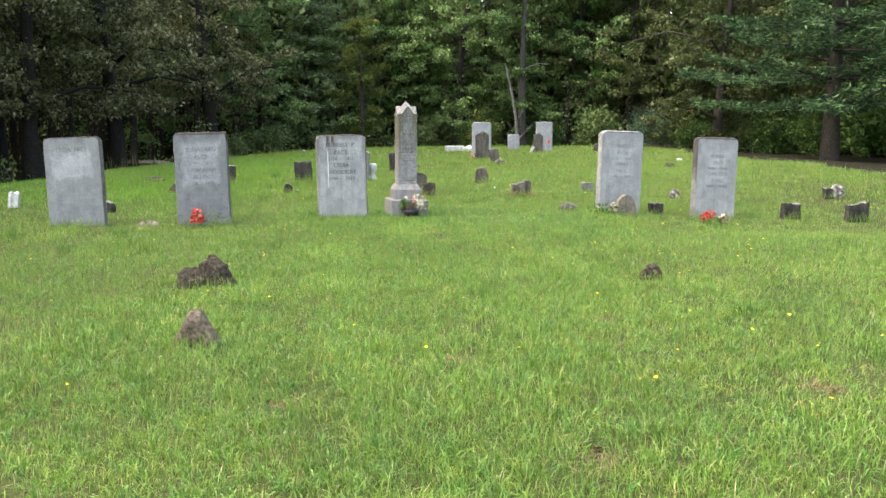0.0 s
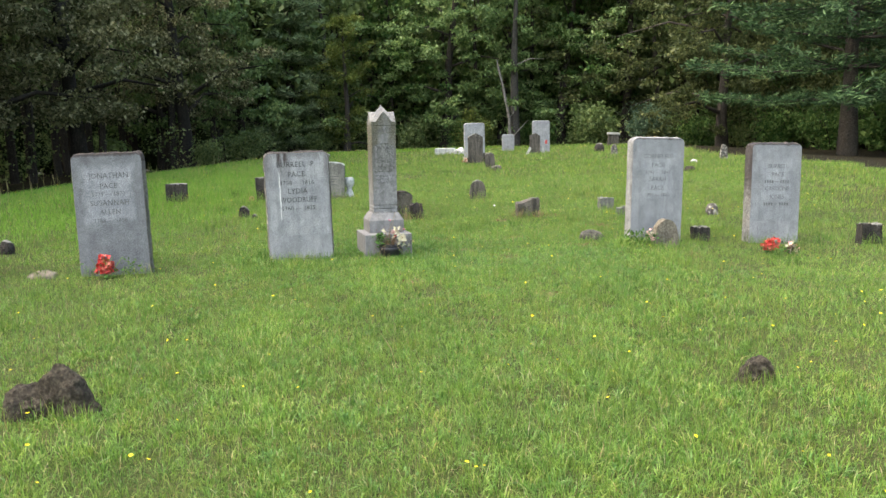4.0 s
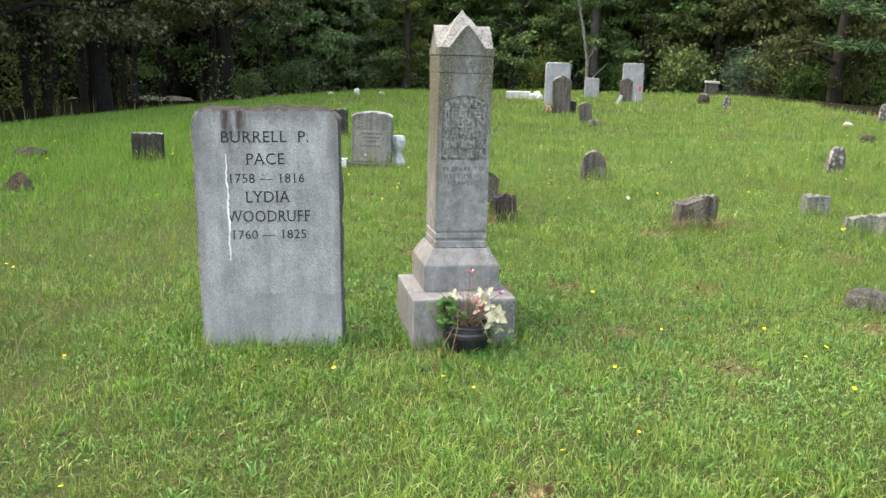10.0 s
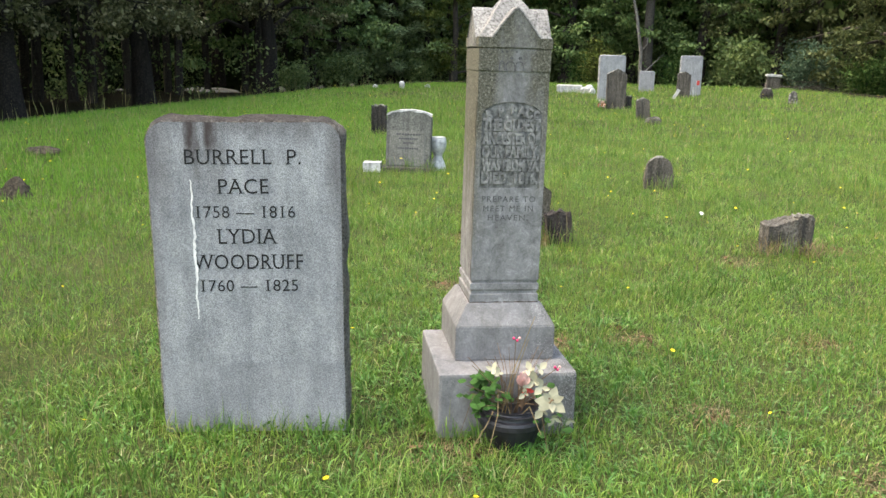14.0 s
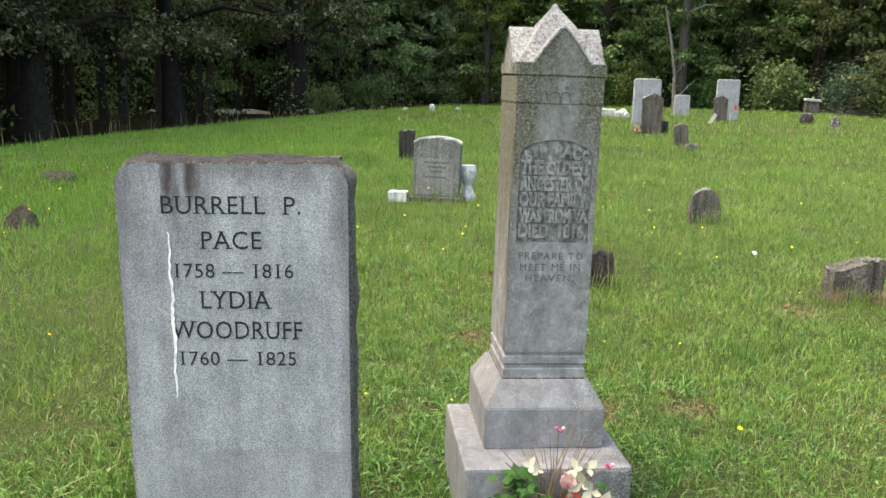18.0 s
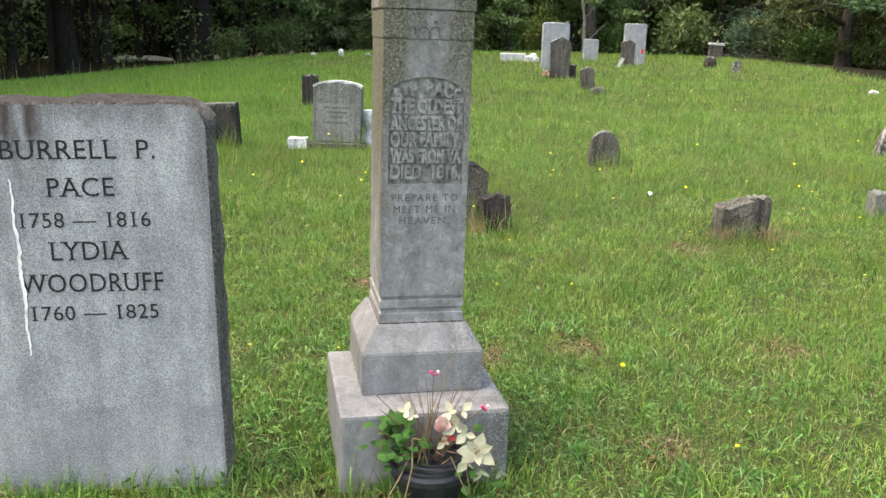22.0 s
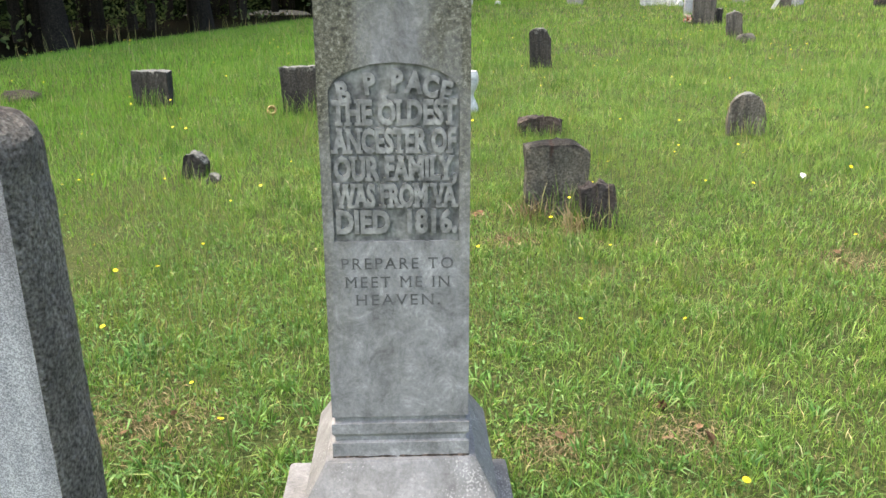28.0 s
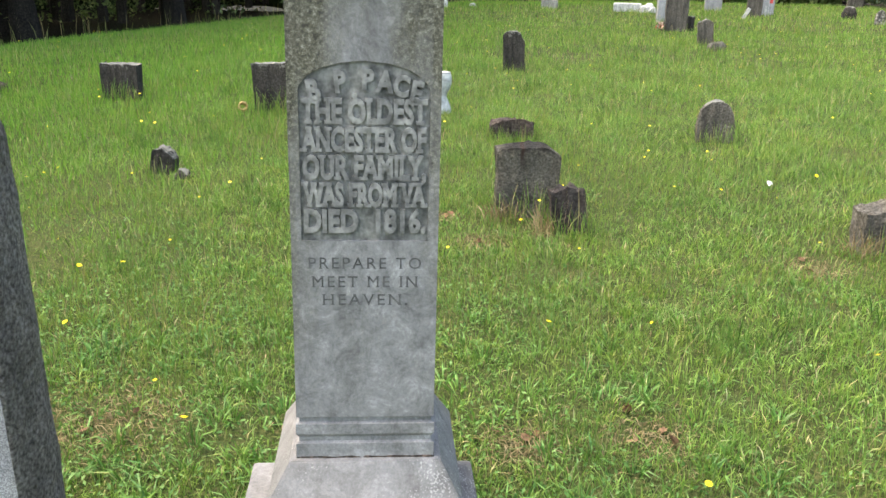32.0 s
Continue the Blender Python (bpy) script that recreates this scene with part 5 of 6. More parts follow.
old_stone(5.24, 35.7, 0.4, 0.36, 0.25, 0, DARKSTONE, "dark rounded stone in the grass", "lump", 24, rag=0.05)
old_stone(5.32, 32.3, 0.24, 0.36, 0.14, 0, PATCHY, "small patchy white stone", "arch", 25, rag=0.04)
old_stone(3.24, 15.9, 0.2, 0.33, 0.1, 10, PATCHY, "leaning stone patched with white lichen", "arch", 26, lean=5, rag=0.03)
old_stone(2.22, 13.2, 0.22, 0.18, 0.12, 8, PALESTONE, "low square grey stone", "block", 27, rag=0.03)
old_stone(2.45, 12.55, 0.36, 0.18, 0.14, -6, PALESTONE, "wide low grey stone with a sloping top", "slant", 28, rag=0.03)
old_stone(5.19, 20.3, 0.26, 0.12, 0.18, 0, FIELDSTONE, "low reddish fieldstone in the grass", "lump", 29, rag=0.07)
old_stone(7.68, 26.35, 0.22, 0.44, 0.12, 0, PATCHY, "upright patchy white stone in the distance", "arch", 30, rag=0.03)
old_stone(6.51, 25.2, 0.2, 0.08, 0.15, 0, WHITE_STONE, "small white stone lying in the grass", "lump", 31, rag=0.05)
old_stone(1.6, 10.1, 0.29, 0.115, 0.22, 5, GREYSTONE, "low grey fieldstone in the grass", "lump", 32, rag=0.05)
old_stone(2.40, 9.82, 0.28, 0.31, 0.1, 12, TANSTONE, "small round-topped tan stone before a headstone", "arch", 33, rag=0.025)
old_stone(5.02, 10.60, 0.26, 0.25, 0.13, 5, DARKSTONE, "low dark square stone", "block", 34, rag=0.03)
old_stone(5.91, 10.36, 0.31, 0.3, 0.15, 5, DARKSTONE, "dark streaked stone with a sloping top", "slant", 35, rag=0.03)
old_stone(6.66, 13.01, 0.28, 0.24, 0.22, 0, PATCHY, "pale lumpy stone beside a dark one", "lump", 36, rag=0.05)
old_stone(6.47, 12.95, 0.13, 0.19, 0.13, 0, DARKSTONE, "thin dark stone beside a pale one", "block", 37, rag=0.03)
old_stone(2.96, 10.46, 0.2, 0.17, 0.12, 8, DARKSTONE, "low dark stone stub", "block", 38, rag=0.04)
old_stone(3.8, 13.1, 0.17, 0.17, 0.14, 0, PATCHY, "small pale stone in the grass", "lump", 39, rag=0.05)
old_stone(-6.86, 10.05, 0.14, 0.24, 0.1, 10, WHITE_STONE, "short white marker stone", "block", 40, lean=6, rag=0.03)
old_stone(-5.2, 9.72, 0.15, 0.16, 0.14, 0, DARKSTONE, "small dark stone behind a headstone", "lump", 41, rag=0.05)
old_stone(-4.02, 8.25, 0.28, 0.07, 0.24, 0, TANSTONE, "flat tan stone lying in the turf", "lump", 42, rag=0.05)
old_stone(-5.3, 12.7, 0.44, 0.18, 0.24, 5, FIELDSTONE, "pointed dark fieldstone in the grass", "peak", 44, rag=0.06)
old_stone(-6.63, 15.05, 0.4, 0.09, 0.3, 0, FIELDSTONE, "low flat fieldstone in the grass", "lump", 45, rag=0.05)


# ---- carved headstone with its urn ----
def carved_headstone():
    root = thing("headstone", pose(-2.29, 14.95, floor_at(-2.29, 14.95)) @ pose(0, 0, 0, -2, 1, 6), "carved grey headstone with a chipped white top", "headstone")
    bm = bmesh.new()
    pts = [(-0.235, -0.2), (0.235, -0.2), (0.235, 0.58)] + [(0.235 - 0.47 * k / 8, 0.58 + 0.05 * math.sin(math.pi * k / 8) ** 0.7) for k in range(9)] + [(-0.235, 0.58)]
    fr = [bm.verts.new((x, -0.08, z)) for x, z in pts[:3] + pts[4:-2] + pts[-1:]]
    bm.faces.new(fr)
    ext = bmesh.ops.extrude_face_region(bm, geom=list(bm.faces))
    bmesh.ops.translate(bm, vec=(0, 0.16, 0), verts=[v for v in ext["geom"] if isinstance(v, bmesh.types.BMVert)])
    bmesh.ops.bevel(bm, geom=list(bm.edges), offset=0.008, segments=2, affect="EDGES")
    part("body", bm, stone_material("dull_carved_stone", (0.085, 0.087, 0.08), (0.138, 0.14, 0.13), (0.2, 0.203, 0.19), 70, 8, 0.6, 0.9, 0.5), root, "grey stone body")
    bm = bmesh.new()
    rows = []
    for k in range(17):
        x = -0.236 + 0.472 * k / 16
        z = 0.585 + 0.05 * max(0.0, math.sin(math.pi * k / 16)) ** 0.7
        dip = 0.012 + 0.01 * math.sin(k * 2.1) * math.sin(k * 0.9)
        rows.append([bm.verts.new(p) for p in ((x, -0.084, z - dip), (x, -0.084, z + 0.008), (x, 0.084, z + 0.008))])
    for p, q in zip(rows, rows[1:]):
        bm.faces.new((p[0], q[0], q[1], p[1]))
        bm.faces.new((p[1], q[1], q[2], p[2]))
    part("top_edge", bm, WHITE_STONE, root, "chipped whitish top edge")
    bm = bmesh.new()
    box(bm, -0.2, 0.17, -0.0845, -0.081, 0.06, 0.42, 0.001)
    part("panel", bm, stone_material("pale_panel", (0.12, 0.12, 0.108), (0.175, 0.175, 0.16), (0.25, 0.25, 0.23), 60, 9, 0.4), root, "slightly paler lettered panel")
    for z, wide in ((0.385, 0.26), (0.34, 0.2), (0.295, 0.12), (0.24, 0.22)):
        bm = bmesh.new()
        for k in range(9):
            x = -wide / 2 + wide * k / 9
            box(bm, x, x + wide / 12, -0.086, -0.0843, z - 0.009, z + 0.009)
        part("inscription", bm, LETTER_WORN, root, "worn letters too faint to read")
    bm = bmesh.new()
    box(bm, -0.29, 0.29, -0.15, 0.15, -0.15, 0.045, 0.015)
    part("base", bm, GREYSTONE, root, "low stone base")
    z = floor_at(-2.02, 15.1)
    vase = thing("urn", pose(-2.0, 15.1, z + 0.04), "pale blue-white stone urn beside a headstone", "urn")
    prof = [(0.0, -0.09), (0.09, -0.09), (0.088, 0.0), (0.07, 0.05), (0.046, 0.1), (0.05, 0.13), (0.074, 0.17), (0.088, 0.215), (0.09, 0.25), (0.086, 0.285), (0.076, 0.308), (0.064, 0.314), (0.054, 0.3), (0.0, 0.28)]
    bm = bmesh.new()
    bmesh.ops.spin(bm, geom=[bm.edges.new((a, b)) for vs in [[bm.verts.new((r, 0, h)) for r, h in prof]] for a, b in zip(vs, vs[1:])] + list(bm.verts),
                   axis=(0, 0, 1), cent=(0, 0, 0), dvec=(0, 0, 0), angle=2 * math.pi, steps=24)
    bmesh.ops.remove_doubles(bm, verts=bm.verts, dist=0.0005)
    part("bowl", bm, WHITE_STONE, vase, shade=True)
    v, q = tube([(0.07 * math.cos(a), 0.07 * math.sin(a), 0.309) for a in np.linspace(0, 2 * math.pi, 25)], [0.008] * 25, 6)
    part("rim", raw_mesh("rim", v, q, WHITE_STONE, shade=True), WHITE_STONE, vase)
    old_stone(-2.64, 14.78, 0.18, 0.1, 0.16, 8, WHITE_STONE, "small white marble block beside a headstone", "block", 50, category="stone block", group="", name="marble_block", ridged=0.15)


carved_headstone()


def clay_pipe():
    root = thing("clay_ring", pose(-3.59, 14.5, floor_at(-3.59, 14.5) + 0.06) @ pose(0, 0, 0, 62, 0, 35) @ Matrix.Diagonal((0.8, 0.8, 0.8, 1)), "ochre clay ring lying in the grass", "clay pot")
    bm = bmesh.new()
    prof = [(0.045, -0.03), (0.05, -0.03), (0.05, 0.03), (0.04, 0.035), (0.032, 0.03), (0.032, -0.03)]
    vs = [bm.verts.new((r, 0, h)) for r, h in prof]
    es = [bm.edges.new((vs[k], vs[(k + 1) % len(vs)])) for k in range(len(vs))]
    bmesh.ops.spin(bm, geom=es + vs, axis=(0, 0, 1), cent=(0, 0, 0), dvec=(0, 0, 0), angle=2 * math.pi, steps=20)
    bmesh.ops.remove_doubles(bm, verts=bm.verts, dist=0.0005)
    part("rim", bm, CLAY, root, shade=True)


clay_pipe()


def far_marble():
    z = floor_at(-1.1, 36.4)
    root = thing("fallen_monument", pose(-1.08, 36.4, z) @ pose(0, 0, 0, 0, 0, 6), "broken white marble monument lying on its side", "monument")
    bm = bmesh.new()
    box(bm, -0.5, 0.36, -0.16, 0.16, -0.02, 0.26, 0.04)
    rough(bm, 0.02, 6, 3)
    part("shaft", bm, WHITE_STONE, root, "fallen white shaft")
    for k, (dx, dy, s) in enumerate(((0.5, -0.6, 0.16), (0.62, -0.3, 0.2), (0.72, -0.75, 0.14), (0.42, -0.2, 0.15))):
        old_stone(-1.08 + dx, 36.4 + dy, s * 1.6, s * 1.3, s, 20 * k, WHITE_STONE, "broken piece of white marble", "lump", 60 + k, rag=0.06, group="marble pieces", category="marble piece", name="marble_piece")
    x, y = 2.2, 34.6
    ob = thing("marker_stake", pose(x, y, floor_at(x, y)) @ pose(0, 0, 0, 0, 28, 0), "leaning cream-coloured stake beside a dark gravestone", "stake")
    bm = bmesh.new()
    box(bm, -0.05, 0.05, -0.03, 0.03, -0.1, 0.33, 0.01)
    part("post", bm, WHITE_STONE, ob)
    x, y = 2.95, 36.0
    ob = thing("marker_stake", pose(x, y, floor_at(x, y)), "thin white stake before a granite headstone", "stake")
    bm = bmesh.new()
    box(bm, -0.025, 0.025, -0.025, 0.025, -0.1, 0.32, 0.008)
    part("post", bm, WHITE_STONE, ob)
    old_stone(-3.75, 37.6, 0.54, 0.29, 0.25, 5, PALEST, "low pale grey stone in the far field", "block", 70, rag=0.03, ridged=0.3)
    for k, (x, y, w, h) in enumerate(((-7.05, 36.3, 0.2, 0.27), (-8.1, 36.6, 0.2, 0.13), (-6.3, 37.2, 0.22, 0.12))):
        old_stone(x, y, w, h, w * 0.7, 12 * k, WHITE_STONE, "small white stone by the wood's edge", "lump", 72 + k, rag=0.05, group="white stones by the wood")
    ob = thing("marker_flag", pose(3.02, 35.9, floor_at(3.02, 35.9)), "small red flag on a thin stake before a granite headstone", "flag")
    bm = bmesh.new()
    box(bm, -0.008, 0.008, -0.008, 0.008, -0.1, 0.56, 0.002)
    part("stake", bm, WHITE_STONE, ob)
    bm = bmesh.new()
    box(bm, 0.008, 0.1, -0.002, 0.002, 0.4, 0.55, 0.001)
    rough(bm, 0.012, 14, 5)
    part("flag", bm, PETAL_RED, ob, "faded red cloth")


far_marble()


def brush_pile():
    """A heap of bare cut branches at the wood's edge."""
    r = np.random.default_rng(77)
    x, y = 10.3, 53.5
    root = thing("brush_pile", pose(x, y, floor_at(x, y)), "low heap of bare grey branches before the shrubs", "brush pile")
    for k in range(46):
        a = r.normal() * 0.5 + (0 if k % 2 else math.pi)
        c = np.array([r.normal() * 0.9, r.normal() * 0.5, abs(r.normal()) * 0.12 + 0.03])
        d = np.array([math.cos(a), math.sin(a), r.normal() * 0.12]) * r.uniform(0.3, 0.9)
        p = [c - d, c + r.normal(size=3) * 0.08, c + d + np.array([0, 0, r.uniform(-0.1, 0.3)])]
        v, q = tube([tuple(np.maximum(e, (-9, -9, 0.0))) for e in p], [0.022, 0.016, 0.006], 5)
        part("branch", raw_mesh("branch", v, q, GREYBARK, shade=True), GREYBARK, root)


brush_pile()


def scrap():
    bm = bmesh.new()
    bmesh.ops.create_grid(bm, x_segments=5, y_segments=5, size=0.015)
    rough(bm, 0.022, 32, 4)
    bmesh.ops.solidify(bm, geom=list(bm.faces), thickness=0.002)
    ob = part("paper_scrap", bm, PAPER, None)
    ob.matrix_world = pose(0.53, 13.25, floor_at(0.53, 13.25) + 0.055, 50, 10, 20)
    tagged(ob, "crumpled white scrap lying on the grass", "litter")


scrap()


# ---- flowers on the graves ----
def petal(bm, c, out, side, lift, s, wide=0.42):
    """One pointed petal, cupped along its middle."""
    rows = []
    for f, w in ((0.0, 0.1), (0.25, 0.78), (0.48, 1.0), (0.75, 0.6), (1.0, 0.02)):
        m = c + out * s * f + lift * (f ** 1.5)
        rows.append([bm.verts.new(m - side * s * wide * w + lift * 0.14 * w), bm.verts.new(m), bm.verts.new(m + side * s * wide * w + lift * 0.14 * w)])
    for p, q in zip(rows, rows[1:]):
        for i in (0, 1):
            bm.faces.new((p[i], p[i + 1], q[i + 1], q[i]))


def petal_ball(bm, c, size, petals, r, cup=0.5, face=None, wide=0.42):
    """One silk blossom: two rounds of petals about a centre."""
    face = Vector(face or r.normal(size=3) * 0.6 + np.array([0, -0.6, 0.5])).normalized()
    a = face.orthogonal().normalized()
    b = face.cross(a)
    for k in range(petals):
        ang = 2 * math.pi * k / petals + r.uniform(-0.25, 0.25)
        out = a * math.cos(ang) + b * math.sin(ang)
        inner = k % 2
        s = size * r.uniform(0.85, 1.15) * (0.72 if inner else 1)
        petal(bm, c, out, face.cross(out), face * s * (cup * r.uniform(0.4, 1) + 0.25 * inner), s, wide)


def leaf_sprays(parent, r, spots, size, mat):
    """Silk leaves, each a part of its own."""
    for p in spots:
        bm = bmesh.new()
        out = Vector((r.normal(), r.normal() - 0.4, r.normal() * 0.5)).normalized()
        up = Vector((r.normal() * 0.4, -0.5, 1)).normalized()
        petal(bm, Vector(p), out, up.cross(out).normalized(), up * size * r.uniform(-0.3, 0.3), size * r.uniform(0.7, 1.2), 0.36)
        part("leaf", bm, mat, parent)


def sprig(parent, r, count, spread, height, mat, leafy=0.05):
    leaf_sprays(parent, r, [(r.normal() * spread, r.normal() * spread * 0.7 - 0.02, r.uniform(0.1, 1) * height) for _ in range(count)], leafy * 1.4, mat)


def potted_flowers():
    r = np.random.default_rng(51)
    x, y = -0.64, 8.945
    root = thing("flower_pot", pose(x, y, floor_at(x, y) + 0.036) @ Matrix.Scale(1.12, 4), "black pot of faded silk flowers at the foot of the monument", "flower pot")
    prof = [(0.0, -0.045), (0.07, -0.045), (0.098, 0.025), (0.107, 0.045), (0.107, 0.06), (0.103, 0.069), (0.092, 0.071), (0.09, 0.076), (0.097, 0.079), (0.097, 0.086), (0.087, 0.087), (0.085, 0.091), (0.087, 0.096), (0.081, 0.097), (0.076, 0.08), (0.0, 0.075)]
    bm = bmesh.new()
    vs = [bm.verts.new((a, 0, h)) for a, h in prof]
    bmesh.ops.spin(bm, geom=[bm.edges.new((p, q)) for p, q in zip(vs, vs[1:])] + vs, axis=(0, 0, 1), cent=(0, 0, 0), dvec=(0, 0, 0), angle=2 * math.pi, steps=28)
    bmesh.ops.remove_doubles(bm, verts=bm.verts, dist=0.0005)
    part("pot", bm, POT, root, "black plastic pot with a stepped rim")
    pieces = []
    for k in range(52):
        az, out, up = r.uniform(0, 6.28), r.uniform(0.02, 0.16), r.uniform(0.02, 0.17)
        pieces.append(tube([(0.03 * math.cos(az), 0.03 * math.sin(az), 0.08), (out * 0.6 * math.cos(az), out * 0.6 * math.sin(az), 0.1 + up * 0.6), (out * math.cos(az), out * math.sin(az), 0.1 + up)], [0.0018, 0.0015, 0.001], 4))
    for k in range(9):
        az = r.uniform(0, 6.28)
        pieces.append(tube([(0.06 * math.cos(az), 0.06 * math.sin(az), 0.12), (0.13 * math.cos(az), 0.13 * math.sin(az), 0.14), (0.17 * math.cos(az), 0.17 * math.sin(az), 0.01)], [0.0018, 0.0014, 0.001], 4))
    for v, q in pieces:
        part("stem", raw_mesh("stem", v, q, TWIG), TWIG, root)
    # long dry stalks that lean out of the pot
    for foot, mid, tip in (((-0.03, -0.05, 0.07), (0.0, -0.06, 0.22), (0.06, -0.03, 0.4)), ((-0.02, -0.04, 0.07), (0.005, -0.05, 0.2), (0.045, -0.04, 0.33)),
                           ((-0.05, -0.06, 0.1), (-0.07, -0.1, 0.06), (-0.12, -0.14, -0.03)), ((-0.04, -0.07, 0.16), (-0.035, -0.1, 0.1), (-0.06, -0.13, -0.03)),
                           ((0.0, -0.05, 0.08), (-0.02, -0.07, 0.16), (-0.05, -0.08, 0.17)), ((0.03, -0.05, 0.08), (0.06, -0.09, 0.13), (0.1, -0.11, 0.05))):
        v, q = tube([foot, mid, tip], [0.0026, 0.0022, 0.0012], 4)
        part("stem", raw_mesh("stem", v, q, STRAW), STRAW, root, "long dry straw stalk")
    # crumpled cream petals round the one open flower
    for c, size, face in (((0.055, -0.08, 0.245), 0.03, (-0.2, -0.8, 0.6)), ((0.085, -0.075, 0.25), 0.028, (0.4, -0.6, 0.7)), ((0.07, -0.095, 0.215), 0.034, (-0.3, -1, 0.2)), ((0.095, -0.1, 0.2), 0.03, (0.2, -1, 0.4)),
                          ((0.1, -0.105, 0.13), 0.034, (-0.2, -1, -0.3)), ((0.135, -0.11, 0.11), 0.03, (0.3, -1, -0.5)), ((0.045, -0.11, 0.18), 0.02, (0, -1, 0.1)),
                          ((-0.06, -0.05, 0.225), 0.026, (-0.3, -0.7, 0.7)), ((-0.04, -0.06, 0.22), 0.02, (0.3, -0.8, 0.6)), ((0.185, -0.09, 0.1), 0.024, (0.2, -0.9, -0.4))):
        bm = bmesh.new()
        petal_ball(bm, Vector(c), size, 3, r, 0.7, face, 0.36)
        part("blossom", bm, PETAL_WHITE, root, "crumpled cream silk petals")
    bm = bmesh.new()
    petal_ball(bm, Vector((0.125, -0.115, 0.165)), 0.05, 7, r, 0.12, (0.1, -1.0, 0.25), 0.33)
    open_flower = part("blossom", bm, PETAL_WHITE, root, "large open cream silk flower with pointed petals")
    for k in range(6):
        bm = bmesh.new()
        bmesh.ops.create_icosphere(bm, subdivisions=1, radius=0.0034, matrix=Matrix.Translation((0.126 + r.normal() * 0.005, -0.124, 0.168 + r.normal() * 0.005)))
        part("flower_heart", bm, TWIG, open_flower, "brown bead in the flower's heart")
    bm = bmesh.new()
    for k in range(6):
        a = 2 * math.pi * k / 6
        out = Vector((math.cos(a) * 0.42, math.sin(a) * 0.42, 0.9)).normalized()
        petal(bm, Vector((0.036, -0.095, 0.196)), out, Vector((-math.sin(a), math.cos(a), 0)), Vector((-math.cos(a), -math.sin(a), 0)) * 0.012, 0.046 + 0.008 * (k % 2), 0.44)
    part("rose", bm, PETAL_PINK, root, "half-open pale pink silk rose", True)
    bm = bmesh.new()
    petal_ball(bm, Vector((0.052, -0.09, 0.185)), 0.026, 3, r, 0.5, (0.2, -1, 0.1), 0.4)
    part("blossom", bm, PETAL_RED, root, "dark red silk petals under the rose")
    for stalk, berries in (((0.004, -0.02, 0.318), ((-0.006, 0.0, 0.004), (0.012, 0.0, 0.006), (0.004, 0.004, -0.004))), ((0.135, -0.02, 0.235), ((-0.006, 0, 0.003), (0.008, 0, 0.005), (0.002, 0.003, -0.005)))):
        v, q = tube([(0.0, 0.0, 0.1), (stalk[0] * 0.7, stalk[1], 0.2), stalk], [0.002, 0.0018, 0.0014], 4)
        part("wire", raw_mesh("wire", v, q, TWIG), TWIG, root, "thin brown stalk")
        for k, off in enumerate(berries):
            bm = bmesh.new()
            bmesh.ops.create_icosphere(bm, subdivisions=2, radius=0.0048, matrix=Matrix.Translation(Vector(stalk) + Vector(off)))
            part("berry", bm, PETAL_PINK if k == 1 else BERRY, root, "small silk berry", True)
    leaf_sprays(root, r, [(-0.085 + r.normal() * 0.03, -0.04 + r.normal() * 0.03, r.uniform(0.07, 0.2)) for _ in range(85)], 0.032, SILKLEAF)
    leaf_sprays(root, r, [(0.1 + r.normal() * 0.05, -0.06 + r.normal() * 0.03, r.uniform(0.05, 0.2)) for _ in range(9)], 0.032, SILKLEAF)


potted_flowers()


def bunch(x, y, mats, n, spread, height, label, seed, petal=0.034):
    r = np.random.default_rng(seed)
    root = thing("flower_bunch", pose(x, y, floor_at(x, y)), label, "flowers", "flower bunches on graves")
    for k in range(n):
        a, e = r.uniform(0, 6.28), r.uniform(0.0, 1.35)
        f = r.uniform(0.35, 1.0)
        p = (math.cos(a) * math.cos(e) * spread * 1.4 * f, math.sin(a) * math.cos(e) * spread * f, height * (0.22 + 0.72 * math.sin(e) * f) + r.normal() * 0.012)
        bm = bmesh.new()
        petal_ball(bm, Vector(p), petal, 8, r, 0.7)
        part("blossom", bm, mats[k % len(mats)], root)
    for _ in range(12):
        v, q = tube([(0, 0, -0.02), (r.normal() * spread, r.normal() * spread, height * 0.8)], [0.003, 0.002], 4)
        part("stem", raw_mesh("stem", v, q, STEM), STEM, root)
    sprig(root, r, 26, spread * 1.2, height * 0.7, SILKLEAF, 0.03)


bunch(-3.33, 8.12, [PETAL_RED, PETAL_CORAL, PETAL_RED], 95, 0.075, 0.25, "bunch of faded red silk flowers before a headstone", 61, 0.028)
bunch(3.56, 9.72, [PETAL_RED, PETAL_CORAL, PETAL_RED], 60, 0.075, 0.2, "low red and coral silk flowers before a headstone", 62, 0.026)
bunch(3.76, 9.66, [PETAL_WHITE, PETAL_PINK, PETAL_WHITE, TWIG], 46, 0.065, 0.18, "faded cream and pink silk flowers before a headstone", 64, 0.024)
bunch(-0.16, 27.05, [PETAL_PINK, PETAL_WHITE, PETAL_CORAL], 22, 0.07, 0.24, "small faded silk flowers beside a dark gravestone", 65, 0.035)
bunch(2.2, 9.72, [PETAL_PINK, PETAL_WHITE], 16, 0.04, 0.22, "small pale pink silk flowers beside a small stone", 63, 0.022)


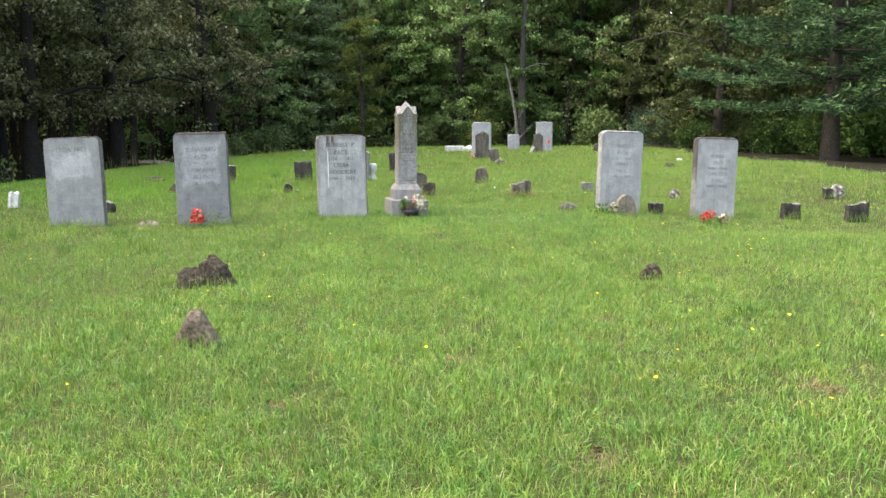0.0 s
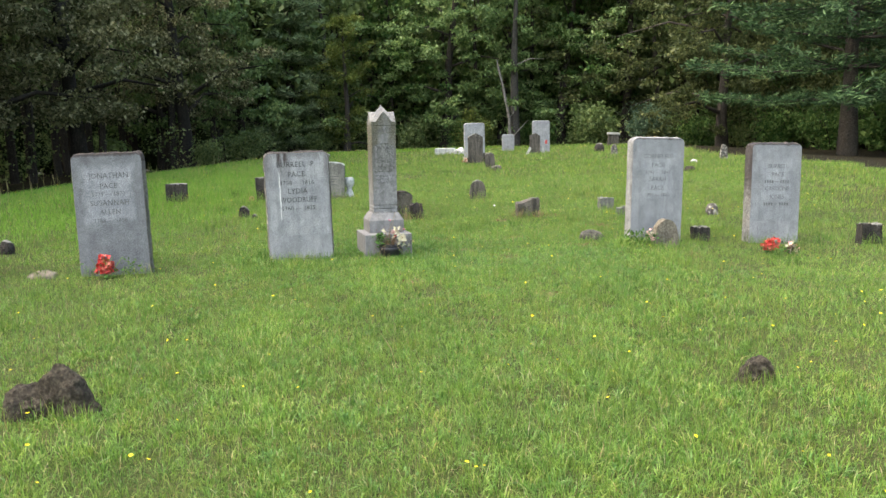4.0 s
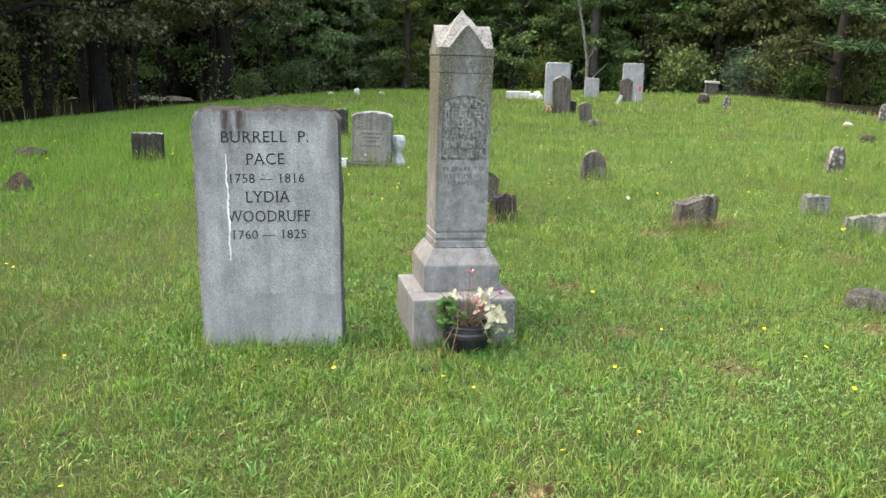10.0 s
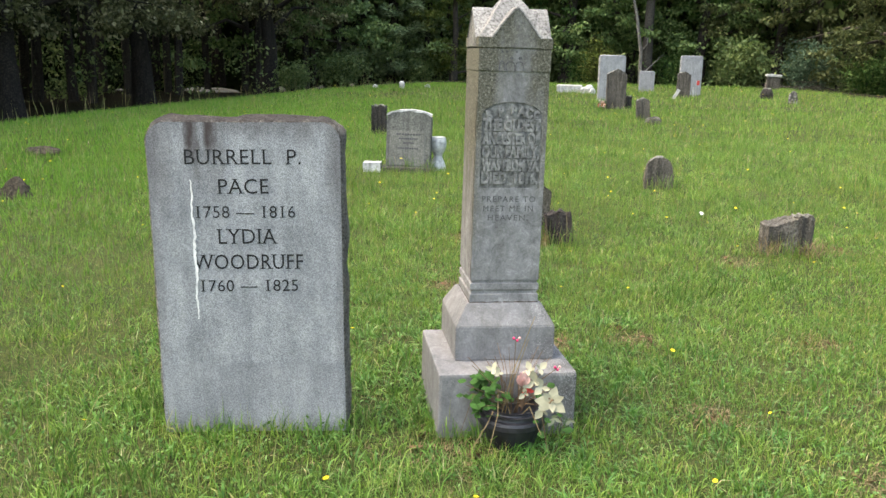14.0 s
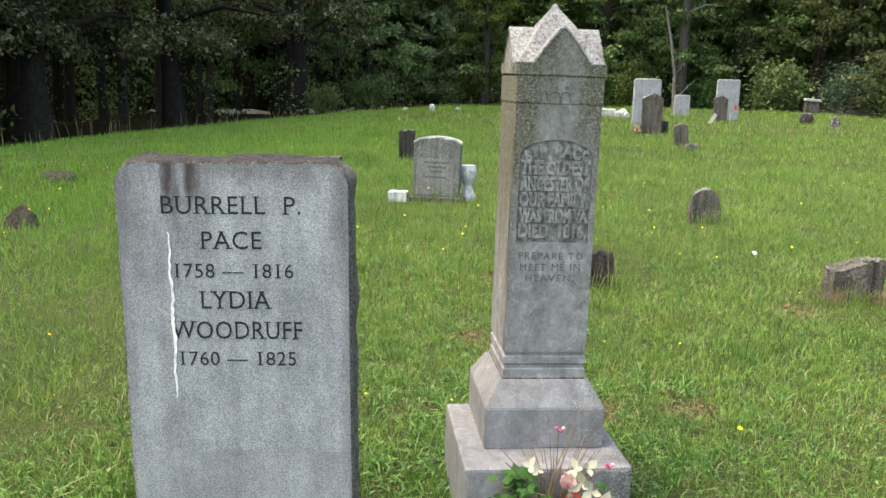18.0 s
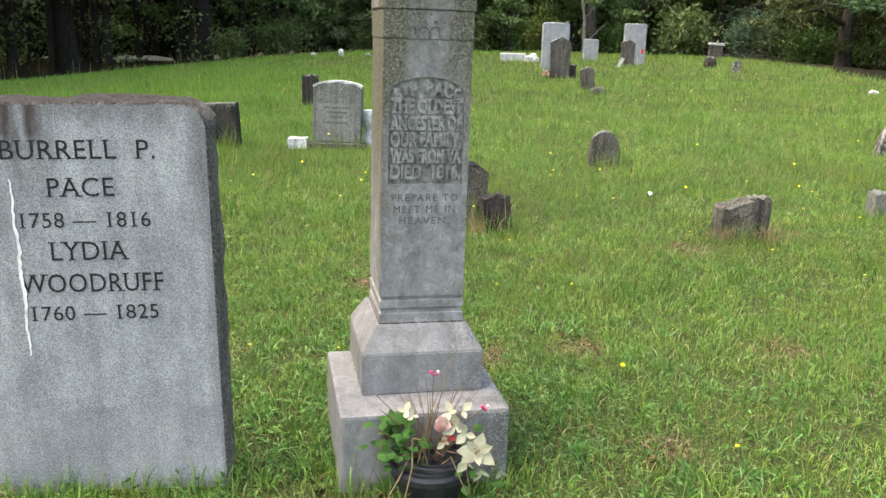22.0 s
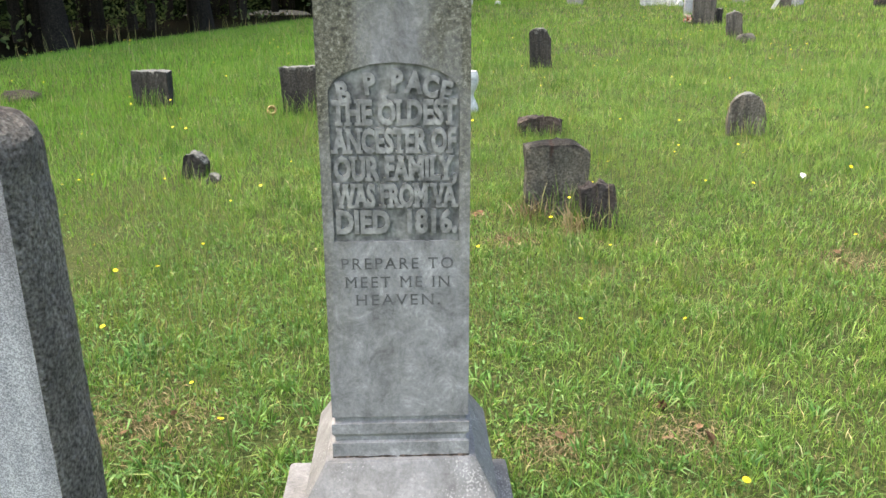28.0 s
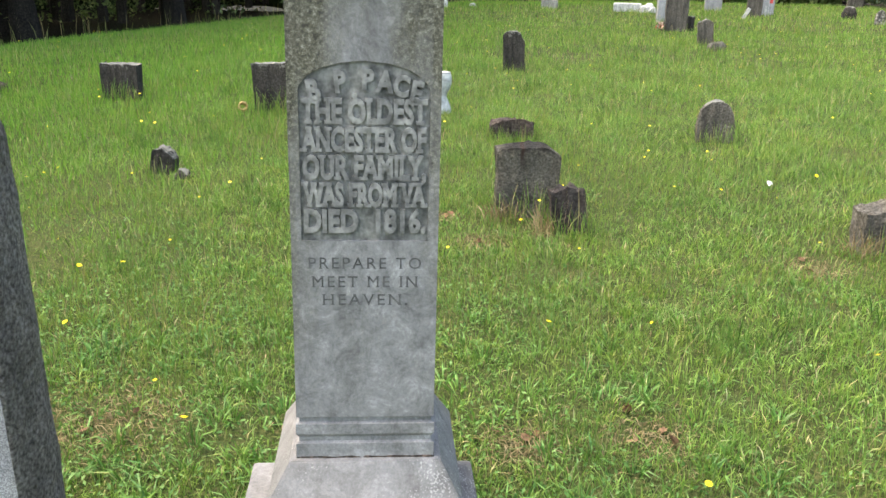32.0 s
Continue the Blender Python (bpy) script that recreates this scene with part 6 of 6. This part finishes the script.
def weeds():
    """Low broad-leaved weeds and grass tufts crowding the foot of the stones."""
    r = np.random.default_rng(71)
    spots = [(2.02, 9.72, 90, 0.08, 0.18, 0.03), (-3.1, 8.2, 50, 0.06, 0.2, 0.022)]
    for x0, y0, x1, y1, k in ((-1.92, 8.8, -1.25, 8.88, 9), (-1.02, 8.98, -0.4, 9.12, 6), (-1.1, 9.1, -1.15, 9.6, 5), (-0.4, 9.1, -0.5, 9.7, 5), (-1.26, 8.9, -1.28, 9.1, 3), (-1.95, 8.8, -2.0, 9.0, 2)):
        spots += [(x0 + (x1 - x0) * q / k, y0 + (y1 - y0) * q / k, 7, 0.035, 0.05, 0.013) for q in range(k + 1)]
    vs, qs, n = [], [], 0
    for x, y, m, spread, height, leaf in spots:
        pts = np.stack([x + r.normal(size=m) * spread, y + r.normal(size=m) * spread * 0.6, floor_at(x, y) + r.uniform(0.0, 1, m) * height], -1)
        v, q = leaves(pts, leaf, 0.5, 1.8, r)
        vs.append(v), qs.append(q + n)
        n += len(v)
    ob = new("weeds", raw_mesh("weeds", np.concatenate(vs), np.concatenate(qs), WEED))
    tagged(ob, "low broad-leaved weeds at the foot of the stones", "weeds", kind="stuff")


weeds()


# ---- yellow flowers ----
def make_yellow():
    root = thing("yellow_flower", Matrix(), "small yellow wildflower standing in the grass", "flower", "yellow wildflowers")
    bm = bmesh.new()
    for k in range(11):
        a = 2 * math.pi * k / 11
        c, s = math.cos(a), math.sin(a)
        w = 0.0042
        vs = [bm.verts.new(p) for p in ((0, 0, 0.16), (c * 0.011 - s * w, s * 0.011 + c * w, 0.163), (c * 0.018, s * 0.018, 0.162), (c * 0.011 + s * w, s * 0.011 - c * w, 0.163))]
        bm.faces.new(vs)
    bmesh.ops.create_icosphere(bm, subdivisions=1, radius=0.006, matrix=Matrix.Translation((0, 0, 0.161)))
    part("petals", bm, YELLOW, root)
    v, q = tube([(0, 0, -0.02), (0.006, 0.002, 0.08), (0, 0, 0.159)], [0.0016, 0.0014, 0.0012], 4)
    part("stem", raw_mesh("stem", v, q, STEM), STEM, root)
    return root


def yellow_flowers():
    r = np.random.default_rng(91)
    first, k = make_yellow(), 0
    while k < 230:
        y = 1.2 + 13 * r.uniform()
        x = r.uniform(-4.2, 4.6)
        if abs(y - 9.2) < 0.5 and abs(x + 1.1) < 0.95:
            continue
        s = r.uniform(0.4, 0.75)
        m = Matrix.Translation((x, y, floor_at(x, y))) @ pose(0, 0, 0, r.normal() * 14, r.normal() * 14, r.uniform(0, 360)) @ Matrix.Diagonal((s, s, s * r.uniform(0.6, 1.1), 1))
        if k == 0:
            first.matrix_world = m
            bpy.context.view_layer.update()
        else:
            copy_thing(first, Matrix()).matrix_basis = m
        k += 1
    # the far ones, past counting
    n = 520
    x, y = r.uniform(-9.5, 11, n), 12 + 30 * r.uniform(size=n) ** 1.3
    ok = ~in_woods(x, y)
    x, y = x[ok], y[ok]
    c = np.stack([x, y, ground_z(x, y) + r.uniform(0.08, 0.24, len(x))], -1)
    s = 0.0095 * r.uniform(0.7, 1.2, len(x))[:, None]
    off = np.array([(1, 0, 0.25), (0.3, 0.9, 0.5), (-0.8, 0.6, 0.4), (-0.8, -0.6, 0), (0.3, -0.9, -0.1)])
    verts = (c[:, None] + off[None] * s[:, None]).reshape(-1, 3)
    ob = new("distant_wildflowers", raw_mesh("distant_wildflowers", verts, np.arange(len(verts)).reshape(-1, 5), YELLOW))
    tagged(ob, "scattered yellow wildflowers over the far turf", "flowers", kind="stuff")


yellow_flowers()


# ---- grass ----
def patchiness(x, y):
    return 0.5 + 0.25 * np.sin(1.9 * x + 0.7 * y) * np.sin(1.3 * y - 0.8 * x) + 0.25 * np.sin(4.3 * x - 2.1 * y + 1) * np.sin(3.7 * y + 1.7 * x)


BARE = [(-1.74, 9.82, 0.19), (-0.52, 10.01, 0.12), (-0.16, 10.17, 0.15), (0.58, 11.92, 0.16), (-1.01, 11.87, 0.14), (0.24, 2.07, 0.1), (2.19, 1.75, 0.14), (1.47, 9.63, 0.14), (-0.84, 8.8, 0.17),
        (0.6, 8.9, 0.1), (-1.2, 10.9, 0.12), (1.9, 11.4, 0.14), (6.9, 28.5, 0.6), (0.12, 9.35, 0.1), (-0.7, 12.1, 0.13), (-1.3, 12.2, 0.1), (1.35, 12.4, 0.1), (0.75, 10.3, 0.12), (-0.3, 7.6, 0.1), (0.9, 7.2, 0.1), (1.2, 3.1, 0.12), (-0.6, 1.3, 0.1), (0.9, 0.7, 0.12)]


def reach(x, y):
    """How near to the trodden line, seen ahead, a place on the turf lies."""
    return np.maximum(np.maximum(2.6, np.abs(x + 0.1) / 0.5), y - 7.85)


def field_height(y):
    return np.interp(y, (0, 4, 7, 10.8, 13.4, 22, 40), (0.075, 0.07, 0.06, 0.05, 0.07, 0.09, 0.12))


def blades(x, y, height, width, r, bend=0.5, az=None, three=False):
    """Arrays for grass blades: folded leaves of four corners, or slim triangles for those far off."""
    n = len(x)
    base = np.stack([x, y, ground_z(x, y) - 0.008], -1)
    az = r.uniform(0, 6.283, n) if az is None else az
    way = np.stack([np.cos(az), np.sin(az), np.zeros(n)], -1)
    az2 = r.uniform(0, 6.283, n)
    side = np.stack([np.cos(az2), np.sin(az2), np.zeros(n)], -1)
    h = np.asarray(height)[:, None]
    lean = r.uniform(0.1, 1.0, n)[:, None] * bend * h
    up = np.array([0, 0, 1.0])
    w = (width * r.uniform(0.6, 1.3, n))[:, None] * 0.5
    tip = base + up * h * (1 - 0.3 * np.minimum(1.6, lean / h) ** 2) + way * lean
    if three:
        return np.stack([base + side * w, tip, base - side * w], 1).reshape(-1, 3), np.arange(3 * n).reshape(-1, 3)
    mid = base + up * h * 0.55 + way * lean * 0.35
    return np.stack([base + side * w * 0.5, mid + side * w, tip, mid - side * w], 1).reshape(-1, 3), np.arange(4 * n).reshape(-1, 4)


def thinned(r, x, y):
    ok = ~in_woods(x, y)
    for bx, by, br in BARE:
        d = np.hypot(x - bx, (y - by) * 0.8)
        ok &= r.uniform(size=len(x)) < np.clip((d / br) ** 1.6, 0.12, 1)
    return ok


def scatter(r, n, x0, x1, y0, y1):
    x, y = r.uniform(x0, x1, n), r.uniform(y0, y1, n)
    ok = thinned(r, x, y)
    return x[ok], y[ok]


def band(r, per, d0, d1, each, spread):
    """Tufts in the strip of turf that lies between two distances: x, y and the way outward from each tuft's heart."""
    x0, x1, y0, y1 = max(-13, -0.5 * d1 - 0.2), min(12, 0.5 * d1), -0.4, min(50, 7.85 + d1)
    n = int(per * (x1 - x0) * (y1 - y0) / each)
    x, y = r.uniform(x0, x1, n), r.uniform(y0, y1, n)
    d = reach(x, y)
    ok = (d >= d0) & (d < d1)
    x, y = x[ok], y[ok]
    ok = thinned(r, x, y) & (r.uniform(size=len(x)) < 0.5 + 0.75 * patchiness(1.7 * x + 2, 1.7 * y))
    x, y = np.repeat(x[ok], each), np.repeat(y[ok], each)
    dx, dy = r.normal(size=len(x)) * spread, r.normal(size=len(x)) * spread
    return x + dx, y + dy, np.arctan2(dy, dx) + r.normal(size=len(x)) * 0.9


def stuff(name, sets, mat, label, category="grass"):
    vs, qs, n = [], [], 0
    for v, q in sets:
        vs.append(v), qs.append(q + n)
        n += len(v)
    tagged(new(name, raw_mesh(name, np.concatenate(vs), np.concatenate(qs), mat)), label, category, kind="stuff")


FEET = ((-1.57, 8.905, 0.33, 12.5, 230, 0.1), (-0.746, 9.302, 0.29, 17.5, 260, 0.1), (-3.31, 8.36, 0.34, 9, 170, 0.12), (-4.935, 8.21, 0.35, 7.5, 170, 0.13),
        (2.351, 10.287, 0.32, 12.4, 170, 0.12), (3.849, 10.65, 0.33, 12, 170, 0.13), (0.97, 12.28, 0.2, 12, 110, 0.12), (-0.86, 12.42, 0.18, 14, 120, 0.2),
        (-0.57, 12.2, 0.12, 16, 70, 0.17), (0.29, 14.58, 0.15, 4, 80, 0.16), (-5.05, 14.98, 0.18, 6, 90, 0.2), (-3.36, 14.68, 0.17, 4, 90, 0.22),
        (-1.23, 14.28, 0.16, 8, 70, 0.12), (-2.29, 14.95, 0.26, 6, 120, 0.18), (2.22, 13.2, 0.12, 8, 80, 0.15), (2.45, 12.55, 0.2, -6, 110, 0.15), (1.6, 10.06, 0.15, 5, 90, 0.09),
        (2.4, 9.82, 0.12, 12, 70, 0.12), (5.02, 10.6, 0.14, 5, 90, 0.16), (5.91, 10.36, 0.17, 5, 100, 0.17), (6.6, 12.98, 0.2, 0, 90, 0.15), (2.96, 10.46, 0.1, 8, 50, 0.13), (-1.385, 2.5, 0.18, 8, 120, 0.11),
        (-1.95, 4.4, 0.25, 0, 140, 0.12), (1.86, 4.83, 0.11, 10, 60, 0.1))


def grass():
    r = np.random.default_rng(101)
    near, far = [], []
    for per, d0, d1, w, bend, each, spread, three in ((7200, 2.6, 3.4, 0.0034, 1.25, 14, 0.028, False), (4700, 3.4, 5.0, 0.0042, 1.2, 12, 0.032, False), (4000, 5.0, 8.0, 0.0049, 1.25, 10, 0.04, True),
                                                      (2300, 8.0, 12.0, 0.006, 1.1, 10, 0.055, True), (460, 12.0, 20.0, 0.012, 0.6, 8, 0.09, True), (112, 20.0, 45.0, 0.02, 0.55, 6, 0.16, True)):
        x, y, az = band(r, per, d0, d1, each, spread)
        h = field_height(y) * (0.5 + 0.95 * patchiness(x, y)) * r.uniform(0.4, 1.35, len(x))
        (far if three else near).append(blades(x, y, h, np.full(len(x), w), r, bend, az, three))
    for fx, fy, half, yaw, m, tall in FEET:
        u, depth = r.uniform(-1.1, 1.1, m) * half, np.where(r.uniform(size=m) < 0.75, -1, 1) * (0.09 + 0.05 * np.abs(r.normal(size=m)))
        if half == 0.29:
            depth = np.where(depth < 0, -0.05, 0.0) + np.sign(depth) * (0.29 + 0.04 * np.abs(r.normal(size=m)))
        c, d = math.cos(math.radians(yaw)), math.sin(math.radians(yaw))
        x, y = fx + u * c - depth * d, fy + u * d + depth * c
        near.append(blades(x, y, tall * r.uniform(0.4, 1.3, m), np.full(m, 0.0038), r, 0.6))
    for n, x0, x1, y0, y1 in ((16000, -11, 11, -8, -0.3), (6000, -13, -6, -0.3, 10), (6000, 6, 13, -0.3, 10)):
        x, y = scatter(r, n, x0, x1, y0, y1)
        far.append(blades(x, y, r.uniform(0.04, 0.13, len(x)), np.full(len(x), 0.012), r, 1.0, None, True))
    stuff("grass", near, GRASS, "short mixed lawn grass in loose tufts")
    stuff("distant_grass", far, GRASS, "fine lawn grass over the wider field")

    # broad-bladed crabgrass, lying out flat from each root
    x, y = scatter(r, 1500, -2.4, 2.4, 0.2, 10.9)
    x2, y2 = scatter(r, 200, -2.6, 0.2, 8.6, 10.6)
    foot = [(fx + r.normal() * half * 1.3, fy + r.normal() * 0.28) for fx, fy, half, *_ in FEET[:2] for _ in range(70)]
    x, y = np.concatenate([x, x2, [p[0] for p in foot]]), np.concatenate([y, y2, [p[1] for p in foot]])
    keep = r.uniform(size=len(x)) < np.clip(1.9 * patchiness(0.8 * x + 5, 0.8 * y + 1) - 0.3, 0.08, 1)
    x, y = x[keep], y[keep]
    k = 15
    az = r.uniform(0, 6.283, len(x) * k)
    x, y = np.repeat(x, k), np.repeat(y, k)
    x, y = x + np.cos(az) * 0.012, y + np.sin(az) * 0.012
    stuff("crabgrass", [blades(x, y, r.uniform(0.035, 0.085, len(x)), np.full(len(x), 0.0068), r, 1.7, az)], CRABGRASS, "broad-bladed crabgrass tufts lying in the lawn")

    # fine upright grass with a brownish bloom, in stands
    sets = []
    for n, x0, x1, y0, y1, lo, hi, w in ((38000, -2.6, 2.6, 0.3, 11, 0.06, 0.15, 0.0022), (40000, -4.5, 5, 10, 15, 0.07, 0.16, 0.0027), (34000, -9, 9, 13, 24, 0.09, 0.2, 0.005), (9000, -11, 10, 23, 46, 0.12, 0.26, 0.01), (9000, -6, 6, 1, 9, 0.07, 0.17, 0.0038)):
        x, y = scatter(r, n // 6, x0, x1, y0, y1)
        keep = r.uniform(size=len(x)) < np.clip(2.0 * patchiness(0.55 * x + 1, 0.55 * y + 4) - 0.35, 0.06, 1)
        x, y = np.repeat(x[keep], 6), np.repeat(y[keep], 6)
        x, y = x + r.normal(size=len(x)) * 0.03, y + r.normal(size=len(x)) * 0.03
        sets.append(blades(x, y, r.uniform(lo, hi, len(x)), np.full(len(x), w), r, 0.35, None, True))
    stuff("wispy_grass", sets, WISPY, "fine upright grass with a brownish bloom")

    # dark stout tussocks standing out of the turf
    x, y = np.concatenate([[0.42, 0.78, 0.2, 1.5, -2.4, 2.9], r.uniform(-5, 5, 60)]), np.concatenate([[11.2, 11.25, 10.9, 11.6, 12.2, 12.6], r.uniform(2, 22, 60)])
    x, y = np.repeat(x, 34), np.repeat(y, 34)
    x, y = x + r.normal(size=len(x)) * 0.05, y + r.normal(size=len(x)) * 0.04
    stuff("tussocks", [blades(x, y, r.uniform(0.08, 0.2, len(x)), np.full(len(x), 0.0046), r, 0.7)], WEED, "darker stout grass tussocks in the lawn")

    # fresh long grass beside the wood; its brighter green holds the sunlit band
    y = r.uniform(11, 46, 26000)
    x = forest_edge(y) + np.abs(r.normal(size=26000)) * 1.9 - 0.9
    x, y = np.concatenate([x, r.triangular(-9, -6.0, -2.2, 30000)]), np.concatenate([y, r.triangular(8.8, 13.0, 30, 30000)])
    ok = thinned(r, x, y)
    x, y = x[ok], y[ok]
    stuff("long_grass", [blades(x, y, r.uniform(0.05, 0.14, len(x)), 0.004 + 0.0003 * y, r, 0.6, None, True)], LUSH_SUNLIT, "fresh long grass, its green brightened for the sunlit band beside the wood")

    x, y = scatter(r, 60000, -4.4, 5, -0.2, 13.5)
    x1, y1 = scatter(r, 46000, -2.6, 2.8, 7.6, 11.6)
    x, y = np.concatenate([x, x1]), np.concatenate([y, y1])
    keep = r.uniform(size=len(x)) < np.clip(1.8 * patchiness(x * 0.7 + 3, y * 0.7) - 0.45, 0.04, 1)
    x, y = x[keep], y[keep]
    v, q = leaves(np.stack([x, y, ground_z(x, y) + r.uniform(0.0, 0.04, len(x))], -1), 0.0098, 0.7, 1.9, r)
    stuff("clover", [(v, q)], CLOVER, "low clover and broad-leaved weeds in the lawn", "weeds")

    sets = []
    x, y = scatter(r, 5000, -9.5, 12, 9.5, 40)
    sets.append(blades(x, y, r.uniform(0.12, 0.26, len(x)), 0.002 + 0.00014 * y, r, 0.3))
    x, y = scatter(r, 2600, -5, 5.5, 0.5, 10.5)
    sets.append(blades(x, y, r.uniform(0.09, 0.22, len(x)), np.full(len(x), 0.0022), r, 0.35))
    y = r.uniform(13, 45, 190)
    x = forest_edge(y) + 0.3 + np.abs(r.normal(size=190)) * 0.9
    sets.append(blades(x, y, r.uniform(0.25, 0.6, 190), np.full(190, 0.009), r, 0.3))
    x, y = np.concatenate([r.uniform(-2.75, -2.1, 9), r.uniform(-4.2, 4.2, 60)]), np.concatenate([r.uniform(8.1, 8.8, 9), r.uniform(4, 11, 60)])
    sets.append(blades(x, y, r.uniform(0.2, 0.42, 69), np.full(69, 0.0036), r, 1.3))
    for fx, fy, half, m, tall in ((-0.86, 12.28, 0.17, 16, 0.2), (-0.58, 12.12, 0.1, 14, 0.27), (0.98, 12.16, 0.15, 12, 0.17), (0.27, 14.5, 0.14, 9, 0.17), (-3.36, 14.58, 0.17, 12, 0.2), (-5.05, 14.88, 0.18, 10, 0.2), (-3.2, 12.5, 0.1, 7, 0.14)):
        sets.append(blades(fx + r.uniform(-1, 1, m) * half, fy + r.normal(size=m) * 0.02, tall * r.uniform(0.5, 1.25, m), np.full(m, 0.0042), r, 0.3))
    stuff("seed_stalks", sets, STALKS, "thin straw-coloured seed stalks in the grass")

    # dead blades and thatch lying on the soil
    c = [np.stack([bx + r.normal(size=int(3600 * br)) * br * 0.6, by + r.normal(size=int(3600 * br)) * br * 0.65], -1) for bx, by, br in BARE]
    x, y = r.uniform(-2.8, 2.8, 30000), r.uniform(0.0, 12.5, 30000)
    keep = r.uniform(size=len(x)) < np.clip(1.5 * patchiness(1.3 * x + 7, 1.3 * y + 2) - 0.35, 0.05, 1)
    c = np.concatenate(c + [np.stack([x[keep], y[keep]], -1)])
    dead = np.array([(-0.69, 12.1, 0.03), (-0.97, 12.2, 0.06), (1.13, 12.14, 0.05), (0.84, 12.13, 0.05)]).repeat(60, 0)
    tuft = blades(dead[:, 0] + r.normal(size=240) * dead[:, 2], dead[:, 1] + r.normal(size=240) * 0.025, r.uniform(0.09, 0.2, 240), np.full(240, 0.005), r, 1.2)
    stuff("dry_grass", [tuft, blades(c[:, 0], c[:, 1], r.uniform(0.012, 0.045, len(c)), np.full(len(c), 0.0038), r, 2.6)], STRAW, "dead straw and thatch on the bare earth")


grass()


def fallen_leaves():
    """Curled dead leaves on the bare spots."""
    r = np.random.default_rng(111)
    first, k = None, 0
    for bx, by, br in BARE:
        for _ in range(4 if br < 0.4 else 0):
            x, y = bx + r.normal() * br * 0.6, by + r.normal() * br * 0.5
            if first is None:
                bm = bmesh.new()
                petal(bm, Vector((-0.02, 0, 0)), Vector((1, 0, 0)), Vector((0, 1, 0)), Vector((0, 0, 0.016)), 0.05, 0.36)
                bmesh.ops.solidify(bm, geom=list(bm.faces), thickness=0.0008)
                first = tagged(part("fallen_leaf", bm, DEADLEAF), "curled brown dead leaf on the soil", "leaf", "dead leaves")
                ob = first
            else:
                ob = copy_thing(first, Matrix())
            s = r.uniform(0.5, 1.1)
            ob.matrix_basis = Matrix.Translation((x, y, floor_at(x, y) + 0.012)) @ pose(0, 0, 0, r.normal() * 22, r.normal() * 22, r.uniform(0, 360)) @ Matrix.Diagonal((s, s, s, 1))


fallen_leaves()
